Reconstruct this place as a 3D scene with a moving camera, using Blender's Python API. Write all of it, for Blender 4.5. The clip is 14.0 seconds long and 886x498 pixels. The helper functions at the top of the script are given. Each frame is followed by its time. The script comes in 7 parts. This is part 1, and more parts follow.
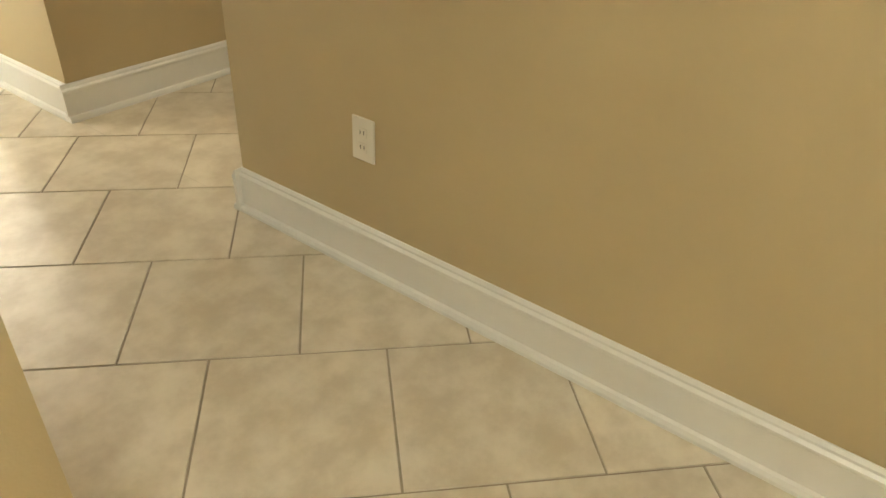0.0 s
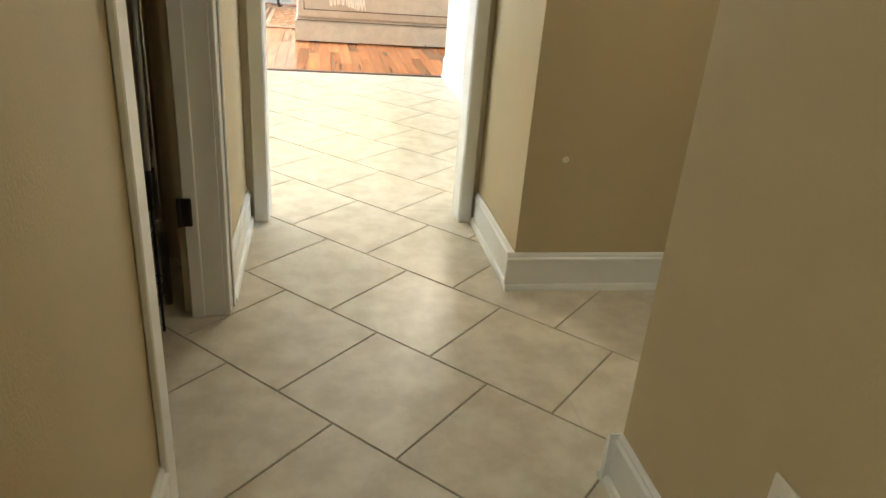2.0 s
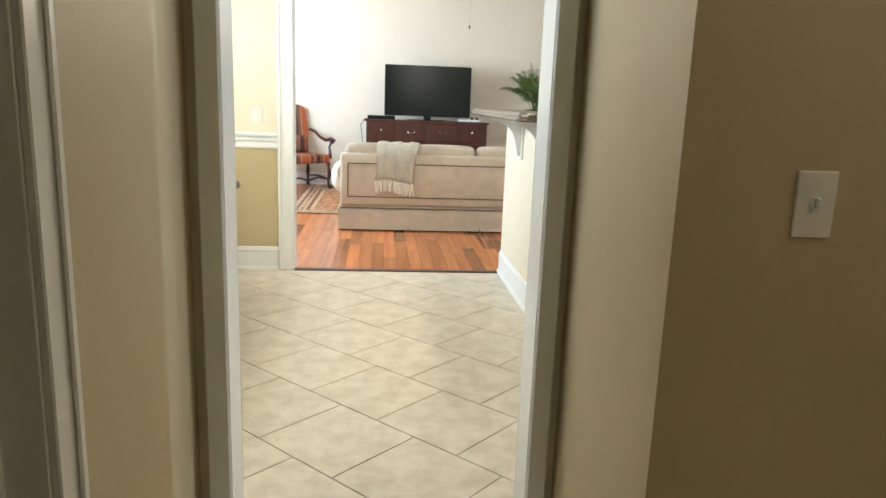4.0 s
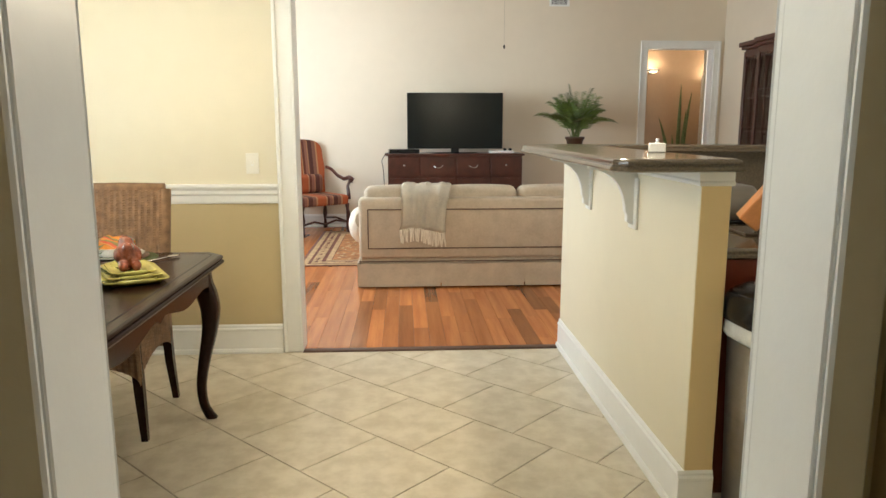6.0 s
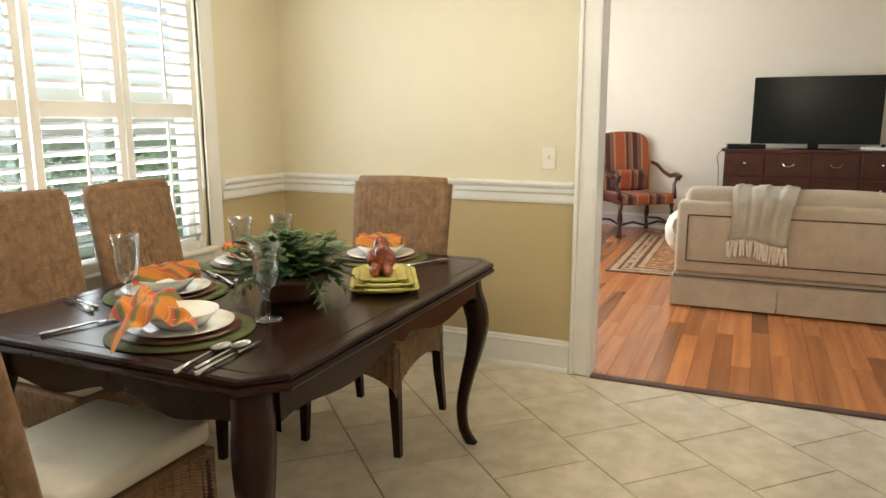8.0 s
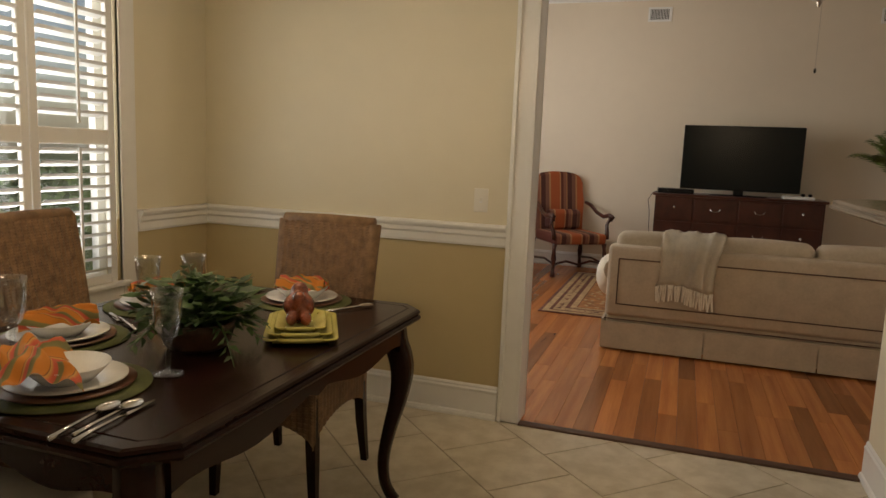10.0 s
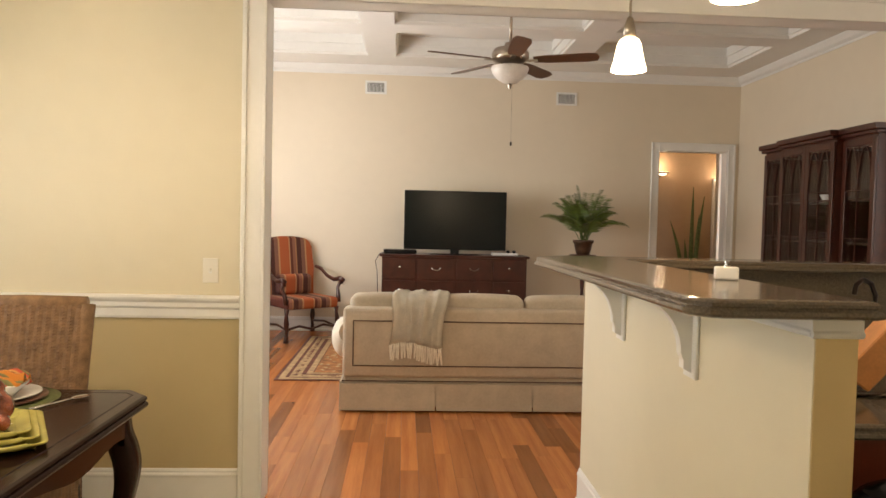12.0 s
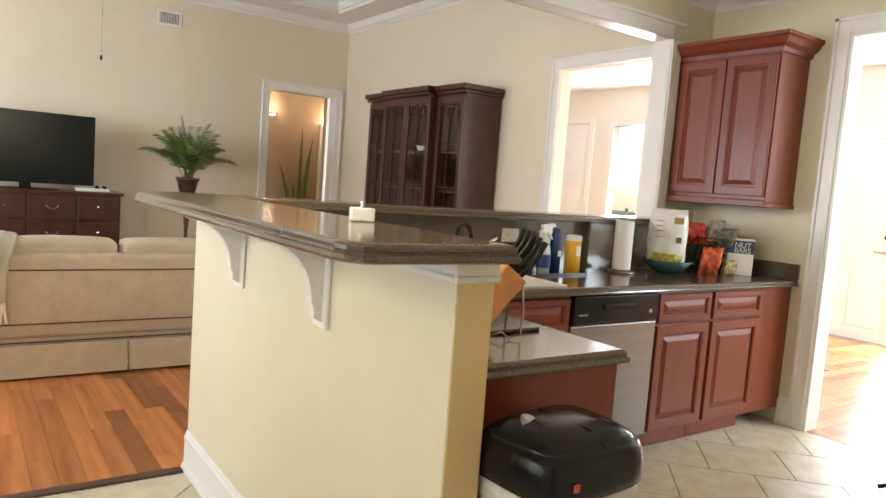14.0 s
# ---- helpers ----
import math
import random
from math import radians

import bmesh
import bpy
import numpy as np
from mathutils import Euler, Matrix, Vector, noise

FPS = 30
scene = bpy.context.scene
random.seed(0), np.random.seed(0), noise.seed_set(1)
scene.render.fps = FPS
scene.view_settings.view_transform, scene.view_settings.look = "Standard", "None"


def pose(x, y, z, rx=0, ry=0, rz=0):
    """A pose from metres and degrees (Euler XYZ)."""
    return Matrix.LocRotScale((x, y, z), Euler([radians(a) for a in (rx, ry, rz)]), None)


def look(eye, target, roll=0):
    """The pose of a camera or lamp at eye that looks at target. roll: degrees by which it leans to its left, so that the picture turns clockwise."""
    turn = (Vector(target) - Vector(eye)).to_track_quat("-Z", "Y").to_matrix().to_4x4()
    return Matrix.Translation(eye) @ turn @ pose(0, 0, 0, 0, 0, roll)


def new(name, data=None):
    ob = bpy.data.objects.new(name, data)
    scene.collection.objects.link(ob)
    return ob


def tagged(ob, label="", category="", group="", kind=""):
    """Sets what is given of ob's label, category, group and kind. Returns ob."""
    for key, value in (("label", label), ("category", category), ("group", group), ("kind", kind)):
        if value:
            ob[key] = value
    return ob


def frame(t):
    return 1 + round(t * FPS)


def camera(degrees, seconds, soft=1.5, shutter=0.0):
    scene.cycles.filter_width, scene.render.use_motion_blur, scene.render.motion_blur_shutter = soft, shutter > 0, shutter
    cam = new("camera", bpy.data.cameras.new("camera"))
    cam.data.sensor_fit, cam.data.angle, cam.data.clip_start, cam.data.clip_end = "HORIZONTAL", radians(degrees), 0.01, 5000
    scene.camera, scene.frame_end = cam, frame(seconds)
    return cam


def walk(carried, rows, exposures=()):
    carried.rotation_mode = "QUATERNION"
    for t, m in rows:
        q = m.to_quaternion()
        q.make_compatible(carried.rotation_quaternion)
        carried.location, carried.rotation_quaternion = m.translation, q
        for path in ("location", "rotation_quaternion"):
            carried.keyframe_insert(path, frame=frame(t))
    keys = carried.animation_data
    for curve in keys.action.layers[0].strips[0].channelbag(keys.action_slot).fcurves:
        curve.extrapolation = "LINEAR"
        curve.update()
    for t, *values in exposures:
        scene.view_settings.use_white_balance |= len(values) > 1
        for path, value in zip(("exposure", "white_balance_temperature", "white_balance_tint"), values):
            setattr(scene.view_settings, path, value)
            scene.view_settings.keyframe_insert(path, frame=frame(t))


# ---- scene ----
cam = camera(64.7, 14.0)
PATH = [  # seconds, x, y, z, yaw, pitch, roll
    (0, -0.039, 1.477, 1.143, -54.80, -34.03, 3.11),
    (0.5, 0.093, 1.529, 1.108, -46.29, -36.16, 2.97),
    (1, 0.210, 1.650, 1.111, -34.18, -34.45, 1.64),
    (1.5, 0.348, 1.736, 1.129, -18.43, -29.36, 3.42),
    (2, 0.442, 1.867, 1.154, -11.16, -24.27, 4.59),
    (2.5, 0.497, 2.095, 1.196, -10.46, -21.08, 3.65),
    (3, 0.565, 2.359, 1.218, -7.80, -16.30, 2.38),
    (3.5, 0.622, 2.624, 1.248, -4.58, -14.39, 3.02),
    (3.7, 0.633, 2.733, 1.250, -4.80, -13.18, 2.71),
    (5.8, 0.609, 3.878, 1.278, -4.28, -9.74, -0.55),
    (6, 0.607, 3.974, 1.309, -3.12, -9.89, -0.04),
    (6.5, 0.628, 4.184, 1.305, 4.34, -9.78, 0.31),
    (7, 0.632, 4.300, 1.322, 14.20, -10.73, -1.55),
    (7.5, 0.668, 4.415, 1.312, 20.18, -11.67, -2.36),
    (7.7, 0.680, 4.500, 1.298, 22.58, -11.21, -1.32),
    (9.8, 0.699, 4.670, 1.330, 25.65, -8.04, 2.34),
    (10, 0.688, 4.675, 1.339, 18.73, -7.95, 2.31),
    (10.5, 0.632, 4.735, 1.317, 15.49, -5.19, -0.47),
    (11, 0.659, 4.642, 1.340, 12.36, -2.73, -0.12),
    (11.5, 0.658, 4.659, 1.354, 5.12, -2.04, 0.72),
    (12, 0.653, 4.675, 1.355, -3.17, -2.14, 1.29),
    (12.5, 0.643, 4.694, 1.349, -13.16, -2.56, 2.33),
    (13, 0.633, 4.756, 1.334, -22.16, -4.06, 3.69),
    (13.5, 0.660, 4.862, 1.328, -30.37, -5.02, 3.98),
    (14, 0.686, 4.974, 1.326, -35.13, -5.28, 4.32),
]
walk(cam, [(t, pose(x, y, z, 90 + pitch, 0, yaw) @ pose(0, 0, 0, 0, 0, roll)) for t, x, y, z, yaw, pitch, roll in PATH],
     exposures=[(0, 2.5, 5900, 5), (1.0, 2.38, 5700, 4), (1.5, 2.1, 5500, 3), (2.0, 1.85, 5450, 3), (2.5, 1.66, 5400, 3), (3.5, 1.24, 5350, 3), (6.0, 0.6, 6100, 5), (7.5, 0.48, 6150, 6), (8.8, -0.2, 6600, 9), (9.8, -1.2, 7400, 13), (10.2, -0.6, 7700, 18), (10.6, -0.05, 7600, 20), (11.5, 0.04, 7400, 15), (12.5, 0.34, 7200, 14), (13.3, 0.56, 6500, 10), (14.0, 0.68, 6300, 8)])

# exposure is keyed in the walk at the top

# ---- world, sun and lights ----
world = bpy.data.worlds.new("sky")
scene.world = world
world.use_nodes = True
wn = world.node_tree
sky = wn.nodes.new("ShaderNodeTexSky")
sky.sky_type, sky.sun_disc, sky.sun_elevation, sky.sun_rotation = "NISHITA", False, radians(48), radians(80)
wn.links.new(sky.outputs[0], wn.nodes["Background"].inputs[0])
wn.nodes["Background"].inputs[1].default_value = 0.13

sun = new("sun", bpy.data.lights.new("sun", "SUN"))
sun.data.energy, sun.data.angle, sun.data.color = 3.0, radians(0.5), (1.0, 0.95, 0.86)
sun.matrix_world = look((20, 4, 16), (8, 8.0, 0))


def area(name, at, to, w, h, watts, color):
    l = new(name, bpy.data.lights.new(name, "AREA"))
    l.data.shape, l.data.size, l.data.size_y, l.data.energy, l.data.color = "RECTANGLE", w, h, watts, color
    l.matrix_world = look(at, to)
    return l


def bulb(name, at, watts, color, radius=0.04):
    l = new(name, bpy.data.lights.new(name, "POINT"))
    l.data.energy, l.data.color, l.data.shadow_soft_size = watts, color, radius
    l.location = at
    return l


DAY, WARM = (0.88, 0.95, 1.0), (1.0, 0.80, 0.56)
area("kitchen_window_light", (-2.05, 6.2, 1.45), (3.0, 6.2, 1.9), 2.1, 1.4, 82, DAY)
area("living_window_light", (-2.0, 10.6, 1.75), (3.0, 10.6, 3.6), 3.4, 1.5, 125, (0.95, 0.97, 1.0))
area("sidelight_light_a", (8.58, 8.03, 1.15), (3.0, 8.03, 1.15), 0.17, 1.95, 60, DAY)
area("sidelight_light_b", (8.58, 9.22, 1.15), (3.0, 9.22, 1.15), 0.16, 1.95, 60, DAY)
area("foyer_window_light", (8.62, 11.82, 1.43), (3.0, 11.0, 1.2), 0.54, 1.85, 60, DAY)
# Added fill for unseen daylight; the foyer's south wall has no opening.
area("foyer_south_fill", (6.9, 3.95, 1.7), (6.6, 9.0, 0.9), 2.2, 1.6, 165, DAY)

bulb("hall_lamp_bulb", (-0.50, 0.95, 2.35), 11.5, (1.0, 0.89, 0.70), 0.12)
# Unseen fill added to lift the dark recess; no fixture stands for it.
bulb("recess_lamp_bulb", (2.1, 3.5, 2.35), 3.8, (1.0, 0.86, 0.66), 0.12)

# ---- materials ----
MATS = {}


def mat(name, color, rough=0.5, metal=0.0, vary=0.06, scale=6.0, bump=0.0, bscale=60.0, spec=0.5, coat=0.0, alpha=1.0, tint=None, island=0.0, stretch=(1, 1, 1), rvary=0.08):
    """A surface: base colour with two scales of mottling, fine relief, and an optional change from piece to piece."""
    if name in MATS:
        return MATS[name]
    m = bpy.data.materials.new(name)
    MATS[name] = m
    m.use_nodes = True
    nt = m.node_tree
    b = nt.nodes["Principled BSDF"]
    L = nt.links.new
    tc = nt.nodes.new("ShaderNodeTexCoord")
    mp = nt.nodes.new("ShaderNodeMapping")
    mp.inputs["Scale"].default_value = stretch
    geo = nt.nodes.new("ShaderNodeNewGeometry")
    L(geo.outputs["Position"], mp.inputs["Vector"])
    n1 = nt.nodes.new("ShaderNodeTexNoise")
    n1.inputs["Scale"].default_value, n1.inputs["Detail"].default_value = scale, 6
    n2 = nt.nodes.new("ShaderNodeTexNoise")
    n2.inputs["Scale"].default_value, n2.inputs["Detail"].default_value = scale * 7, 4
    add = nt.nodes.new("ShaderNodeMath")
    add.operation = "ADD"
    L(mp.outputs[0], n1.inputs["Vector"]), L(mp.outputs[0], n2.inputs["Vector"])
    half = nt.nodes.new("ShaderNodeMath")
    half.operation, half.inputs[1].default_value = "MULTIPLY", 0.45
    L(n2.outputs["Fac"], half.inputs[0]), L(n1.outputs["Fac"], add.inputs[0]), L(half.outputs[0], add.inputs[1])
    ramp = nt.nodes.new("ShaderNodeMath")
    ramp.operation, ramp.use_clamp = "MULTIPLY_ADD", True
    ramp.inputs[1].default_value, ramp.inputs[2].default_value = 1.9, -0.88
    L(add.outputs[0], ramp.inputs[0])
    mix = nt.nodes.new("ShaderNodeMix")
    mix.data_type = "RGBA"
    dark = tint or [c * (1 - 3 * vary) for c in color]
    lite = [min(1, c * (1 + 2 * vary)) for c in color]
    mix.inputs["A"].default_value, mix.inputs["B"].default_value = (*dark[:3], 1), (*lite[:3], 1)
    L(ramp.outputs[0], mix.inputs["Factor"])
    out = mix.outputs["Result"]
    if island:
        oi = nt.nodes.new("ShaderNodeObjectInfo")
        r = nt.nodes.new("ShaderNodeMath")
        r.operation = "ADD"
        fr = nt.nodes.new("ShaderNodeMath")
        fr.operation = "FRACT"
        r.inputs[1].default_value = 0.0
        L(oi.outputs["Random"], r.inputs[0]), L(r.outputs[0], fr.inputs[0])
        if name not in ("floor_tile", "floor_board"):
            L(geo.outputs["Random Per Island"], r.inputs[1])
        mr = nt.nodes.new("ShaderNodeMapRange")
        mr.inputs["To Min"].default_value, mr.inputs["To Max"].default_value = 1 - island, 1 + island * 0.6
        L(fr.outputs[0], mr.inputs["Value"])
        hs = nt.nodes.new("ShaderNodeVectorMath")
        hs.operation = "SCALE"
        L(mr.outputs[0], hs.inputs["Scale"]), L(out, hs.inputs[0])
        out = hs.outputs[0]
    L(out, b.inputs["Base Color"])
    rr = nt.nodes.new("ShaderNodeMapRange")
    rr.inputs["To Min"].default_value, rr.inputs["To Max"].default_value = max(0.02, rough - rvary), min(1, rough + rvary)
    L(n1.outputs["Fac"], rr.inputs["Value"]), L(rr.outputs[0], b.inputs["Roughness"])
    b.inputs["Metallic"].default_value, b.inputs["Specular IOR Level"].default_value = metal, spec
    b.inputs["Coat Weight"].default_value, b.inputs["Coat Roughness"].default_value = coat, 0.12
    if bump:
        nb = nt.nodes.new("ShaderNodeTexNoise")
        nb.inputs["Scale"].default_value, nb.inputs["Detail"].default_value = bscale, 3
        L(mp.outputs[0], nb.inputs["Vector"])
        bu = nt.nodes.new("ShaderNodeBump")
        bu.inputs["Strength"].default_value, bu.inputs["Distance"].default_value = bump, 0.004
        L(nb.outputs["Fac"], bu.inputs["Height"]), L(bu.outputs[0], b.inputs["Normal"])
    return m


def glow(name, color, strength):
    m = bpy.data.materials.new(name)
    m.use_nodes = True
    b = m.node_tree.nodes["Principled BSDF"]
    b.inputs["Base Color"].default_value = (0.9, 0.88, 0.82, 1)
    b.inputs["Emission Color"].default_value, b.inputs["Emission Strength"].default_value = (*color, 1), strength
    b.inputs["Roughness"].default_value = 0.35
    return m


def glass(name, color=(1, 1, 1), rough=0.02):
    """Thin clear glass: see-through, glossier where it turns away."""
    m = bpy.data.materials.new(name)
    m.use_nodes = True
    nt = m.node_tree
    nt.nodes.remove(nt.nodes["Principled BSDF"])
    tr, gl, mx, fr = [nt.nodes.new(t) for t in ("ShaderNodeBsdfTransparent", "ShaderNodeBsdfGlossy", "ShaderNodeMixShader", "ShaderNodeLayerWeight")]
    tr.inputs["Color"].default_value, gl.inputs["Roughness"].default_value, fr.inputs["Blend"].default_value = (*color, 1), rough, 0.25
    k = nt.nodes.new("ShaderNodeMath")
    k.operation, k.inputs[1].default_value, k.inputs[2].default_value = "MULTIPLY_ADD", 0.60 if rough else 0.12, 0.05 if rough else 0.03
    nt.links.new(fr.outputs["Facing"], k.inputs[0])
    nt.links.new(k.outputs[0], mx.inputs[0]), nt.links.new(tr.outputs[0], mx.inputs[1]), nt.links.new(gl.outputs[0], mx.inputs[2])
    nt.links.new(mx.outputs[0], nt.nodes["Material Output"].inputs["Surface"])
    return m



def calm(m, a, b, scale, piece=0.0, rough=0.27):
    """Soft mottling between two colours, with an even sheen; piece: the change in brightness from piece to piece."""
    nt = m.node_tree
    nt.nodes.clear()
    L = nt.links.new
    out, bs, geo, nz, cr = [nt.nodes.new(t) for t in ("ShaderNodeOutputMaterial", "ShaderNodeBsdfPrincipled", "ShaderNodeNewGeometry", "ShaderNodeTexNoise", "ShaderNodeValToRGB")]
    nz.inputs["Scale"].default_value, nz.inputs["Detail"].default_value, nz.inputs["Roughness"].default_value = scale, 5, 0.6
    cr.color_ramp.interpolation = "EASE"
    e = cr.color_ramp.elements
    e[0].position, e[0].color, e[1].position, e[1].color = 0.30, (*a, 1), 0.70, (*b, 1)
    L(geo.outputs["Position"], nz.inputs["Vector"]), L(nz.outputs["Fac"], cr.inputs[0])
    last = cr.outputs[0]
    if piece:
        oi, ma, sc = [nt.nodes.new(t) for t in ("ShaderNodeObjectInfo", "ShaderNodeMath", "ShaderNodeVectorMath")]
        ma.operation, sc.operation = "MULTIPLY_ADD", "SCALE"
        ma.inputs[1].default_value, ma.inputs[2].default_value = piece, 1 - piece * 0.6
        L(oi.outputs["Random"], ma.inputs[0]), L(ma.outputs[0], sc.inputs["Scale"]), L(last, sc.inputs[0])
        last = sc.outputs[0]
    L(last, bs.inputs["Base Color"]), L(bs.outputs[0], out.inputs["Surface"])
    bs.inputs["Roughness"].default_value = rough


def grain(m, a, b, piece, rough):
    """Wood along Y: long fibres and growth streaks shifted on each board."""
    nt = m.node_tree
    nt.nodes.clear()
    L = nt.links.new
    out, bs, geo, oi, mp, n1, n2, cr, ma, sc, add, off = [nt.nodes.new(t) for t in ("ShaderNodeOutputMaterial", "ShaderNodeBsdfPrincipled", "ShaderNodeNewGeometry", "ShaderNodeObjectInfo", "ShaderNodeMapping", "ShaderNodeTexNoise", "ShaderNodeTexNoise", "ShaderNodeValToRGB", "ShaderNodeMath", "ShaderNodeVectorMath", "ShaderNodeMath", "ShaderNodeVectorMath")]
    off.operation, add.operation, sc.operation, ma.operation = "ADD", "MULTIPLY_ADD", "SCALE", "MULTIPLY_ADD"
    mp.inputs["Scale"].default_value = (22, 1.1, 22)
    L(geo.outputs["Position"], off.inputs[0]), L(oi.outputs["Location"], off.inputs[1]), L(off.outputs[0], mp.inputs["Vector"])
    n1.inputs["Scale"].default_value, n1.inputs["Detail"].default_value = 0.9, 6
    n2.inputs["Scale"].default_value, n2.inputs["Detail"].default_value = 7.0, 3
    L(mp.outputs[0], n1.inputs["Vector"]), L(mp.outputs[0], n2.inputs["Vector"])
    add.inputs[1].default_value = 0.25
    L(n2.outputs["Fac"], add.inputs[0]), L(n1.outputs["Fac"], add.inputs[2]), L(add.outputs[0], cr.inputs[0])
    e = cr.color_ramp.elements
    e[0].position, e[0].color, e[1].position, e[1].color = 0.42, (*a, 1), 0.80, (*b, 1)
    ma.inputs[1].default_value, ma.inputs[2].default_value = piece, 1 - piece * 0.55
    L(oi.outputs["Random"], ma.inputs[0]), L(ma.outputs[0], sc.inputs["Scale"]), L(cr.outputs[0], sc.inputs[0])
    L(sc.outputs[0], bs.inputs["Base Color"]), L(bs.outputs[0], out.inputs["Surface"])
    bs.inputs["Roughness"].default_value, bs.inputs["Coat Weight"].default_value, bs.inputs["Coat Roughness"].default_value = rough, 0.1, 0.15


M_WALL = mat("wall_paint_cream", (0.72, 0.66, 0.50), 0.55, vary=0.012, scale=1.2, bump=0.12, bscale=180)
M_WAIN = mat("wall_paint_khaki", (0.52, 0.42, 0.235), 0.55, vary=0.012, scale=1.2, bump=0.12, bscale=180)
M_HALL = mat("wall_paint_tan", (0.53, 0.435, 0.255), 0.5, vary=0.015, scale=1.1, bump=0.15, bscale=170)
M_LIV = mat("wall_paint_beige", (0.74, 0.655, 0.52), 0.6, vary=0.012, scale=1.0, bump=0.1, bscale=180)
M_TRIM = mat("trim_white", (0.80, 0.80, 0.77), 0.32, vary=0.015, scale=3.0, bump=0.05, bscale=90)
M_CEIL = mat("ceiling_white", (0.80, 0.79, 0.75), 0.8, vary=0.01, scale=2.0, bump=0.15, bscale=120)
M_TILE = mat("floor_tile", (0.645, 0.578, 0.458), 0.27, vary=0.0, scale=3.2, tint=(0.61, 0.542, 0.422), island=0.0, rvary=0.03)
calm(M_TILE, (0.57, 0.50, 0.375), (0.72, 0.655, 0.525), 9.0, 0.06, 0.38)
M_GROUT = mat("grout", (0.35, 0.30, 0.22), 0.9, vary=0.06, scale=30)
M_OAK = mat("floor_board", (0.47, 0.185, 0.062), 0.25, vary=0.04, scale=5.0, tint=(0.435, 0.165, 0.055), island=0.40, stretch=(5, 0.5, 1), coat=0.15)
grain(M_OAK, (0.35, 0.115, 0.034), (0.52, 0.195, 0.060), 0.78, 0.27)
M_TABLE = mat("table_wood", (0.021, 0.0075, 0.005), 0.24, vary=0.10, scale=4, stretch=(4, 1, 4), spec=0.2, coat=0.03, rvary=0.03)
M_CHERRY = mat("cherry_cabinet", (0.195, 0.040, 0.018), 0.38, vary=0.07, scale=4, stretch=(6, 6, 0.8), coat=0.10, spec=0.4)
M_DARKWOOD = mat("dark_mahogany", (0.060, 0.0145, 0.008), 0.32, vary=0.14, scale=4, stretch=(2, 2, 2), coat=0.2)
M_STONE = mat("counter_quartz", (0.112, 0.087, 0.060), 0.14, vary=0.13, scale=150, coat=0.2)
M_BLACK = mat("black_plastic", (0.007, 0.007, 0.008), 0.22, vary=0.1, scale=9, spec=0.3)
M_SCREEN = mat("screen_black", (0.003, 0.006, 0.0065), 0.22, vary=0.02, scale=2, spec=0.3)
M_STEEL = mat("stainless_steel", (0.27, 0.255, 0.24), 0.34, metal=0.9, vary=0.04, scale=3, stretch=(1, 1, 12))
M_CHROME = mat("chrome", (0.6, 0.6, 0.6), 0.15, metal=1.0, vary=0.03, scale=9)
M_NICKEL = mat("brushed_nickel", (0.42, 0.37, 0.31), 0.3, metal=1.0, vary=0.05, scale=12)
M_BRONZE = mat("dark_bronze", (0.03, 0.022, 0.018), 0.4, metal=0.7, vary=0.1, scale=9)
M_SOFA = mat("sofa_linen", (0.52, 0.44, 0.335), 0.85, vary=0.05, scale=8, bump=0.35, bscale=420)
M_PIPE = mat("piping_brown", (0.10, 0.055, 0.035), 0.6, vary=0.1, scale=9)
M_THROW = mat("knitted_throw", (0.80, 0.74, 0.62), 0.9, vary=0.05, scale=14, bump=0.15, bscale=130)
M_WICKER = mat("wicker", (0.225, 0.130, 0.066), 0.6, vary=0.14, scale=30, bump=0.3, bscale=150)
M_CUSH = mat("seat_cushion", (0.74, 0.70, 0.60), 0.85, vary=0.03, scale=5, bump=0.3, bscale=300)
M_WHITE = mat("white_china", (0.80, 0.80, 0.78), 0.12, vary=0.02, scale=8)
M_CHARGER = mat("green_placemat", (0.09, 0.105, 0.03), 0.7, vary=0.1, scale=20, bump=0.5, bscale=200)
M_BROWNCH = mat("brown_charger", (0.11, 0.045, 0.025), 0.35, vary=0.1, scale=14)
M_LEAF = mat("leaf_green", (0.045, 0.105, 0.022), 0.5, vary=0.2, scale=12, island=0.4)
M_PALM = mat("palm_green", (0.115, 0.175, 0.035), 0.45, vary=0.2, scale=9, island=0.35)
M_POT = mat("brown_pot", (0.07, 0.035, 0.018), 0.4, vary=0.18, scale=12)
M_YELLOWGREEN = mat("lime_plate", (0.50, 0.46, 0.13), 0.25, vary=0.05, scale=12)
M_FANWOOD = mat("fan_blade_wood", (0.12, 0.055, 0.028), 0.4, vary=0.12, scale=6, stretch=(3, 3, 3))
M_PORCH = mat("porch_white", (0.8, 0.82, 0.8), 0.5, vary=0.02, scale=3)
M_GLASS = glass("clear_glass", (0.93, 0.945, 0.95), 0.05)
M_PANE = glass("pane_glass", (1, 1, 1), 0.0)
M_SHADE = glow("lit_glass_shade", (1.0, 0.80, 0.52), 5.0)

# ---- geometry helpers ----


def mesh_of(name, bm, material, smooth=False):
    me = bpy.data.meshes.new(name)
    bmesh.ops.recalc_face_normals(bm, faces=bm.faces)
    bm.to_mesh(me)
    bm.free()
    if smooth:
        for p in me.polygons:
            p.use_smooth = True
    for m in (material if isinstance(material, (list, tuple)) else [material]):
        me.materials.append(m)
    return me


def part(name, bm, material, parent=None, label="", smooth=False, kind=""):
    ob = new(name, mesh_of(name, bm, material, smooth))
    if parent:
        ob.parent = parent
    return tagged(ob, label=label, kind=kind)


def thing(name, at=(0, 0, 0), rz=0, label="", category="", group="", kind=""):
    e = new(name)
    e.empty_display_size = 0.1
    e.matrix_world = pose(*at, 0, 0, rz)
    return tagged(e, label, category, group, kind)


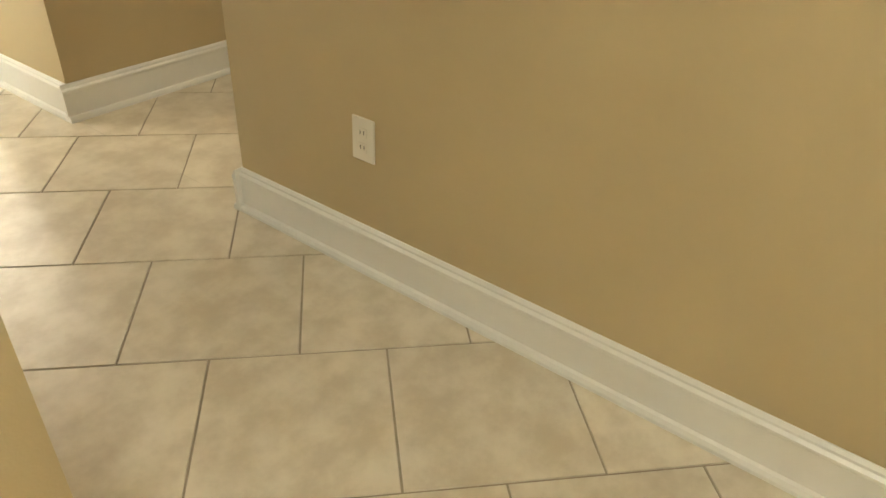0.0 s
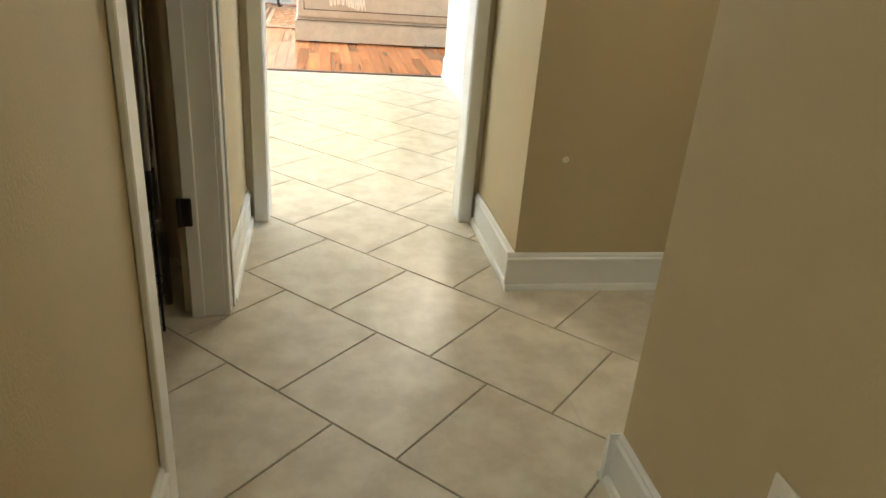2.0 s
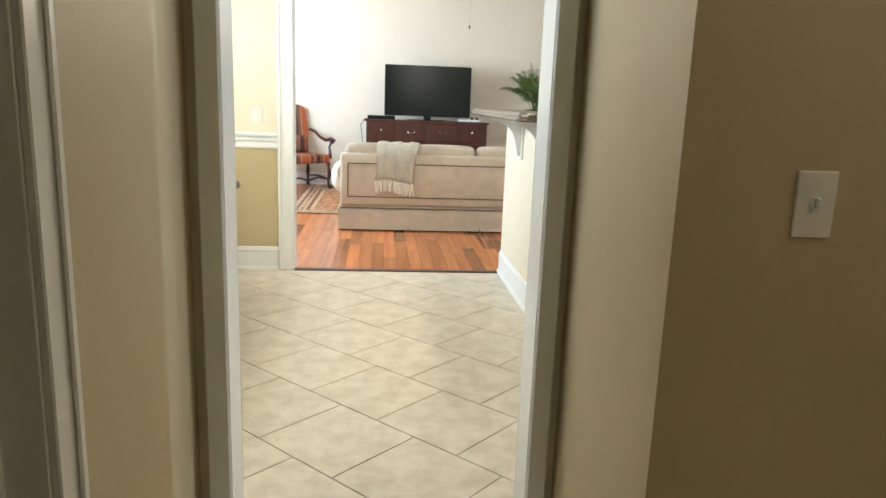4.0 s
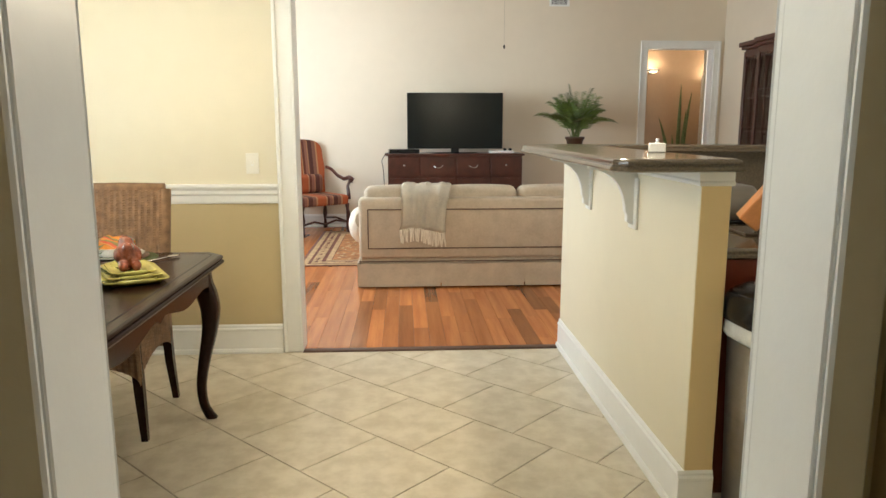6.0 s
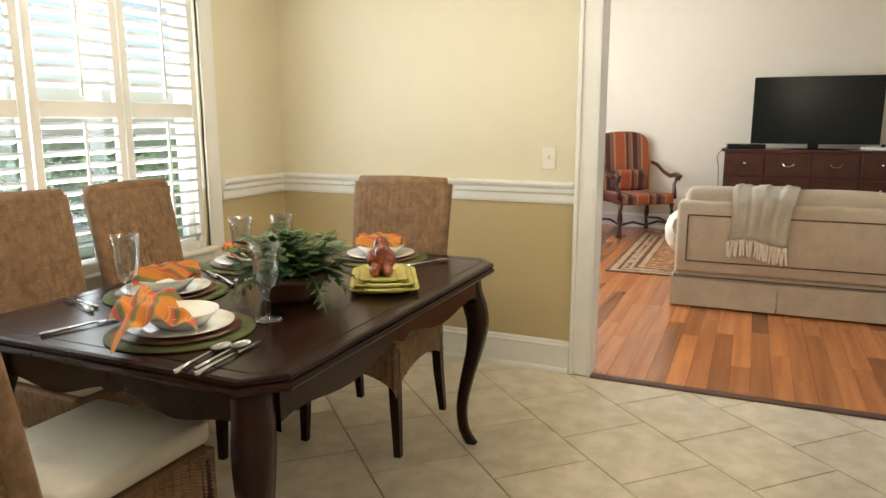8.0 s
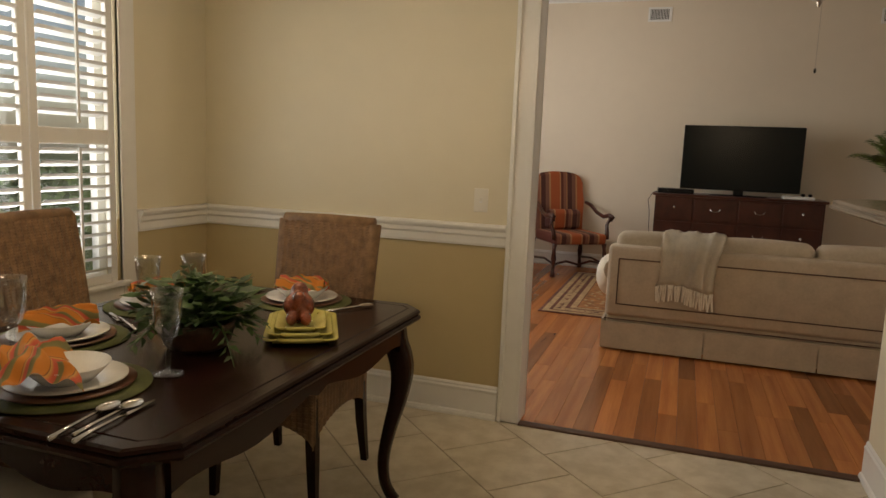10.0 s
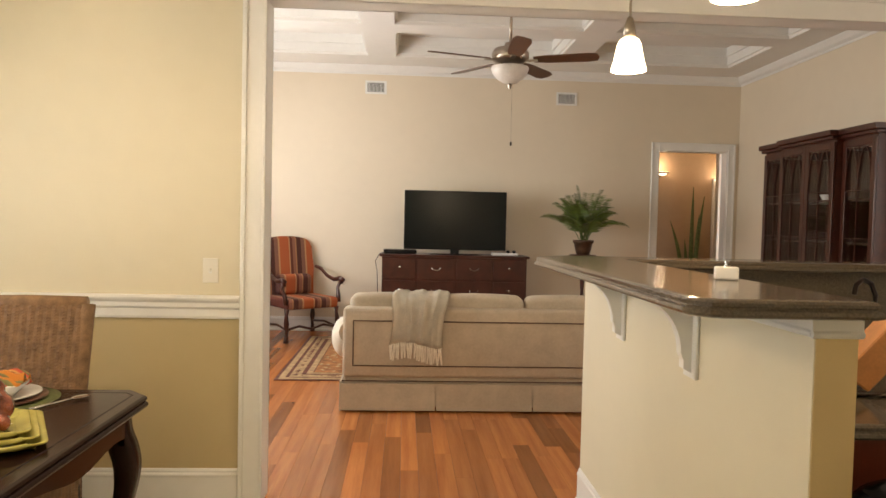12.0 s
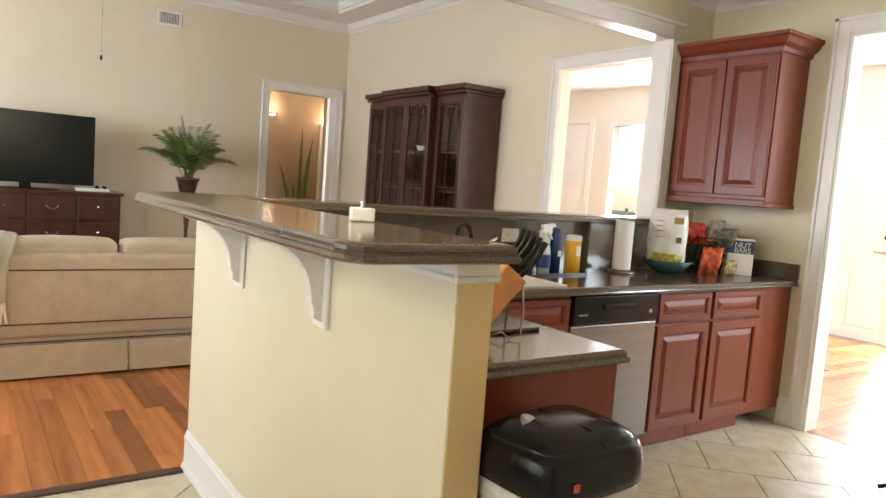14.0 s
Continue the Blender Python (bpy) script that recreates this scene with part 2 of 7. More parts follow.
def box(bm, lo, hi, bevel=0.0, seg=1, mi=0):
    """Adds a block between two corners, with worn edges."""
    b2 = bm if not bevel else bmesh.new()
    r = bmesh.ops.create_cube(b2, size=1)
    s = [hi[i] - lo[i] for i in range(3)]
    for v in r["verts"]:
        v.co = Vector([lo[i] + (v.co[i] + 0.5) * s[i] for i in range(3)])
    if bevel:
        bmesh.ops.bevel(b2, geom=b2.edges[:], offset=min(bevel, min(abs(q) for q in s) * 0.45), segments=seg, affect="EDGES", profile=0.5)
        join(bm, b2)
    return bm


def join(bm, other, m=None):
    vs = {}
    for v in other.verts:
        vs[v] = bm.verts.new(m @ v.co if m else v.co)
    for f in other.faces:
        nf = bm.faces.new([vs[v] for v in f.verts])
        nf.smooth, nf.material_index = f.smooth, f.material_index
    other.free()


def boxes(*bs, bevel=0.0, seg=1):
    bm = bmesh.new()
    for lo, hi in bs:
        box(bm, lo, hi, bevel, seg)
    return bm


def lathe(profile, n=24, cx=0, cy=0, bm=None):
    """Turns a profile of (radius, height) about the upright axis."""
    bm = bm or bmesh.new()
    rings = []
    for r, z in profile:
        rings.append([bm.verts.new((cx + r * math.cos(2 * math.pi * i / n), cy + r * math.sin(2 * math.pi * i / n), z)) for i in range(n)] if r > 1e-5 else [bm.verts.new((cx, cy, z))])
    for a, b in zip(rings, rings[1:]):
        for i in range(n):
            j = (i + 1) % n
            if len(a) == 1 and len(b) == 1:
                continue
            if len(a) == 1:
                bm.faces.new((a[0], b[i], b[j]))
            elif len(b) == 1:
                bm.faces.new((a[i], a[j], b[0]))
            else:
                bm.faces.new((a[i], a[j], b[j], b[i]))
    return bm


def extrude_poly(pts, axis, a, b, bm=None):
    """A prism: 2D points in the plane across an axis, from a to b along it."""
    bm = bm or bmesh.new()

    def at(p, s):
        return {"x": (s, p[0], p[1]), "y": (p[0], s, p[1]), "z": (p[0], p[1], s)}[axis]
    va, vb = [bm.verts.new(at(p, a)) for p in pts], [bm.verts.new(at(p, b)) for p in pts]
    bm.faces.new(va), bm.faces.new(vb[::-1])
    n = len(pts)
    for i in range(n):
        bm.faces.new((va[i], vb[i], vb[(i + 1) % n], va[(i + 1) % n]))
    return bm


def tube(points, radii, n=8, bm=None, square=False, cap=True):
    """A tube along points with a radius at each."""
    bm = bm or bmesh.new()
    pts = [Vector(p) for p in points]
    if not isinstance(radii, (list, tuple)):
        radii = [radii] * len(pts)
    rings = []
    ref = Vector((0, 0, 1))
    d0 = (pts[-1] - pts[0]).normalized()
    if abs(d0.z) > 0.8:
        ref = Vector((1, 0, 0))
    for i, p in enumerate(pts):
        d = (pts[min(i + 1, len(pts) - 1)] - pts[max(i - 1, 0)]).normalized()
        s = d.cross(ref).normalized()
        u = s.cross(d)
        r = radii[i]
        ring = []
        for k in range(n):
            a = 2 * math.pi * (k + 0.5) / n
            ring.append(bm.verts.new(p + s * math.cos(a) * r + u * math.sin(a) * r))
        rings.append(ring)
    for a, b in zip(rings, rings[1:]):
        for k in range(n):
            bm.faces.new((a[k], a[(k + 1) % n], b[(k + 1) % n], b[k]))
    if cap:
        bm.faces.new(rings[0][::-1]), bm.faces.new(rings[-1])
    return bm


def profile_run(name, prof, p0, p1, side, material, parent=None, kind="structure"):
    """Moulding with profile (out, up) along the line p0-p1 (x, y, base z); side: the outward direction (x, y)."""
    bm = bmesh.new()
    a = [bm.verts.new((p0[0] + side[0] * o, p0[1] + side[1] * o, p0[2] + u)) for o, u in prof]
    b = [bm.verts.new((p1[0] + side[0] * o, p1[1] + side[1] * o, p1[2] + u)) for o, u in prof]
    n = len(prof)
    bm.faces.new(a), bm.faces.new(b[::-1])
    for i in range(n):
        bm.faces.new((a[i], b[i], b[(i + 1) % n], a[(i + 1) % n]))
    return part(name, bm, material, parent, kind=kind)


# ---- the large structure ----
H_K, H_L, H_H = 2.72, 3.24, 2.60      # ceilings: kitchen, living room, hall
T = 0.12


def wall(name, lo, hi, material):
    return tagged(new(name, mesh_of(name, boxes((lo, hi)), material)), kind="structure")


# floors
wall("ground", (-60, -60, -0.30), (60, 60, -0.10), mat("lawn", (0.10, 0.13, 0.05), 0.9, vary=0.15, scale=2))
wall("floor_tile_bed", (-2.1, -0.8, -0.09), (5.09, 8.0, -0.004), M_GROUT)
wall("floor_wood_bed", (-2.1, 8.0, -0.09), (5.09, 15.8, -0.008), M_DARKWOOD)
wall("floor_foyer_bed", (5.09, 3.8, -0.09), (8.9, 14.2, -0.008), M_DARKWOOD)

# hall walls
wall("wall_hall_right", (1.13, -0.8, 0), (1.25, 3.055, H_H), M_HALL)
wall("wall_recess_south", (1.25, 2.935, 0), (2.7, 3.055, H_H), M_HALL)
wall("wall_recess_east", (2.7, 2.90, 0), (2.82, 4.16, H_H), M_HALL)
wall("wall_recess_north", (1.25, 4.04, 0), (2.7, 4.16, H_H), M_HALL)
wall("wall_hall_stub_right", (1.13, 4.04, 0), (1.25, 4.68, H_H), M_HALL)
wall("wall_hall_left", (0.03, 2.10, 0), (0.13, 3.075, H_H), M_HALL)
wall("wall_hall_west", (-2.0, 2.10, 0), (0.03, 2.22, H_H), M_HALL)
wall("wall_hall_south", (-2.1, -0.9, 0), (1.13, -0.8, H_H), M_HALL)
wall("wall_hall_far_west", (-2.1, -0.8, 0), (-2.0, 4.68, H_H), M_HALL)
wall("wall_hall_stub_left", (0.03, 3.90, 0), (0.155, 4.68, H_H), M_HALL)
wall("wall_pantry_lintel", (0.03, 3.075, 2.06), (0.14, 3.90, H_H), M_HALL)
wall("ceiling_hall", (-2.1, -0.9, H_H), (2.82, 4.68, H_H + 0.1), M_CEIL)

# wall between hall and kitchen, with the doorway
wall("wall_kitchen_south_west", (-2.0, 4.68, 0), (0.223, 4.80, H_K), M_WALL)
wall("wall_kitchen_south_east", (1.069, 4.68, 0), (5.05, 4.80, H_K), M_WALL)
wall("wall_kitchen_south_lintel", (0.223, 4.68, 2.06), (1.069, 4.80, H_K), M_WALL)

# kitchen window wall
WY0, WY1, WZ0, WZ1 = 5.02, 7.36, 0.64, 2.06
wall("wall_window_below", (-1.99, 4.80, 0), (-1.87, 8.0, WZ0), M_WAIN)
wall("wall_window_above", (-1.99, 4.80, WZ1), (-1.87, 8.0, H_K), M_WALL)
wall("wall_window_south", (-1.99, 4.80, WZ0), (-1.87, WY0, WZ1), M_WALL)
wall("wall_window_north_low", (-1.99, WY1, WZ0), (-1.87, 8.0, 0.95), M_WAIN)
wall("wall_window_north", (-1.99, WY1, 0.95), (-1.87, 8.0, WZ1), M_WALL)

# wall between dining corner and living room
wall("wall_dining_low", (-1.99, 8.0, 0), (-0.02, 8.12, 0.95), M_WAIN)
wall("wall_dining_high", (-1.99, 8.0, 0.95), (-0.02, 8.12, H_L), M_WALL)
wall("wall_beam", (-0.02, 8.0, 2.395), (4.52, 8.12, H_L), M_WALL)
wall("wall_beam_end", (4.52, 8.0, 0), (4.93, 8.12, H_L), M_WALL)
wall("ceiling_kitchen", (-1.99, 4.68, H_K), (5.05, 8.0, H_K + 0.1), M_CEIL)

# bar half walls
wall("wall_bar", (1.535, 6.12, 0), (1.633, 8.02, 1.173), M_WALL)
# Same wall paint; the end's warm, dimmer light is put into this sheet's colour.
wall("wall_bar_end", (1.537, 6.117, 0), (1.631, 6.1199, 1.172), mat("bar_end_warm_light", (0.70, 0.54, 0.28), 0.5, vary=0.012, scale=1.2, bump=0.12, bscale=180))
wall("wall_bar_back", (1.633, 7.82, 0), (4.52, 7.94, 1.173), M_WALL)

# east wall of kitchen
wall("wall_kitchen_east", (4.93, 7.07, 0), (5.05, 8.12, H_K), M_WALL)
wall("wall_kitchen_east_lintel", (4.93, 5.75, 2.37), (5.05, 7.07, H_K), M_WALL)
wall("wall_kitchen_east_south", (4.93, 4.80, 0), (5.05, 5.75, H_K), M_WALL)

# living room
wall("wall_living_north_west", (-2.1, 13.30, 0), (3.80, 13.42, H_L), M_LIV)
wall("wall_living_north_lintel", (3.80, 13.30, 2.33), (4.69, 13.42, H_L), M_LIV)
wall("wall_living_north_east", (4.69, 13.30, 0), (4.95, 13.42, H_L), M_LIV)
wall("wall_living_east", (4.83, 9.34, 0), (4.95, 13.30, H_L), M_LIV)
wall("wall_living_east_lintel", (4.83, 8.12, 2.35), (4.95, 9.34, H_L), M_LIV)
wall("wall_living_west_low", (-2.1, 8.12, 0), (-1.99, 13.30, 0.7), M_LIV)
wall("wall_living_west_high", (-2.1, 8.12, 2.5), (-1.99, 13.30, H_L), M_LIV)
wall("wall_living_west_south", (-2.1, 8.12, 0.7), (-1.99, 8.9, 2.5), M_LIV)
wall("wall_living_west_north", (-2.1, 12.4, 0.7), (-1.99, 13.30, 2.5), M_LIV)

# passage behind the living room
M_PASS = mat("passage_paint_tan", (0.46, 0.31, 0.19), 0.55, vary=0.02, scale=2, bump=0.1)
wall("wall_passage_north", (3.3, 15.2, 0), (6.3, 15.3, 2.7), M_PASS)
wall("wall_passage_west", (3.3, 13.42, 0), (3.4, 15.2, 2.7), M_PASS)
wall("wall_passage_east", (6.2, 13.42, 0), (6.3, 15.2, 2.7), M_PASS)
wall("ceiling_passage", (3.3, 13.42, 2.7), (6.3, 15.3, 2.8), M_CEIL)
wall("floor_passage_bed", (5.09, 13.42, -0.09), (6.3, 15.8, -0.002), M_DARKWOOD)

# foyer
M_FOY = mat("foyer_paint", (0.78, 0.76, 0.70), 0.6, vary=0.01, scale=1)
wall("wall_foyer_south", (5.09, 3.8, 0), (8.9, 3.9, 2.9), M_FOY)
wall("wall_foyer_north", (4.95, 14.1, 0), (8.9, 14.2, 2.9), M_FOY)
wall("wall_foyer_east_south", (8.60, 3.9, 0), (8.72, 7.9, 2.9), M_FOY)
wall("wall_foyer_east_mid", (8.60, 9.35, 0), (8.72, 11.55, 2.9), M_FOY)
wall("wall_foyer_east_top", (8.60, 7.9, 2.25), (8.72, 9.35, 2.9), M_FOY)
wall("wall_foyer_east_top_b", (8.60, 11.55, 2.36), (8.72, 12.1, 2.9), M_FOY)
wall("wall_foyer_east_low_b", (8.60, 11.55, 0), (8.72, 12.1, 0.5), M_FOY)
wall("wall_foyer_east_north", (8.60, 12.1, 0), (8.72, 14.1, 2.9), M_FOY)
wall("ceiling_foyer", (5.09, 3.8, 2.9), (8.9, 14.2, 3.0), M_CEIL)

# coffered ceiling of the living room
bm = bmesh.new()
box(bm, (-2.1, 8.12, H_L + 0.22), (4.95, 13.42, H_L + 0.3))
xs, ys = [-2.1, -1.55, 0.2, 0.52, 2.35, 2.67, 4.4, 4.95], [8.12, 8.75, 9.95, 10.25, 11.45, 11.75, 12.75, 13.42]
for i in range(0, 8, 2):
    box(bm, (xs[i], 8.12, H_L), (xs[i + 1], 13.42, H_L + 0.22))
for j in range(0, 8, 2):
    for i in range(1, 7, 2):
        box(bm, (xs[i], ys[j], H_L), (xs[i + 1], ys[j + 1], H_L + 0.22))
part("ceiling_living", bm, M_CEIL, kind="structure")
bm = bmesh.new()
for i in range(1, 7, 2):
    for j in range(1, 7, 2):
        x0, x1, y0, y1 = xs[i], xs[i + 1], ys[j], ys[j + 1]
        for k, (o, z0, z1) in enumerate(((0.05, H_L + 0.12, H_L + 0.22), (0.025, H_L + 0.03, H_L + 0.12))):
            box(bm, (x0, y0, z0), (x0 + o, y1, z1)), box(bm, (x1 - o, y0, z0), (x1, y1, z1))
            box(bm, (x0 + o, y0, z0), (x1 - o, y0 + o, z1)), box(bm, (x0 + o, y1 - o, z0), (x1 - o, y1, z1))
part("trim_coffers", bm, M_TRIM, kind="structure")

# mouldings
BASE = [(0, 0), (0.034, 0), (0.034, 0.012), (0.028, 0.024), (0.018, 0.028), (0.018, 0.132), (0.021, 0.138), (0.021, 0.146), (0.012, 0.153), (0.012, 0.161), (0.005, 0.170), (0, 0.170)]
BASE_B = [(o * 0.7, u) for o, u in BASE]
BASE_H = [(o * 0.82, u * 0.835) for o, u in BASE]
RAIL = [(0, 0), (0.012, 0.0), (0.016, 0.012), (0.016, 0.045), (0.028, 0.056), (0.028, 0.076), (0.042, 0.088), (0.046, 0.100), (0.040, 0.110), (0, 0.110)]
CROWN = [(0, 0), (0.012, 0), (0.016, 0.02), (0.05, 0.04), (0.075, 0.075), (0.085, 0.09), (0.085, 0.10), (0, 0.10)]


def base(a, b, side, prof=BASE):
    return profile_run("baseboard", prof, (*a, 0), (*b, 0), side, M_TRIM)


base((1.13, -0.8), (1.13, 3.055), (-1, 0), BASE_H)
base((1.10, 3.055), (2.7, 3.055), (0, 1), BASE_H)
base((1.13, 4.04), (1.13, 4.66), (-1, 0), BASE_H)
base((1.102, 4.04), (2.7, 4.04), (0, -1), BASE_H)
base((0.13, 2.10), (0.13, 3.03), (1, 0), BASE_H)
base((-2.0, 2.10), (0.13, 2.10), (0, -1), BASE_H)
base((0.155, 3.96), (0.155, 4.66), (1, 0), BASE_H)
base((-1.87, 4.80), (-1.87, 8.0), (1, 0))
base((-1.87, 8.0), (-0.115, 8.0), (0, -1))
base((1.535, 6.12), (1.535, 8.02), (-1, 0), BASE_B)
base((1.513, 6.12), (1.633, 6.12), (0, -1), BASE_B)
base((4.93, 7.165), (4.93, 7.238), (-1, 0))
base((-1.99, 13.30), (3.71, 13.30), (0, -1))
base((4.83, 9.43), (4.83, 13.30), (-1, 0))
base((-1.88, 4.80), (0.13, 4.80), (0, 1))
base((1.15, 4.80), (4.93, 4.80), (0, 1))
profile_run("chair_rail", RAIL, (-1.87, 8.0, 0.882), (-0.11, 8.0, 0.882), (0, -1), M_TRIM)
profile_run("chair_rail", RAIL, (-1.87, 7.46, 0.882), (-1.87, 8.0, 0.882), (1, 0), M_TRIM)
profile_run("trim_crown", CROWN, (-1.87, 8.0, H_K - 0.1), (4.93, 8.0, H_K - 0.1), (0, -1), M_TRIM)
profile_run("trim_crown", CROWN, (4.93, 4.80, H_K - 0.1), (4.93, 8.0, H_K - 0.1), (-1, 0), M_TRIM)
profile_run("trim_crown", CROWN, (-1.87, 4.80, H_K - 0.1), (-1.87, 8.0, H_K - 0.1), (1, 0), M_TRIM)
profile_run("trim_crown", CROWN, (-1.99, 13.30, H_L - 0.1), (4.83, 13.30, H_L - 0.1), (0, -1), M_TRIM)
profile_run("trim_crown", CROWN, (4.83, 8.12, H_L - 0.1), (4.83, 13.30, H_L - 0.1), (-1, 0), M_TRIM)
BAR_CAP = [(0, 0), (0.004, 0), (0.010, 0.006), (0.010, 0.012), (0.005, 0.017), (0.005, 0.046), (0, 0.046)]
profile_run("trim_bar_cap", BAR_CAP, (1.535, 6.12, 1.126), (1.535, 8.02, 1.126), (-1, 0), M_TRIM)
profile_run("trim_bar_cap", BAR_CAP, (1.525, 6.117, 1.126), (1.639, 6.117, 1.126), (0, -1), M_TRIM)


def casing(name, axis, face, side, a, b, top, w=0.09, legs="ab", foot=0.0):
    """Door casing on one face of a wall. axis: the way that the wall runs; face: its place; side: +1 or -1; opening from a to b."""
    bm = bmesh.new()
    t = 0.02 * side

    def blk(u0, u1, z0, z1, t0, t1):
        lo, hi = min(t0, t1), max(t0, t1)
        box(bm, (u0, lo, z0) if axis == "x" else (lo, u0, z0), (u1, hi, z1) if axis == "x" else (hi, u1, z1), 0.003)
    for leg, u, out in (("a", a, -1), ("b", b, 1)):
        if leg in legs:
            blk(min(u, u + out * w), max(u, u + out * w), foot, top + w, face, face + t * 0.8)
            blk(min(u + out * (w - 0.022), u + out * w), max(u + out * (w - 0.022), u + out * w), foot, top + w, face + t * 0.8, face + t * 1.35)
            blk(min(u, u + out * 0.014), max(u, u + out * 0.014), foot, top, face + t * 0.8, face + t * 1.1)
    blk(a, b, top, top + w, face, face + t * 0.8)
    blk(a - w, b + w, top + w - 0.022, top + w, face + t * 0.8, face + t * 1.35)
    return part(name, bm, M_TRIM, kind="structure")


# kitchen doorway: narrow casings on the hall side
part("trim_doorway_jamb", boxes(((0.223, 4.665, 0), (0.243, 4.800, 2.04)), ((1.049, 4.665, 0), (1.069, 4.800, 2.04)), ((0.223, 4.665, 2.04), (1.069, 4.800, 2.06)), bevel=0.002), M_TRIM, kind="structure")
part("trim_doorway_hall", boxes(((0.183, 4.652, 0), (0.241, 4.664, 2.1)), ((1.051, 4.652, 0), (1.105, 4.664, 2.1)), bevel=0.004), M_TRIM, kind="structure")
casing("trim_doorway_kitchen", "x", 4.802, 1, 0.240, 1.052, 2.05)
# opening to the living room
part("trim_opening_jamb", boxes(((-0.02, 7.985, 0), (0.0, 8.135, 2.375)), ((-0.02, 7.985, 2.375), (4.52, 8.135, 2.395)), ((4.50, 7.985, 1.214), (4.52, 8.135, 2.375)), bevel=0.002), M_TRIM, kind="structure")
casing("trim_opening_kitchen", "x", 7.998, -1, 0.0, 4.50, 2.375, w=0.11, legs="a")
part("trim_opening_leg", boxes(((4.50, 7.975, 1.214), (4.59, 7.996, 2.37)), bevel=0.004), M_TRIM, kind="structure")
casing("trim_opening_living", "x", 8.122, 1, 0.0, 4.50, 2.375, w=0.10, legs="a")
casing("trim_passage_door", "x", 13.298, -1, 3.80, 4.69, 2.33)
part("trim_passage_jamb", boxes(((3.80, 13.296, 0), (3.815, 13.43, 2.33)), ((4.675, 13.296, 0), (4.69, 13.43, 2.33)), ((3.815, 13.296, 2.315), (4.675, 13.43, 2.33))), M_TRIM, kind="structure")
casing("trim_living_east", "y", 4.828, -1, 8.20, 9.34, 2.35)
casing("trim_foyer_opening", "y", 4.928, -1, 5.75, 7.07, 2.37)
part("trim_foyer_jamb", boxes(((4.92, 7.05, 0), (5.06, 7.07, 2.37)), ((4.92, 5.75, 0), (5.06, 5.77, 2.37)), ((4.92, 5.77, 2.35), (5.06, 7.05, 2.37))), M_TRIM, kind="structure")
# pantry doorway
part("trim_pantry_jamb", boxes(((0.02, 3.075, 0), (0.134, 3.095, 2.04)), ((0.058, 3.872, 0), (0.157, 3.90, 2.04)), ((0.02, 3.075, 2.04), (0.15, 3.90, 2.06)), bevel=0.002), M_TRIM, kind="structure")
part("trim_pantry", boxes(((0.131, 3.027, 0), (0.146, 3.093, 2.1)), ((0.156, 3.874, 0), (0.172, 3.948, 2.1)), ((0.172, 3.928, 0), (0.180, 3.948, 2.1)), ((0.056, 3.860, 0), (0.095, 3.873, 2.04)), bevel=0.003), M_TRIM, kind="structure")
part("threshold", boxes(((0.0, 7.965, -0.004), (1.51, 8.02, 0.010)), bevel=0.004), mat("threshold_brown", (0.10, 0.05, 0.03), 0.5, vary=0.1), kind="structure")

# ---- pantry shell ----
wall("wall_pantry_north", (-1.3, 4.3, 0), (0.03, 4.4, 2.6), M_HALL)
wall("wall_pantry_west", (-1.3, 2.22, 0), (-1.2, 4.3, 2.6), M_HALL)

# ---- dining table ----
TX0, TX1, TY0, TY1 = -1.24, -0.185, 5.655, 7.115


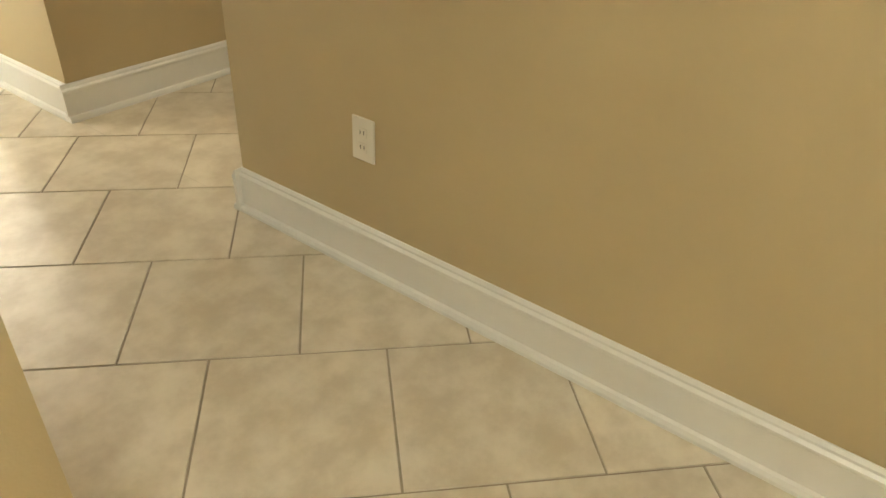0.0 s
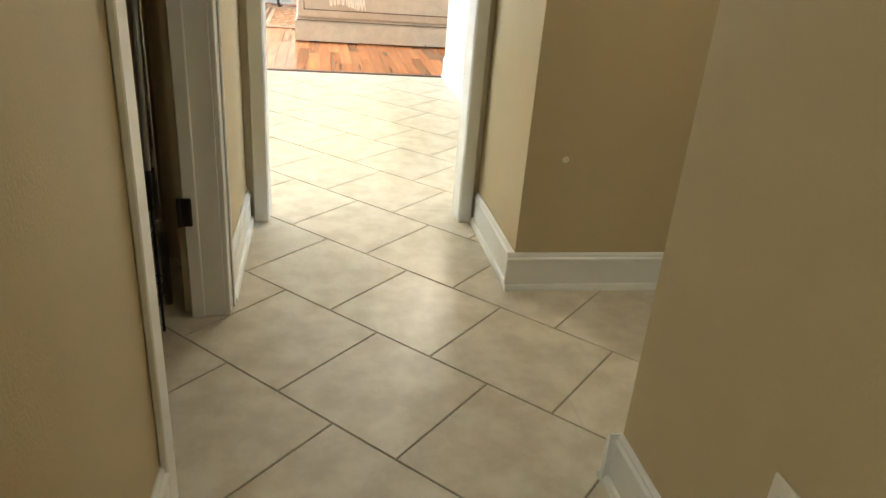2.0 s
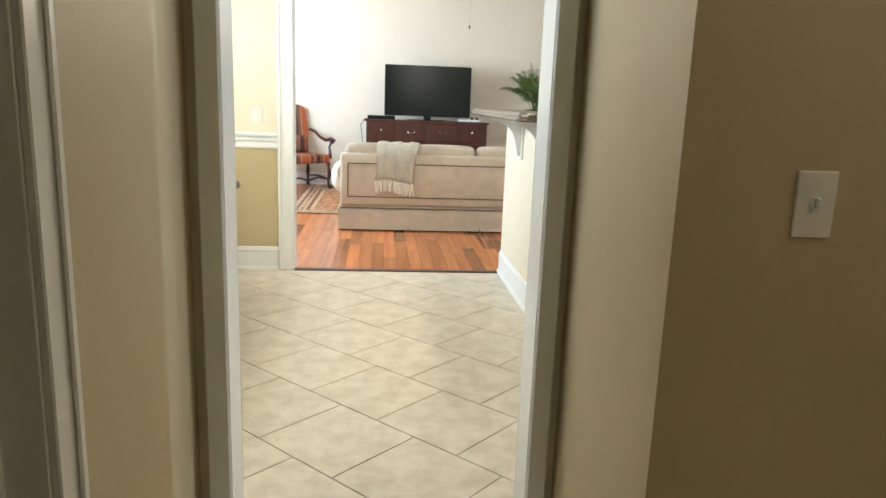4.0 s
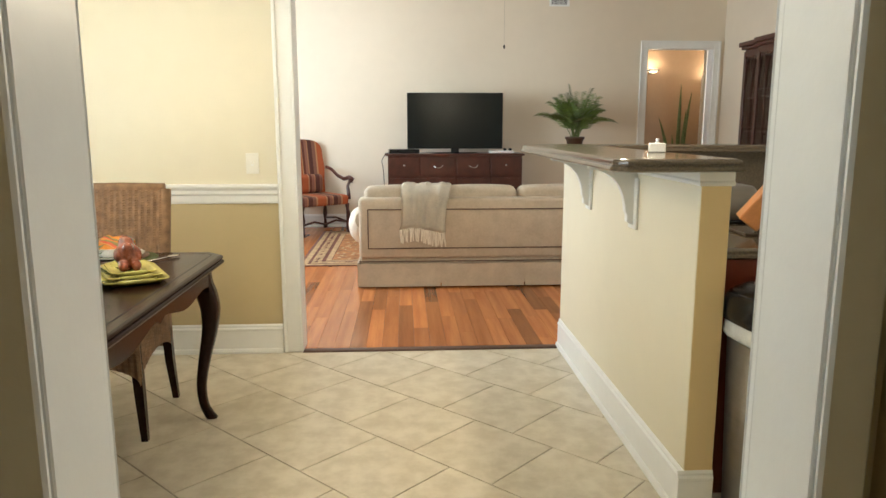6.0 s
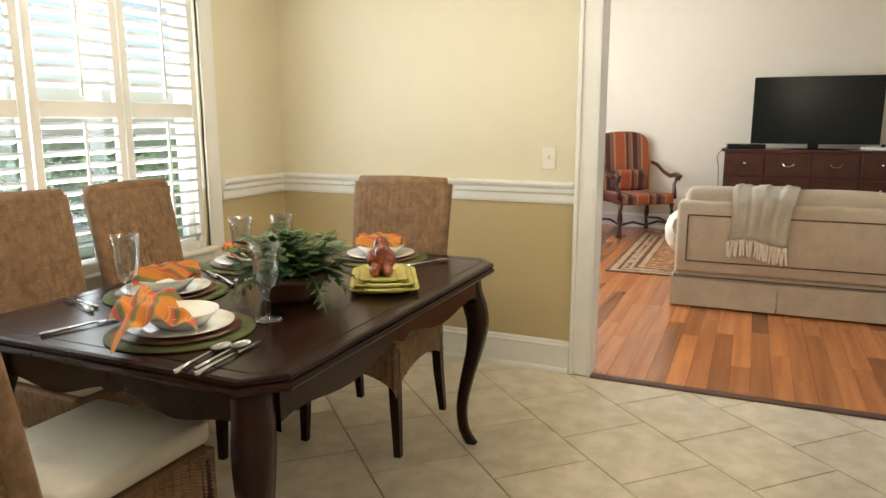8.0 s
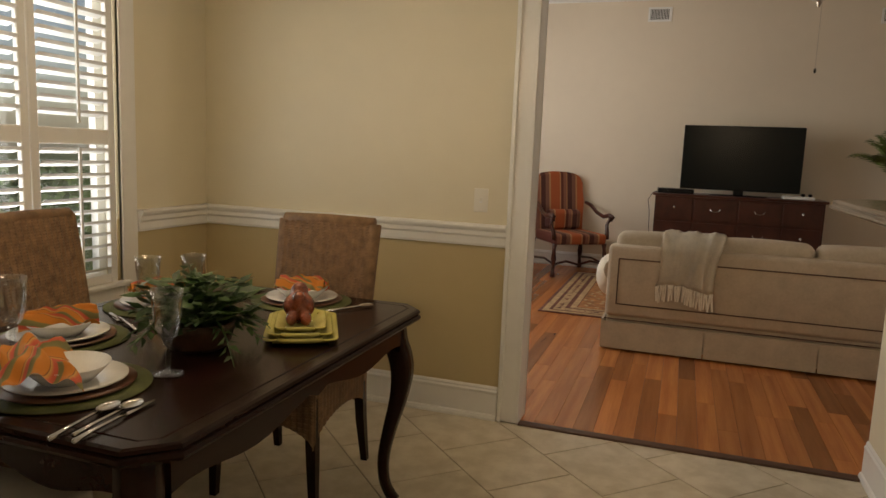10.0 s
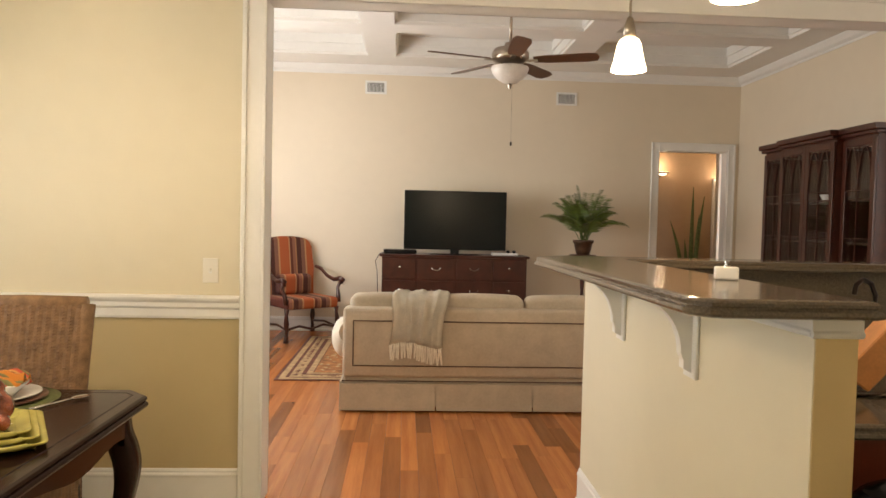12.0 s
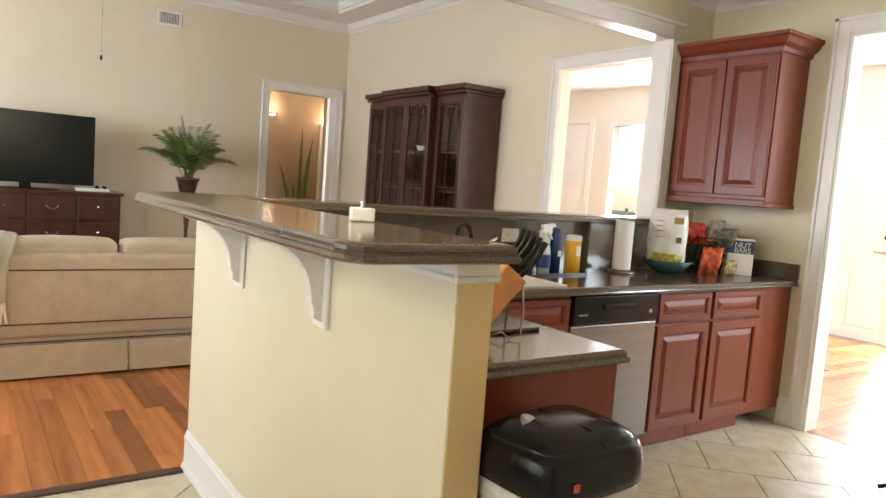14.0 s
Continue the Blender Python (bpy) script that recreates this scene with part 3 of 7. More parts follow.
def dining_table():
    t = thing("dining_table", ((TX0 + TX1) / 2, (TY0 + TY1) / 2, 0), label="dark espresso wooden dining table with cabriole legs and clipped corners", category="dining table")
    hx, hy = (TX1 - TX0) / 2, (TY1 - TY0) / 2
    c = 0.085

    def octo(o):
        return [(-hx + c + o * 0, -hy - o), (hx - c, -hy - o), (hx + o, -hy + c), (hx + o, hy - c), (hx - c, hy + o), (-hx + c, hy + o), (-hx - o, hy - c), (-hx - o, -hy + c)]
    bm = bmesh.new()
    rings = []
    for o, z in ((-0.02, 0.718), (-0.006, 0.722), (0.0, 0.731), (-0.004, 0.738), (-0.010, 0.742), (-0.004, 0.748), (-0.006, 0.756), (-0.014, 0.760), (-0.05, 0.760), (-0.053, 0.7575), (-0.056, 0.760)):
        rings.append([bm.verts.new((x, y, z)) for x, y in octo(o)])
    for a, b in zip(rings, rings[1:]):
        for i in range(8):
            bm.faces.new((a[i], a[(i + 1) % 8], b[(i + 1) % 8], b[i]))
    bm.faces.new(rings[-1]), bm.faces.new(rings[0][::-1])
    part("tabletop", bm, M_TABLE, t)
    # aprons with a scalloped lower edge
    for k, (ln, off, ax) in enumerate(((hx - 0.12, -hy + 0.075, "x"), (hx - 0.12, hy - 0.075, "x"), (hy - 0.12, -hx + 0.075, "y"), (hy - 0.12, hx - 0.075, "y"))):
        pts = [(-ln, 0.718), (-ln, 0.60)]
        for q in range(25):
            u = -1 + 2 * q / 24
            z = 0.632 + 0.022 * math.cos(u * math.pi * 2) - 0.030 * (abs(u) ** 5) - (0.020 if abs(u) < 0.08 else 0)
            pts.append((u * ln, z))
        pts += [(ln, 0.60), (ln, 0.718)]
        part("apron", extrude_poly(pts, "y" if ax == "x" else "x", off - 0.011, off + 0.011), M_TABLE, t)
    # cabriole legs
    for sx in (-1, 1):
        for sy in (-1, 1):
            x0, y0 = sx * (hx - 0.085), sy * (hy - 0.085)
            keys = [(0.718, -0.004, 0.040), (0.64, 0.0, 0.040), (0.58, 0.010, 0.041), (0.50, 0.018, 0.037), (0.40, 0.012, 0.030), (0.29, -0.004, 0.024), (0.18, -0.016, 0.0195), (0.09, -0.014, 0.018), (0.035, -0.004, 0.0195), (0.0, 0.006, 0.022)]
            prof = []
            for q in range(28):
                u = q / 27 * (len(keys) - 1)
                i = min(int(u), len(keys) - 2)
                k0, k1, k2, k3 = keys[max(i - 1, 0)], keys[i], keys[i + 1], keys[min(i + 2, len(keys) - 1)]
                f = u - i
                prof.append([0.5 * (2 * k1[n] + (k2[n] - k0[n]) * f + (2 * k0[n] - 5 * k1[n] + 4 * k2[n] - k3[n]) * f * f + (3 * k1[n] - k0[n] - 3 * k2[n] + k3[n]) * f ** 3) for n in range(3)])
            bm = bmesh.new()
            rings = []
            for z, o, r in prof:
                ring = []
                for dx, dy in ((-1, -0.7), (-0.7, -1), (0.7, -1), (1, -0.7), (1, 0.7), (0.7, 1), (-0.7, 1), (-1, 0.7)):
                    ring.append(bm.verts.new((x0 + sx * (o * 1.2 - 0.02) + dx * r, y0 + sy * (o * 1.8 + 0.01) + dy * r, max(z, 0))))
                rings.append(ring)
            for a, b in zip(rings, rings[1:]):
                for i in range(8):
                    bm.faces.new((a[i], a[(i + 1) % 8], b[(i + 1) % 8], b[i]))
            bm.faces.new(rings[0]), bm.faces.new(rings[-1][::-1])
            part("leg", bm, M_TABLE, t, smooth=True)
    return t


table = dining_table()

# ---- woven dining chairs ----


def weave(name, fn, nu, nv, parent, label="", depth=0.0032):
    """A woven skin over fn(u, v) -> point, normal: each row of strands passes in turn over and under upright stakes."""
    bm = bmesh.new()
    grid = []
    for j in range(nv + 1):
        row = []
        for i in range(nu + 1):
            p, n = fn(i / nu, j / nv)
            w = (1.0 if (i // 2 + j // 2) % 2 else 0.35) if (i % 2 and j % 2) else (-1.5 if not i % 2 else -0.35)
            row.append(bm.verts.new(Vector(p) + Vector(n) * depth * w))
        grid.append(row)
    for j in range(nv):
        for i in range(nu):
            bm.faces.new((grid[j][i], grid[j][i + 1], grid[j + 1][i + 1], grid[j + 1][i]))
    return part(name, bm, M_WICKER, parent, label)


def dining_chair(at, rz, cushion=True, label="woven brown wicker parsons chair with a cream cushion and dark legs"):
    """Front faces -y; the back stands at +y."""
    c = thing("dining_chair", at, rz, label=label, category="chair", group="chairs round the dining table")
    w, d = 0.208, 0.25
    hs = 0.47

    def back_front(u, v):
        x = (u - 0.5) * 2 * (w - 0.016 + 0.014 * v)
        lean = 0.10 * max(0, v) ** 1.3
        return (x, d - 0.055 + lean - 0.012 * math.cos((u - 0.5) * math.pi), hs + v * 0.550), (0, -1, 0)

    def back_rear(u, v):
        x = (u - 0.5) * 2 * (w - 0.016 + 0.014 * v)
        return (x, d + 0.10 * v ** 1.3, hs - 0.20 + (v * 0.750 if v > 0 else 0)), (0, 1, 0)
    weave("backrest_front", back_front, 30, 96, c)
    weave("backrest_rear", lambda u, v: back_rear(1 - u, v), 30, 130, c)
    bm = bmesh.new()
    pts = []
    for v in [k / 10 for k in range(11)]:
        pts.append((-(w - 0.016 + 0.014 * v), d - 0.027 + 0.10 * v ** 1.3, hs - 0.10 + v * 0.650))
    tube(pts, 0.030, 8, bm)
    tube([(-p[0], p[1], p[2]) for p in pts], 0.030, 8, bm)
    tube([pts[-1], (0, pts[-1][1] - 0.006, pts[-1][2] + 0.005), (-pts[-1][0], pts[-1][1], pts[-1][2])], 0.030, 8, bm)
    part("rim", bm, M_WICKER, c, smooth=True)
    # woven skirt with an arched lower edge
    for ax, sg, ln, off in (("x", -1, w + 0.012, d), ("x", 1, w + 0.012, d), ("y", -1, d, w + 0.012), ("y", 1, d, w + 0.012)):
        def fn(u, v, ax=ax, sg=sg, ln=ln, off=off):
            q = (u - 0.5) * 2
            arch = 0.215 - 0.09 * (1 - q * q) ** 0.6 + 0.0
            z = hs - 0.005 - (1 - v) * arch
            return ((q * ln, sg * off, z), (0, sg, 0)) if ax == "x" else ((sg * off, q * ln, z), (sg, 0, 0))
        weave("skirt", fn, 36, 34, c)
    part("seat", boxes(((-w - 0.008, -d + 0.004, hs - 0.03), (w + 0.008, d - 0.03, hs)), bevel=0.008), M_WICKER, c)
    if cushion:
        part("cushion", boxes(((-w + 0.005, -d - 0.012, hs + 0.001), (w - 0.005, d - 0.07, hs + 0.062)), bevel=0.022, seg=3), M_CUSH, c, "cream fabric seat cushion", smooth=True)
    for sx in (-1, 1):
        for sy in (-1, 1):
            splay = 0.05 if sy > 0 else 0.0
            part("leg", tube([(sx * (w - 0.012), sy * (d - 0.03), hs - 0.03), (sx * (w - 0.005), sy * (d - 0.03) + splay * 0.3, 0.2), (sx * (w + 0.002), sy * (d - 0.03) + splay, 0.0)], [0.03, 0.026, 0.019], 4), M_TABLE, c, "dark wooden leg")
    return c


dining_chair((-0.722, 7.03, 0), 3)
dining_chair((-1.36, 6.72, 0), 96, label="woven wicker chair with its back to the shuttered window")
dining_chair((-1.36, 6.15, 0), 88, label="woven wicker chair nearer to the hall under the window")
dining_chair((-0.755, 5.62, 0), 180, label="woven wicker chair with a thick cream seat cushion")

# ---- sofa ----


def sofa():
    s = thing("sofa", (1.27, 10.09, 0), label="cream linen sofa with brown piping and a skirted base", category="sofa")
    x0, x1, y0 = -1.04, 1.04, -0.46
    bm = boxes(((x0, y0, 0.24), (x1, y0 + 0.17, 0.742)), bevel=0.03, seg=3)
    part("back", bm, M_SOFA, s, smooth=True)
    part("base", boxes(((x0 + 0.01, y0 + 0.02, 0.03), (x1 - 0.01, 0.46, 0.34)), bevel=0.01), M_SOFA, s)
    for sx in (-1, 1):
        prof = []
        for k in range(14):
            a = math.pi * 2 * k / 14
            prof.append((sx * 0.955 + 0.115 * math.cos(a), 0.56 + 0.095 * math.sin(a)))
        bm = extrude_poly(prof, "y", y0 + 0.03, 0.44)
        box(bm, (min(sx * 0.88, sx * 1.03), y0 + 0.03, 0.24), (max(sx * 0.88, sx * 1.03), 0.43, 0.56))
        part("arm", bm, M_SOFA, s)
    for k in range(3):
        a = x0 + 0.15 + k * 0.595
        part("seat_cushion", boxes(((a, y0 + 0.2, 0.34), (a + 0.585, 0.45, 0.50)), bevel=0.04, seg=3), M_SOFA, s, smooth=True)
    for k, (a, b) in enumerate(((-1.0, -0.375), (-0.365, 0.27), (0.28, 1.0))):
        b2 = boxes(((a, y0 + 0.09, 0.50), (b, y0 + 0.27, 0.826)), bevel=0.05, seg=4)
        bmesh.ops.subdivide_edges(b2, edges=[e for e in b2.edges if abs(e.verts[0].co.x - e.verts[1].co.x) > 0.3], cuts=18)
        for v in b2.verts:
            u = (v.co.x - (a + b) / 2) / ((b - a) / 2)
            puff = 0.010 * (1 - u * u) - 0.010 * abs(u) ** 6
            v.co.z += puff * (1 if v.co.z > 0.7 else 0)
            v.co += Vector((0, 1, 1)) * 0.004 * abs(u) ** 8 * math.sin(v.co.y * 160 + v.co.z * 140)
        part("back_cushion", b2, M_SOFA, s, smooth=True)
    # skirt with pleats: three panels with a kick
    for a, b in ((x0 - 0.012, x0 + 0.665), (x0 + 0.672, x0 + 1.36), (x0 + 1.367, x1 + 0.012)):
        pts = [(a, y0 - 0.012), (b, y0 - 0.012), (b - 0.004, y0 - 0.004), (a + 0.004, y0 - 0.004)]
        bm = extrude_poly(pts, "z", 0.015, 0.203)
        for v in bm.verts:
            if v.co.z < 0.1:
                v.co.y -= 0.012
        part("skirt_panel", bm, M_SOFA, s)
    for sx in (-1, 1):
        part("skirt_panel", boxes(((min(sx * 1.045, sx * 1.057), y0, 0.015), (max(sx * 1.045, sx * 1.057), 0.46, 0.215))), M_SOFA, s)
    # piping: border of the back panel and two long seams
    f = y0 - 0.003
    a, b, z0, z1 = x0 + 0.075, x1 - 0.075, 0.330, 0.650
    for p in ([(a, f, z0), (a, f, z1)], [(a, f, z1), (b, f, z1)], [(b, f, z1), (b, f, z0)], [(b, f, z0), (a, f, z0)], [(x0, f, 0.222), (x1, f, 0.222)], [(x0 + 0.03, f + 0.012, 0.729), (x1 - 0.03, f + 0.012, 0.729)]):
        part("piping", tube(p, 0.0045, 6), M_PIPE if p[0][2] < 0.7 else M_SOFA, s)
    return s


sofa()

# ---- kitchen cabinets ----


def raised_door(name, a, b, z0, z1, y, sg, ax, parent):
    """A cabinet front: a mitred frame as one mesh, and under it a raised panel with sloped edges."""
    def at(u, w, t):
        return (u, y + sg * t, w) if ax == "x" else (y + sg * t, u, w)
    r = min(0.058, (z1 - z0) * 0.24, (b - a) * 0.24)

    def rings_mesh(steps):
        bm = bmesh.new()
        rings = [[bm.verts.new(at(u, w, t)) for u, w in ((a + o, z0 + o), (b - o, z0 + o), (b - o, z1 - o), (a + o, z1 - o))] for o, t in steps]
        for p, q in zip(rings, rings[1:]):
            for i in range(4):
                bm.faces.new((p[i], p[(i + 1) % 4], q[(i + 1) % 4], q[i]))
        return bm, rings
    bm, rings = rings_mesh([(0, 0), (0, 0.017), (0.003, 0.020), (r - 0.010, 0.020), (r - 0.006, 0.016), (r - 0.002, 0.016), (r, 0.010), (r, 0)])
    for i in range(4):
        bm.faces.new((rings[-1][i], rings[-1][(i + 1) % 4], rings[0][(i + 1) % 4], rings[0][i]))
    d = part(name, bm, M_CHERRY, parent)
    s2 = min(0.022, (z1 - z0) * 0.14)
    bm, rings = rings_mesh([(r, 0.0), (r, 0.007), (r + 0.006, 0.007), (r + 0.006 + s2, 0.015), (r + 0.010 + s2, 0.0175)])
    bm.faces.new(rings[-1])
    part("raised_panel", bm, M_CHERRY, d)
    return d


def base_cabinet(a, b, label, y=7.24):
    c = thing("base_cabinet", ((a + b) / 2, 7.55, 0), label=label, category="kitchen cabinet", group="cherry base cabinets")
    ox, oy = (a + b) / 2, 7.55
    part("body", boxes(((a - ox + 0.001, y - oy, 0.10), (b - ox - 0.001, 0.28, 0.862)), ((a - ox + 0.001, y - oy + 0.07, 0.0), (b - ox - 0.001, 0.28, 0.10))), M_CHERRY, c)
    raised_door("drawer_front", a - ox + 0.012, b - ox - 0.012, 0.70, 0.85, y - oy, -1, "x", c)
    raised_door("door", a - ox + 0.012, b - ox - 0.012, 0.125, 0.685, y - oy, -1, "x", c)
    return c


base_cabinet(3.636, 4.10, "cherry wood base cabinet with drawer and door beside the dishwasher")
base_cabinet(4.104, 4.60, "cherry wood base cabinet with a drawer by the doorway wall")
base_cabinet(2.56, 3.016, "cherry wood sink base cabinet in the corner of the kitchen")
part("filler", boxes(((4.602, 7.24, 0.1), (4.928, 7.8, 0.862))), M_CHERRY).name = "corner_filler"
tagged(bpy.data.objects["corner_filler"], "plain cherry wood filler panel against the wall", "cabinet panel")

dw = thing("dishwasher", (3.328, 7.53, 0), label="stainless steel dishwasher with a black control panel", category="dishwasher")
part("body", boxes(((-0.313, -0.27, 0.10), (0.313, 0.28, 0.862))), M_BLACK, dw)
part("door", boxes(((-0.305, -0.305, 0.115), (0.305, -0.27, 0.715)), bevel=0.006, seg=2), M_STEEL, dw, "brushed stainless door")
part("control_panel", boxes(((-0.305, -0.315, 0.72), (0.305, -0.27, 0.858)), bevel=0.008, seg=2), M_BLACK, dw, "glossy black control panel")
part("handle", boxes(((-0.11, -0.325, 0.79), (0.11, -0.312, 0.815)), bevel=0.005), M_BLACK, dw, "recessed black pull")
part("badge", boxes(((-0.27, -0.317, 0.765), (-0.21, -0.315, 0.773))), M_CHROME, dw)
part("button", boxes(((0.23, -0.3185, 0.76), (0.25, -0.315, 0.78)), bevel=0.002), M_CHROME, dw)
part("kick_plate", boxes(((-0.305, -0.22, 0.0), (0.305, -0.18, 0.10))), M_BLACK, dw)


def counter(name, poly, z0, z1, label, hole=None):
    """A stone slab with an ogee edge."""
    bm = bmesh.new()
    n = len(poly)
    cx, cy = sum(p[0] for p in poly) / n, sum(p[1] for p in poly) / n
    ar = sum(poly[i][0] * poly[(i + 1) % n][1] - poly[(i + 1) % n][0] * poly[i][1] for i in range(n))
    if ar < 0:
        poly = poly[::-1]

    def inset(o):
        out = []
        for i in range(n):
            p0, p1, p2 = Vector(poly[i - 1]), Vector(poly[i]), Vector(poly[(i + 1) % n])
            d1, d2 = (p1 - p0).normalized(), (p2 - p1).normalized()
            n1, n2 = Vector((-d1.y, d1.x)), Vector((-d2.y, d2.x))
            m = (n1 + n2)
            out.append(p1 + m * (o / max(0.3, 1 + n1.dot(n2))))
        return out
    rings = []
    h = z1 - z0
    for o, u in ((0.012, 0.0), (0.003, 0.08), (0.0, 0.22), (0.002, 0.40), (0.008, 0.50), (0.010, 0.58), (0.008, 0.62), (0.008, 0.80), (0.012, 0.93), (0.020, 1.0)):
        rings.append([bm.verts.new((p.x, p.y, z0 + u * h)) for p in inset(o)])
    for a, b in zip(rings, rings[1:]):
        for i in range(n):
            bm.faces.new((a[i], a[(i + 1) % n], b[(i + 1) % n], b[i]))
    bm.faces.new(rings[-1]), bm.faces.new(rings[0][::-1])
    return tagged(new(name, mesh_of(name, bm, M_STONE)), label, "countertop")


counter("bar_top", [(1.240, 6.112), (1.252, 6.082), (1.276, 6.056), (1.304, 6.045), (1.640, 6.045), (1.640, 7.69), (4.505, 7.69), (4.505, 7.975), (1.40, 7.975), (1.240, 7.80)], 1.173, 1.213, "polished grey-brown stone bar top on the half wall")
counter("kitchen_countertop", [(1.635, 6.24), (2.25, 6.24), (2.25, 7.195), (4.928, 7.195), (4.928, 7.818), (1.635, 7.818)], 0.864, 0.902, "polished grey-brown stone kitchen worktop")
part("backsplash", boxes(((1.635, 7.795, 0.903), (4.928, 7.818, 1.172))), M_STONE)
tagged(bpy.data.objects["backsplash"], "dark stone backsplash behind the worktop", "backsplash")
part("side_splash", boxes(((4.905, 7.20, 0.903), (4.928, 7.793, 1.0)), bevel=0.003), M_STONE)
tagged(bpy.data.objects["side_splash"], "short stone side splash against the wall", "backsplash")
pc = thing("peninsula_cabinet", (1.942, 6.8, 0), label="cherry wood peninsula cabinet with a plain end panel", category="kitchen cabinet")
part("body", boxes(((-0.283, -0.52, 0.10), (0.265, 0.45, 0.862)), ((-0.283, -0.48, 0.0), (0.23, 0.45, 0.10))), M_CHERRY, pc)
part("end_panel", boxes(((-0.283, -0.535, 0.0), (0.285, -0.52, 0.862)), bevel=0.002), M_CHERRY, pc)
for a, b in ((-0.50, -0.04), (-0.03, 0.43)):
    raised_door("door", a, b, 0.125, 0.685, 0.265, 1, "y", pc)
    raised_door("drawer_front", a, b, 0.70, 0.85, 0.265, 1, "y", pc)

uc = thing("wall_cabinet", (4.765, 7.635, 1.36), label="cherry wood wall cabinet with two raised-panel doors and a crown moulding", category="kitchen cabinet")
part("body", boxes(((-0.15, -0.34, 0.0), (0.163, 0.34, 0.90)), bevel=0.002), M_CHERRY, uc)
for a, b in ((-0.33, -0.004), (0.004, 0.33)):
    raised_door("door", a, b, 0.035, 0.865, -0.15, -1, "y", uc)
bm = bmesh.new()
cr = [(0, 0.88), (0.012, 0.88), (0.018, 0.905), (0.045, 0.925), (0.062, 0.955), (0.075, 0.965), (0.075, 0.985), (0, 0.985)]
ring = []
for o, u in cr:
    ring.append([bm.verts.new(p) for p in ((0.163, -0.342 - o, u), (-0.152 - o, -0.342 - o, u), (-0.152 - o, 0.342 + o, u), (0.163, 0.342 + o, u))])
for a, b in zip(ring, ring[1:]):
    for i in range(3):
        bm.faces.new((a[i], a[i + 1], b[i + 1], b[i]))
bm.faces.new(ring[-1])
part("crown", bm, M_CHERRY, uc, "stepped crown moulding")
part("light_rail", boxes(((-0.178, -0.35, -0.03), (-0.15, 0.35, 0.012)), ((-0.15, -0.35, -0.03), (0.163, -0.325, 0.0)), ((-0.15, 0.325, -0.03), (0.163, 0.35, 0.0)), bevel=0.006, seg=2), M_CHERRY, uc)

# ---- television and sideboard ----
tv = thing("television", (1.245, 12.88, 0.985), label="black flat-screen television standing on the sideboard", category="television")
part("housing", boxes(((-0.60, -0.02, 0.055), (0.60, 0.03, 0.745)), bevel=0.006), M_BLACK, tv)
part("screen", boxes(((-0.585, -0.024, 0.075), (0.585, -0.0215, 0.732))), M_SCREEN, tv, "dark glossy screen")
part("foot", lathe([(0, 0), (0.13, 0), (0.135, 0.004), (0.12, 0.010), (0, 0.014)], 32), M_BLACK, tv, "oval glossy black foot", smooth=True).matrix_basis = Matrix.Diagonal((2.2, 0.95, 1, 1))
part("neck", boxes(((-0.05, -0.01, 0.012), (0.05, 0.02, 0.08)), bevel=0.005), M_BLACK, tv)

sb = thing("sideboard", (1.24, 12.99, 0), label="dark mahogany sideboard with brass bail pulls", category="sideboard")
part("top", boxes(((-0.87, -0.27, 0.955), (0.87, 0.27, 0.983)), bevel=0.008, seg=2), M_DARKWOOD, sb)
part("body", boxes(((-0.84, -0.25, 0.12), (0.84, 0.26, 0.953))), M_DARKWOOD, sb)
for sx in (-1, 1):
    for y in (-0.22, 0.22):
        part("leg", tube([(sx * 0.80, y, 0.12), (sx * 0.80, y, 0.0)], [0.035, 0.024], 8), M_DARKWOOD, sb)
for x0, x1 in ((-0.82, -0.45), (-0.43, 0.0), (0.02, 0.43), (0.45, 0.82)):
    for z0, z1 in ((0.70, 0.935), (0.44, 0.68), (0.15, 0.42)):
        d = part("drawer", boxes(((x0, -0.262, z0), (x1, -0.25, z1)), bevel=0.004), M_DARKWOOD, sb)
        cx = (x0 + x1) / 2
        zz = (z0 + z1) / 2 + 0.02
        if abs(cx) > 0.5:
            part("knob", lathe([(0, 0), (0.007, 0), (0.006, 0.010), (0.015, 0.016), (0.013, 0.024), (0, 0.027)], 12), M_CHROME, d, "round brass knob", smooth=True).matrix_basis = pose(cx, -0.262, zz, 90)
            continue
        part("pull", tube([(cx - 0.055, -0.275, zz), (cx - 0.035, -0.285, zz - 0.022), (cx, -0.285, zz - 0.03), (cx + 0.035, -0.285, zz - 0.022), (cx + 0.055, -0.275, zz)], 0.005, 6), M_CHROME, d, "brass bail pull")

# ---- china cabinet ----


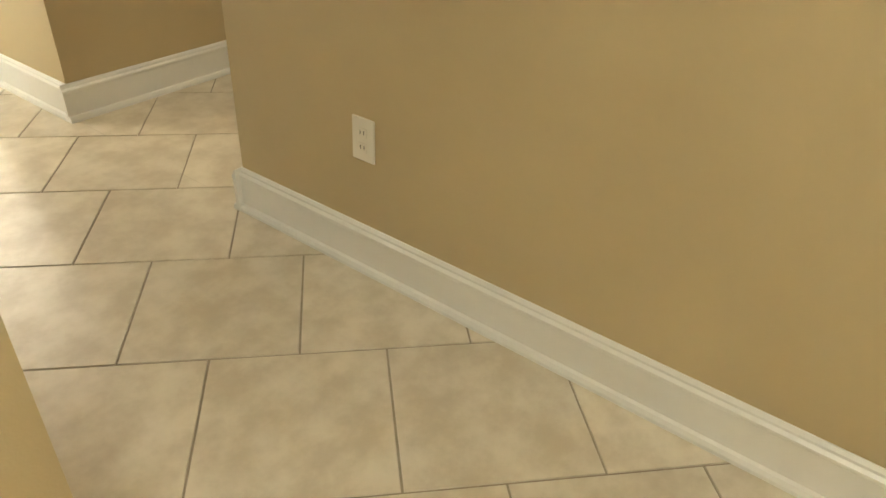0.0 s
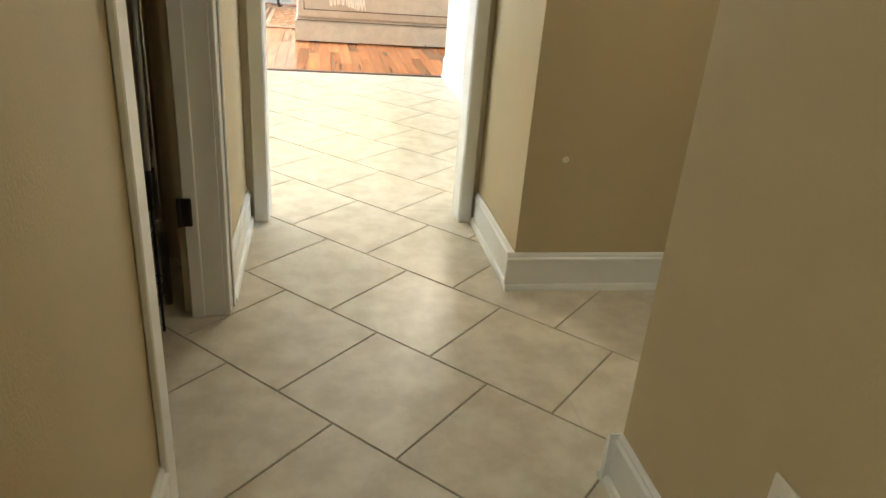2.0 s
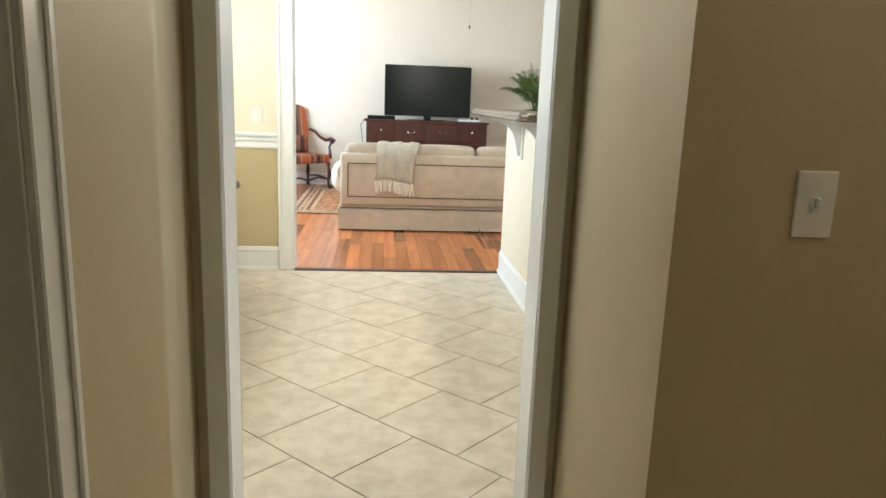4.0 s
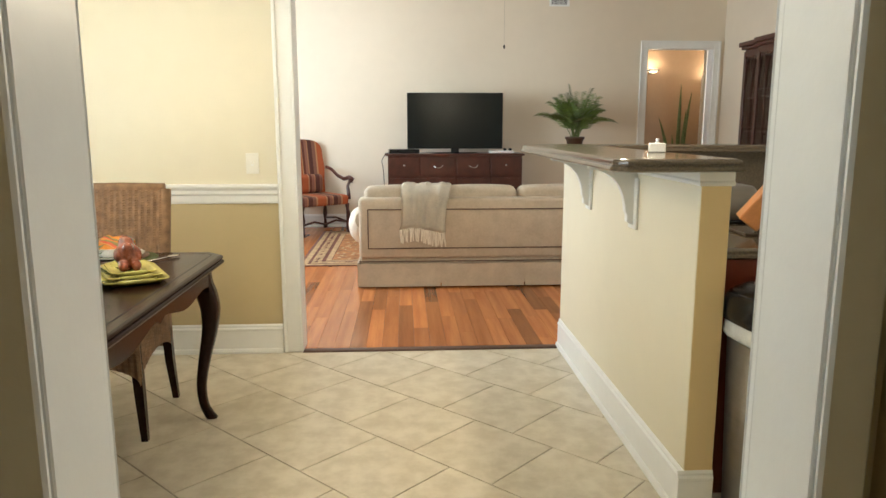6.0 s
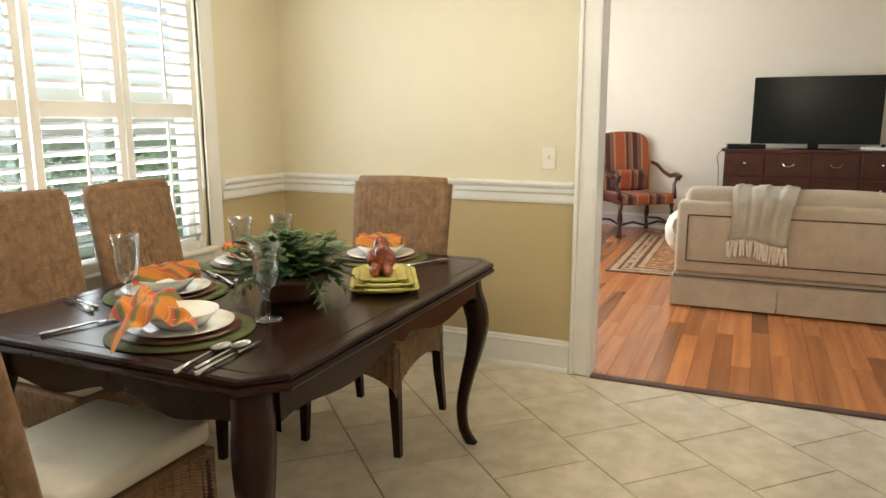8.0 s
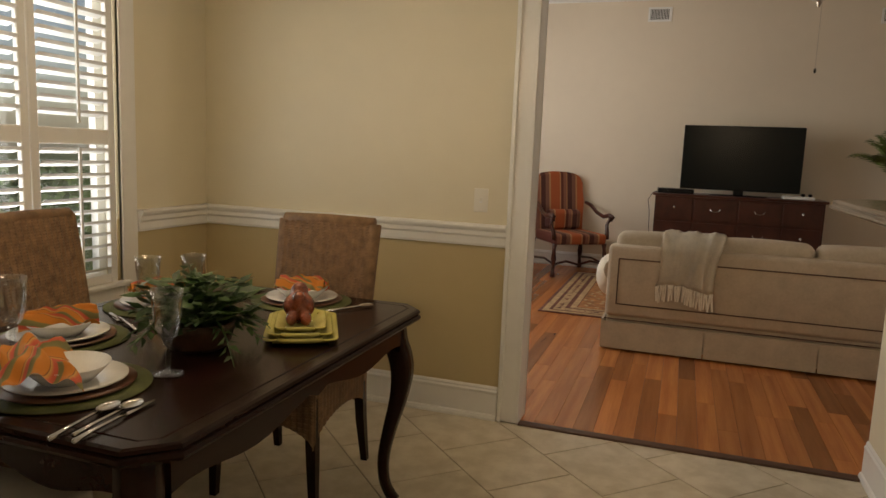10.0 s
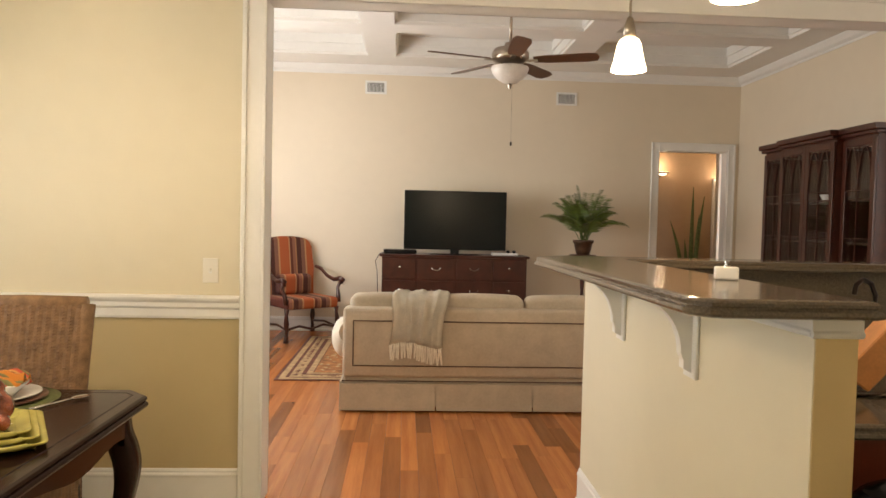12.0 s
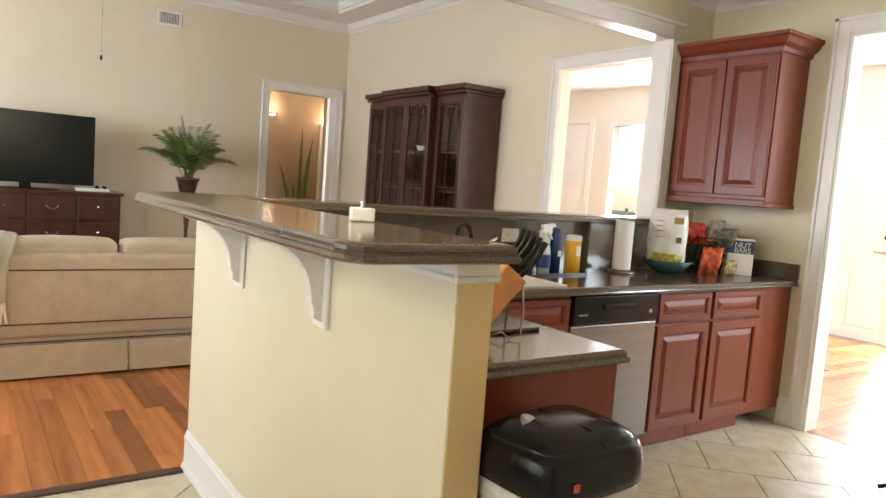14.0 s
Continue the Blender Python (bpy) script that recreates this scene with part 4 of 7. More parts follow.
def china_cabinet():
    h = thing("china_cabinet", (4.60, 10.95, 0), label="dark mahogany breakfront china cabinet with gothic glass doors", category="china cabinet")
    hy, dz = 0.92, 2.23
    secs = [(-0.87, -0.44, 0.0), (-0.435, 0.435, -0.07), (0.44, 0.87, 0.0)]
    for k, (a, b, f) in enumerate(secs):
        fx = -0.21 + f
        part("body", boxes(((fx + 0.02, a, 0.0), (0.21, b, 0.84))), M_DARKWOOD, h)
        part("back_panel", boxes(((0.19, a, 0.84), (0.21, b, 2.15))), M_DARKWOOD, h)
        part("side_panel", boxes(((fx + 0.02, a, 0.84), (0.19, a + 0.02, 2.15))), M_DARKWOOD, h)
        part("side_panel", boxes(((fx + 0.02, b - 0.02, 0.84), (0.19, b, 2.15))), M_DARKWOOD, h)
        part("top_rail", boxes(((fx + 0.02, a + 0.02, 2.05), (0.19, b - 0.02, 2.15))), M_DARKWOOD, h)
        for zs in (1.25, 1.62):
            part("shelf", boxes(((fx + 0.06, a + 0.02, zs), (0.19, b - 0.02, zs + 0.015))), M_DARKWOOD, h)
        part("cornice", boxes(((fx - 0.02, a - (0.03 if k == 0 else 0), 2.15), (0.21, b + (0.03 if k == 2 else 0), 2.18)), ((fx - 0.045, a - (0.045 if k == 0 else 0), 2.18), (0.21, b + (0.045 if k == 2 else 0), 2.23)), bevel=0.006), M_DARKWOOD, h)
        nd = 2 if k == 1 else 1
        for q in range(nd):
            u0, u1 = a + (b - a) * q / nd + 0.003, a + (b - a) * (q + 1) / nd - 0.003
            d = part("door", boxes(((fx, u0, 0.86), (fx + 0.02, u0 + 0.05, 2.13)), ((fx, u1 - 0.05, 0.86), (fx + 0.02, u1, 2.13)), ((fx, u0 + 0.05, 0.86), (fx + 0.02, u1 - 0.05, 0.92)), ((fx, u0 + 0.05, 2.07), (fx + 0.02, u1 - 0.05, 2.13)), bevel=0.003), M_DARKWOOD, h)
            part("pane", boxes(((fx + 0.009, u0 + 0.045, 0.915), (fx + 0.012, u1 - 0.045, 2.075))), M_PANE, d, "clear cabinet glass")
            um = (u0 + u1) / 2
            bm = bmesh.new()
            w = (u1 - u0 - 0.10) / 2
            for base_u in (u0 + 0.05, um):
                arc1 = [(fx + 0.004, base_u + w * (1 - math.cos(t * math.pi / 2)) * 0.5 + 0, 1.70 + 0.36 * math.sin(t * math.pi / 2)) for t in [i / 8 for i in range(9)]]
                arc2 = [(fx + 0.004, base_u + w - (p[1] - base_u), p[2]) for p in arc1]
                tube(arc1, 0.006, 4, bm), tube(arc2, 0.006, 4, bm)
            for z in (1.30, 1.70):
                tube([(fx + 0.004, u0 + 0.05, z), (fx + 0.004, u1 - 0.05, z)], 0.005, 4, bm)
            tube([(fx + 0.004, um, 0.92), (fx + 0.004, um, 2.07)], 0.005, 4, bm)
            part("muntin", bm, M_DARKWOOD, d)
            raised_door("lower_door", u0, u1, 0.10, 0.80, fx + 0.02, -1, "y", h)
    return h


china_cabinet()
for k, (y, z, r) in enumerate(((10.2, 1.265, 0.05), (10.32, 1.265, 0.04), (10.7, 1.265, 0.07), (10.95, 1.265, 0.05), (11.15, 1.635, 0.06), (10.75, 1.635, 0.05), (11.6, 1.265, 0.06), (10.25, 1.635, 0.06), (11.6, 1.635, 0.05), (10.9, 0.842, 0.08), (11.25, 0.842, 0.06))):
    tagged(new("china_bowl", mesh_of("china_bowl", lathe([(0, 0), (r * 0.4, 0), (r * 0.5, 0.01), (r, 0.07), (r * 0.96, 0.07), (r * 0.45, 0.015), (0, 0.012)], 14), M_WHITE, True)), "white and grey china bowl on a cabinet shelf", "bowl", "china in the cabinet").location = (4.66, y, z)

# ---- rug ----
M_RUG = mat("rug_field", (0.40, 0.17, 0.06), 0.95, vary=0.2, scale=14, bump=0.4, bscale=200)
M_RUG2 = mat("rug_border", (0.50, 0.33, 0.17), 0.95, vary=0.15, scale=14, bump=0.4, bscale=200)
M_RUG3 = mat("rug_dark", (0.17, 0.06, 0.035), 0.95, vary=0.2, scale=14, bump=0.4, bscale=200)
rug = thing("area_rug", (1.0, 11.7, 0), label="gold and rust patterned oriental rug with a tasselled border", category="rug")
X0, X1, Y0, Y1 = -1.42, 1.42, -1.13, 1.13
part("border", boxes(((X0, Y0, 0.001), (X1, Y1, 0.008))), M_RUG3, rug)
for o, w in ((0.03, 0.05), (0.11, 0.09), (0.24, 0.05)):
    a, b, c, d = X0 + o, X1 - o, Y0 + o, Y1 - o
    for q in ((a, c, b, c + w), (a, d - w, b, d), (a, c + w, a + w, d - w), (b - w, c + w, b, d - w)):
        part("band", boxes(((q[0], q[1], 0.008), (q[2], q[3], 0.0095))), M_RUG2, rug)
rn = random.Random(8)
bm = bmesh.new()
for k in range(260):
    e = k % 4
    t = rn.uniform(-1, 1)
    x, y = ((X0 + 0.155) * (1 if e == 0 else -1), t * 0.95) if e < 2 else (t * 1.25, (Y0 + 0.155) * (1 if e == 2 else -1))
    r = rn.uniform(0.012, 0.035)
    bm.faces.new([bm.verts.new((x + r * math.cos(2 * math.pi * i / 6) * (1 if i % 2 else 0.45), y + r * math.sin(2 * math.pi * i / 6) * (1 if i % 2 else 0.45), 0.0102 + 0.000005 * k)) for i in range(6)])
part("border_motifs", bm, M_RUG3, rug, kind="stuff")
bm = bmesh.new()
rn = random.Random(3)
for k in range(420):
    x, y = rn.uniform(X0 + 0.32, X1 - 0.32), rn.uniform(Y0 + 0.32, Y1 - 0.32)
    r = rn.uniform(0.015, 0.05)
    n = rn.choice((4, 6, 8))
    vs = [bm.verts.new((x + r * (1 if i % 2 else 0.5) * math.cos(2 * math.pi * i / n), y + r * (1 if i % 2 else 0.5) * math.sin(2 * math.pi * i / n), 0.0112 + 0.00001 * k)) for i in range(n)]
    bm.faces.new(vs)
part("motifs", bm, M_RUG2, rug, kind="stuff")
part("field", boxes(((X0 + 0.30, Y0 + 0.30, 0.008), (X1 - 0.30, Y1 - 0.30, 0.0105))), M_RUG, rug)

# ---- window with plantation shutters ----
win = thing("window_1", (-1.88, 6.19, 0), label="white window with open plantation shutters in bright daylight", category="window", kind="structure")
wy = 6.19
FR = 0.05
part("window_frame", boxes(((-0.125, WY0 - wy, WZ0), (-0.085, WY0 - wy + FR, WZ1)), ((-0.125, WY1 - wy - FR, WZ0), (-0.085, WY1 - wy, WZ1)), ((-0.125, WY0 - wy + FR, WZ1 - FR), (-0.085, WY1 - wy - FR, WZ1)), ((-0.125, WY0 - wy + FR, WZ0), (-0.085, WY1 - wy - FR, WZ0 + FR)), ((-0.12, -0.04, WZ0 + FR), (-0.09, 0.04, WZ1 - FR)), ((-0.12, WY0 - wy + FR, 1.33), (-0.09, -0.04, 1.37)), ((-0.12, 0.04, 1.33), (-0.09, WY1 - wy - FR, 1.37))), M_TRIM, win)
pane = part("pane", boxes(((-0.108, WY0 - wy + FR, WZ0 + FR), (-0.104, -0.04, WZ1 - FR)), ((-0.108, 0.04, WZ0 + FR), (-0.104, WY1 - wy - FR, WZ1 - FR))), M_PANE, win, "clear window glass")
pane.visible_shadow = False
panels = [(5.05, 5.46), (5.47, 5.94), (5.95, 6.43), (6.44, 6.885), (6.89, 7.345)]
for a, b in panels:
    p = part("shutter", boxes(((-0.03, a - wy, WZ0 + 0.01), (-0.004, a - wy + 0.04, WZ1 - 0.01)), ((-0.03, b - wy - 0.04, WZ0 + 0.01), (-0.004, b - wy, WZ1 - 0.01)), ((-0.03, a - wy + 0.04, WZ1 - 0.11), (-0.004, b - wy - 0.04, WZ1 - 0.01)), ((-0.03, a - wy + 0.04, WZ0 + 0.01), (-0.004, b - wy - 0.04, WZ0 + 0.05)), ((-0.03, a - wy + 0.04, 1.305), (-0.004, b - wy - 0.04, 1.376)), bevel=0.003), M_TRIM, win)
    z = WZ0 + 0.075
    while z < WZ1 - 0.12:
        if not (1.285 < z < 1.395):
            s = part("slat", extrude_poly([(-0.046, -0.0125), (-0.017, -0.003), (0.0, 0.0), (0.012, 0.0145), (0.0, 0.0065), (-0.017, 0.003), (-0.046, -0.007)], "y", a - wy + 0.042, b - wy - 0.042), M_TRIM, p)
            for v in s.data.vertices:
                v.co.x -= 0.004
                v.co.z += z
        z += 0.056
    part("tilt_rod", boxes(((0.012, (a + b) / 2 - wy - 0.006, 1.40), (0.022, (a + b) / 2 - wy + 0.006, WZ1 - 0.13)), ((0.012, (a + b) / 2 - wy - 0.006, WZ0 + 0.06), (0.022, (a + b) / 2 - wy + 0.006, 1.29))), M_TRIM, p)
part("window_casing", boxes(((-0.005, WY1 - wy, WZ0 - 0.1), (0.018, WY1 - wy + 0.10, WZ1 + 0.10)), ((-0.005, WY0 - wy - 0.10, WZ0 - 0.1), (0.018, WY0 - wy, WZ1 + 0.10)), ((-0.005, WY0 - wy, WZ1), (0.018, WY1 - wy, WZ1 + 0.10)), ((-0.005, WY0 - wy, WZ0 - 0.1), (0.018, WY1 - wy, WZ0)), bevel=0.004), M_TRIM, win)
part("window_sill", boxes(((-0.005, WY0 - wy - 0.03, WZ0 - 0.012), (0.045, WY1 - wy + 0.03, WZ0 + 0.012)), bevel=0.006), M_TRIM, win)

# living room windows on the west side
lw = thing("window_2", (-2.04, 10.65, 0), label="tall white living room window with bright daylight", category="window", kind="structure")
part("window_frame", boxes(((-0.03, -1.75, 0.7), (0.03, -1.69, 2.5)), ((-0.03, 1.69, 0.7), (0.03, 1.75, 2.5)), ((-0.03, -0.62, 0.76), (0.03, -0.52, 2.44)), ((-0.03, 0.52, 0.76), (0.03, 0.62, 2.44)), ((-0.03, -1.69, 2.44), (0.03, 1.69, 2.5)), ((-0.03, -1.69, 0.7), (0.03, 1.69, 0.76))), M_TRIM, lw)
q = part("pane", boxes(((-0.004, -1.69, 0.76), (0.0, -0.62, 2.44)), ((-0.004, -0.52, 0.76), (0.0, 0.52, 2.44)), ((-0.004, 0.62, 0.76), (0.0, 1.69, 2.44))), M_PANE, lw, "clear window glass")
q.visible_shadow = False

# garden seen through the louvres
hedge = thing("hedge", (-7.5, 6.0, -0.1), label="clipped green hedge in the sunny garden", category="hedge")
bm = bmesh.new()
rn = random.Random(7)
for k in range(5200):
    p = Vector((rn.uniform(-0.6, 0.6), rn.uniform(-5.5, 7.0), rn.uniform(0.05, 0.85 + 0.2 * math.sin(k))))
    u = Vector((rn.uniform(-1, 1), rn.uniform(-1, 1), rn.uniform(-1, 1))).normalized() * 0.085
    w = u.cross(Vector((rn.uniform(-1, 1), rn.uniform(-1, 1), rn.uniform(-1, 1)))).normalized() * 0.05
    bm.faces.new([bm.verts.new(p + q2) for q2 in (u, w, -u, -w)])
part("foliage", bm, mat("hedge_leaf", (0.16, 0.26, 0.09), 0.6, vary=0.2, island=0.4), hedge, kind="stuff")

# ---- corbels under the bar top ----


def corbel(y):
    c = thing("corbel", (1.535, y, 1.108), label="white painted scrolled wooden corbel under the bar top", category="corbel", group="corbels under the bar top")
    pts = [(0, 0.064), (-0.20, 0.064), (-0.20, 0.040)]
    for k in range(13):
        a = k / 12 * math.pi / 2
        pts.append((-0.19 + 0.145 * math.sin(a), 0.035 - 0.165 * (1 - math.cos(a))))
    pts += [(-0.036, -0.150), (-0.036, -0.175), (0, -0.195)]
    part("bracket", extrude_poly(pts, "y", -0.018, 0.018), M_TRIM, c)
    part("backplate", boxes(((-0.012, -0.045, -0.205), (0.0, 0.045, 0.0)), bevel=0.003), M_TRIM, c)


for y in (6.74, 7.43):
    corbel(y)

# ---- outlets, switches and vents ----
M_IVORY = mat("ivory_plastic", (0.78, 0.75, 0.66), 0.35, vary=0.01)


def plate(name, at, rz, label, toggle=True, wide=False):
    """A wall plate that faces local -y."""
    p = thing(name, at, rz, label=label, category="switch" if toggle else "outlet")
    w, h = (0.058, 0.036) if wide else (0.036, 0.058)
    part("cover", boxes(((-w, -0.007, -h), (w, -0.0005, h)), bevel=0.003, seg=2), M_IVORY, p)
    if toggle:
        part("toggle", boxes(((-0.005, -0.017, -0.004), (0.005, -0.007, 0.013)), bevel=0.002), M_IVORY, p)
        part("slot", boxes(((-0.007, -0.0085, -0.013), (0.007, -0.0068, 0.013))), M_TRIM, p)
    else:
        for s in (-1, 1):
            o = (s * 0.02, 0) if wide else (0, s * 0.02)
            r = part("receptacle", boxes(((o[0] - 0.014, -0.0095, o[1] - 0.013), (o[0] + 0.014, -0.0068, o[1] + 0.013)), bevel=0.004, seg=2), M_IVORY, p)
            part("slots", boxes(((o[0] - 0.007, -0.0100, o[1] - 0.004), (o[0] - 0.005, -0.0094, o[1] + 0.006)), ((o[0] + 0.005, -0.0100, o[1] - 0.004), (o[0] + 0.007, -0.0094, o[1] + 0.006))), M_BLACK, r)
    for s in (-1, 1):
        part("screw", lathe([(0, 0), (0.003, 0), (0.003, 0.001), (0, 0.001)], 8), M_IVORY, p).matrix_basis = pose(0 if not wide else s * 0.048, -0.0068, 0 if wide else s * 0.045 if toggle else 0, 90)
    return p


plate("light_switch", (-0.25, 8.0, 1.108), 0, "ivory light switch above the chair rail")
plate("light_switch", (1.374, 4.04, 1.10), 0, "ivory light switch on the tan hall wall")
plate("wall_outlet", (1.13, 2.556, 0.392), -90, "ivory duplex outlet low on the tan hall wall", toggle=False)
plate("wall_outlet", (3.095, 7.795, 1.085), 0, "ivory outlet set sideways in the dark backsplash", toggle=False, wide=True)
plate("wall_outlet", (3.36, 7.795, 1.08), 0, "ivory outlet in the backsplash behind spray bottles", toggle=False, wide=True)
plate("wall_outlet", (4.33, 7.795, 1.08), 0, "ivory outlet in the backsplash by the paper towels", toggle=False)
dd = thing("wall_dent", (1.268, 4.04, 0.487), label="small cream filler patch on the tan wall", category="wall patch")
part("filler", lathe([(0, 0.0), (0.010, 0.0), (0.012, -0.001), (0, -0.0015)], 12), M_IVORY, dd).matrix_basis = pose(0, -0.001, 0, 90)


def vent(x, z):
    v = thing("air_vent", (x, 13.30, z), label="white louvred air vent high on the wall", category="air vent", group="air vents on the living room wall")
    part("frame", boxes(((-0.13, -0.012, -0.08), (-0.105, -0.001, 0.08)), ((0.105, -0.012, -0.08), (0.13, -0.001, 0.08)), ((-0.105, -0.012, 0.058), (0.105, -0.001, 0.08)), ((-0.105, -0.012, -0.08), (0.105, -0.001, -0.058)), bevel=0.002), M_TRIM, v)
    part("backing", boxes(((-0.105, -0.003, -0.058), (0.105, -0.001, 0.058))), M_BLACK, v)
    for k in range(13):
        part("slat", boxes(((-0.10 + k * 0.0165, -0.010, -0.058), (-0.093 + k * 0.0165, -0.003, 0.058))), M_TRIM, v)


vent(0.27, 2.985)
vent(2.62, 2.92)

# ---- ceiling fan ----


def ceiling_fan():
    f = thing("ceiling_fan", (1.47, 10.3, 0), label="brushed nickel ceiling fan with brown blades and a frosted bowl light", category="ceiling fan")
    part("canopy", lathe([(0, 3.24), (0.07, 3.24), (0.06, 3.18), (0.02, 3.165), (0, 3.165)]), M_NICKEL, f, smooth=True)
    part("downrod", tube([(0, 0, 3.17), (0, 0, 2.80)], 0.012, 10), M_NICKEL, f, smooth=True)
    part("motor", lathe([(0, 2.81), (0.045, 2.805), (0.055, 2.77), (0.13, 2.755), (0.15, 2.72), (0.15, 2.675), (0.12, 2.65), (0.08, 2.64), (0.075, 2.60), (0, 2.60)]), M_NICKEL, f, smooth=True)
    for k in range(5):
        a = radians(53.5 + 72 * k)
        m = Matrix.Rotation(a, 4, "Z")
        arm = part("blade_arm", boxes(((0.12, -0.02, 2.655), (0.22, 0.02, 2.665))), M_NICKEL, f)
        arm.matrix_basis = m
        pts = [(0.19, -0.045), (0.30, -0.062), (0.62, -0.070), (0.685, -0.055), (0.70, 0.0), (0.685, 0.055), (0.62, 0.070), (0.30, 0.062), (0.19, 0.045)]
        b = part("blade", extrude_poly(pts, "z", -0.004, 0.004), M_FANWOOD, f, "brown wooden blade")
        b.matrix_basis = m @ pose(0, 0, 2.668, -12, 0, 0)
    part("bowl", lathe([(0.150, 2.612), (0.153, 2.600), (0.140, 2.565), (0.105, 2.520), (0.055, 2.490), (0, 2.480)]), mat("fan_bowl_glass", (0.72, 0.70, 0.66), 0.3), f, "frosted glass bowl", smooth=True)
    part("finial", lathe([(0.012, 2.482), (0.020, 2.472), (0.014, 2.455), (0.008, 2.440), (0, 2.436)], 12), M_NICKEL, f)
    part("pull_chain", tube([(0.02, 0, 2.50), (0.02, -0.01, 2.02)], 0.0015, 4), M_NICKEL, f)
    part("pull_knob", lathe([(0, 2.022), (0.008, 2.015), (0.008, 1.99), (0, 1.985)], 8, 0.02, -0.01), M_BRONZE, f)


ceiling_fan()

# ---- hanging lamps ----
SH = [(0.022, 0.14), (0.034, 0.132), (0.042, 0.115), (0.047, 0.085), (0.054, 0.045), (0.063, 0.008), (0.063, 0.0), (0.060, 0.0), (0.050, 0.045), (0.043, 0.085), (0.038, 0.113), (0.022, 0.13)]


SH = [(r, z * 0.84) for r, z in SH]


def pendant(y):
    p = thing("pendant_lamp", (1.45, y, 1.92), label="lit frosted glass pendant lamp over the bar", category="pendant lamp", group="pendants over the bar")
    part("shade", lathe(SH), M_SHADE, p, "glowing bell-shaped glass shade", smooth=True)
    part("socket", lathe([(0, 0.19), (0.010, 0.19), (0.020, 0.16), (0.024, 0.118), (0, 0.118)], 16), M_NICKEL, p, smooth=True)
    part("rod", tube([(0, 0, 0.19), (0, 0, H_K - 1.94)], 0.005, 8), M_NICKEL, p)
    part("canopy", lathe([(0, H_K - 1.925), (0.055, H_K - 1.925), (0.045, H_K - 1.95), (0, H_K - 1.955)], 20), M_NICKEL, p)
    bulb("pendant_bulb", (1.45, y, 1.905), 14, WARM)


pendant(7.19)
pendant(6.36)

ch = thing("chandelier", (-0.66, 6.45, 1.875), label="brushed nickel chandelier with lit frosted bell shades over the table", category="chandelier")
part("stem", tube([(0, 0, 0.10), (0, 0, H_K - 1.885)], 0.008, 8), M_NICKEL, ch)
part("hub", lathe([(0, 0.16), (0.02, 0.17), (0.035, 0.21), (0.02, 0.26), (0.012, 0.36), (0, 0.36)], 16), M_NICKEL, ch, smooth=True)
for k in range(5):
    a = radians(20 + 72 * k)
    c, s = math.cos(a), math.sin(a)
    arm = part("arm", tube([(0.02 * c, 0.02 * s, 0.22), (0.10 * c, 0.10 * s, 0.17), (0.20 * c, 0.20 * s, 0.18), (0.26 * c, 0.26 * s, 0.25), (0.26 * c, 0.26 * s, 0.20)], 0.006, 8), M_NICKEL, ch, smooth=True)
    sh = part("shade", lathe(SH), M_SHADE, ch, "glowing bell-shaped glass shade", smooth=True)
    sh.location = (0.26 * c, 0.26 * s, 0.06)
    bulb("chandelier_bulb", (-0.66 + 0.26 * c, 6.45 + 0.26 * s, 1.91), 4.8, WARM)

# ---- throw over the sofa ----


def throw_blanket():
    t = thing("throw_blanket", (0.79, 9.63, 0), -3, label="cream knitted throw with fringe hanging over the sofa back", category="blanket")
    bm = bmesh.new()
    rn = random.Random(2)
    path = [(0.30, 0.846), (0.16, 0.850), (0.03, 0.832), (-0.025, 0.775), (-0.034, 0.72), (-0.036, 0.62), (-0.042, 0.52), (-0.038, 0.485)]
    n = 26
    g = []
    for j, (yy, z) in enumerate(path):
        row = []
        for i in range(n + 1):
            u = i / n
            w = 0.19 + 0.015 * math.sin(j * 0.9)
            x = (u - 0.5) * 2 * w - 0.006 * j
            fold = 0.012 * math.sin(u * 17 + j * 0.25) + 0.006 * math.sin(u * 41)
            row.append(bm.verts.new((x, yy - abs(fold) - 0.004, z + (0.02 * math.sin(u * 5) if j > 4 else 0) + (fold * 0.5 if j < 3 else 0))))
        g.append(row)
    for a, b in zip(g, g[1:]):
        for i in range(n):
            bm.faces.new((a[i], a[i + 1], b[i + 1], b[i]))
    r = bmesh.ops.solidify(bm, geom=bm.faces[:], thickness=0.008)
    part("cloth", bm, M_THROW, t, smooth=True)
    for i in range(24):
        u = i / 23
        x = (u - 0.5) * 0.36 - 0.045
        z0 = 0.49 + 0.02 * math.sin(u * 5)
        pts = [(x, -0.047, z0), (x + rn.uniform(-0.006, 0.006), -0.052, z0 - 0.03), (x + rn.uniform(-0.012, 0.012), -0.05, z0 - 0.105 - rn.random() * 0.02)]
        part("tassel", tube(pts, [0.006, 0.008, 0.006], 5), M_THROW, t)


throw_blanket()
pil = thing("bolster_pillow", (0.225, 9.86, 0.50), label="white fluffy round pillow at the sofa arm", category="pillow")
bm = bmesh.new()
bmesh.ops.create_icosphere(bm, subdivisions=3, radius=0.15)
for v in bm.verts:
    v.co = Vector((v.co.x * 0.62, v.co.y * 1.1, v.co.z)) * (1 + 0.05 * noise.noise(v.co * 25))
part("cover", bm, M_THROW, pil, smooth=True)

# ---- striped armchair ----


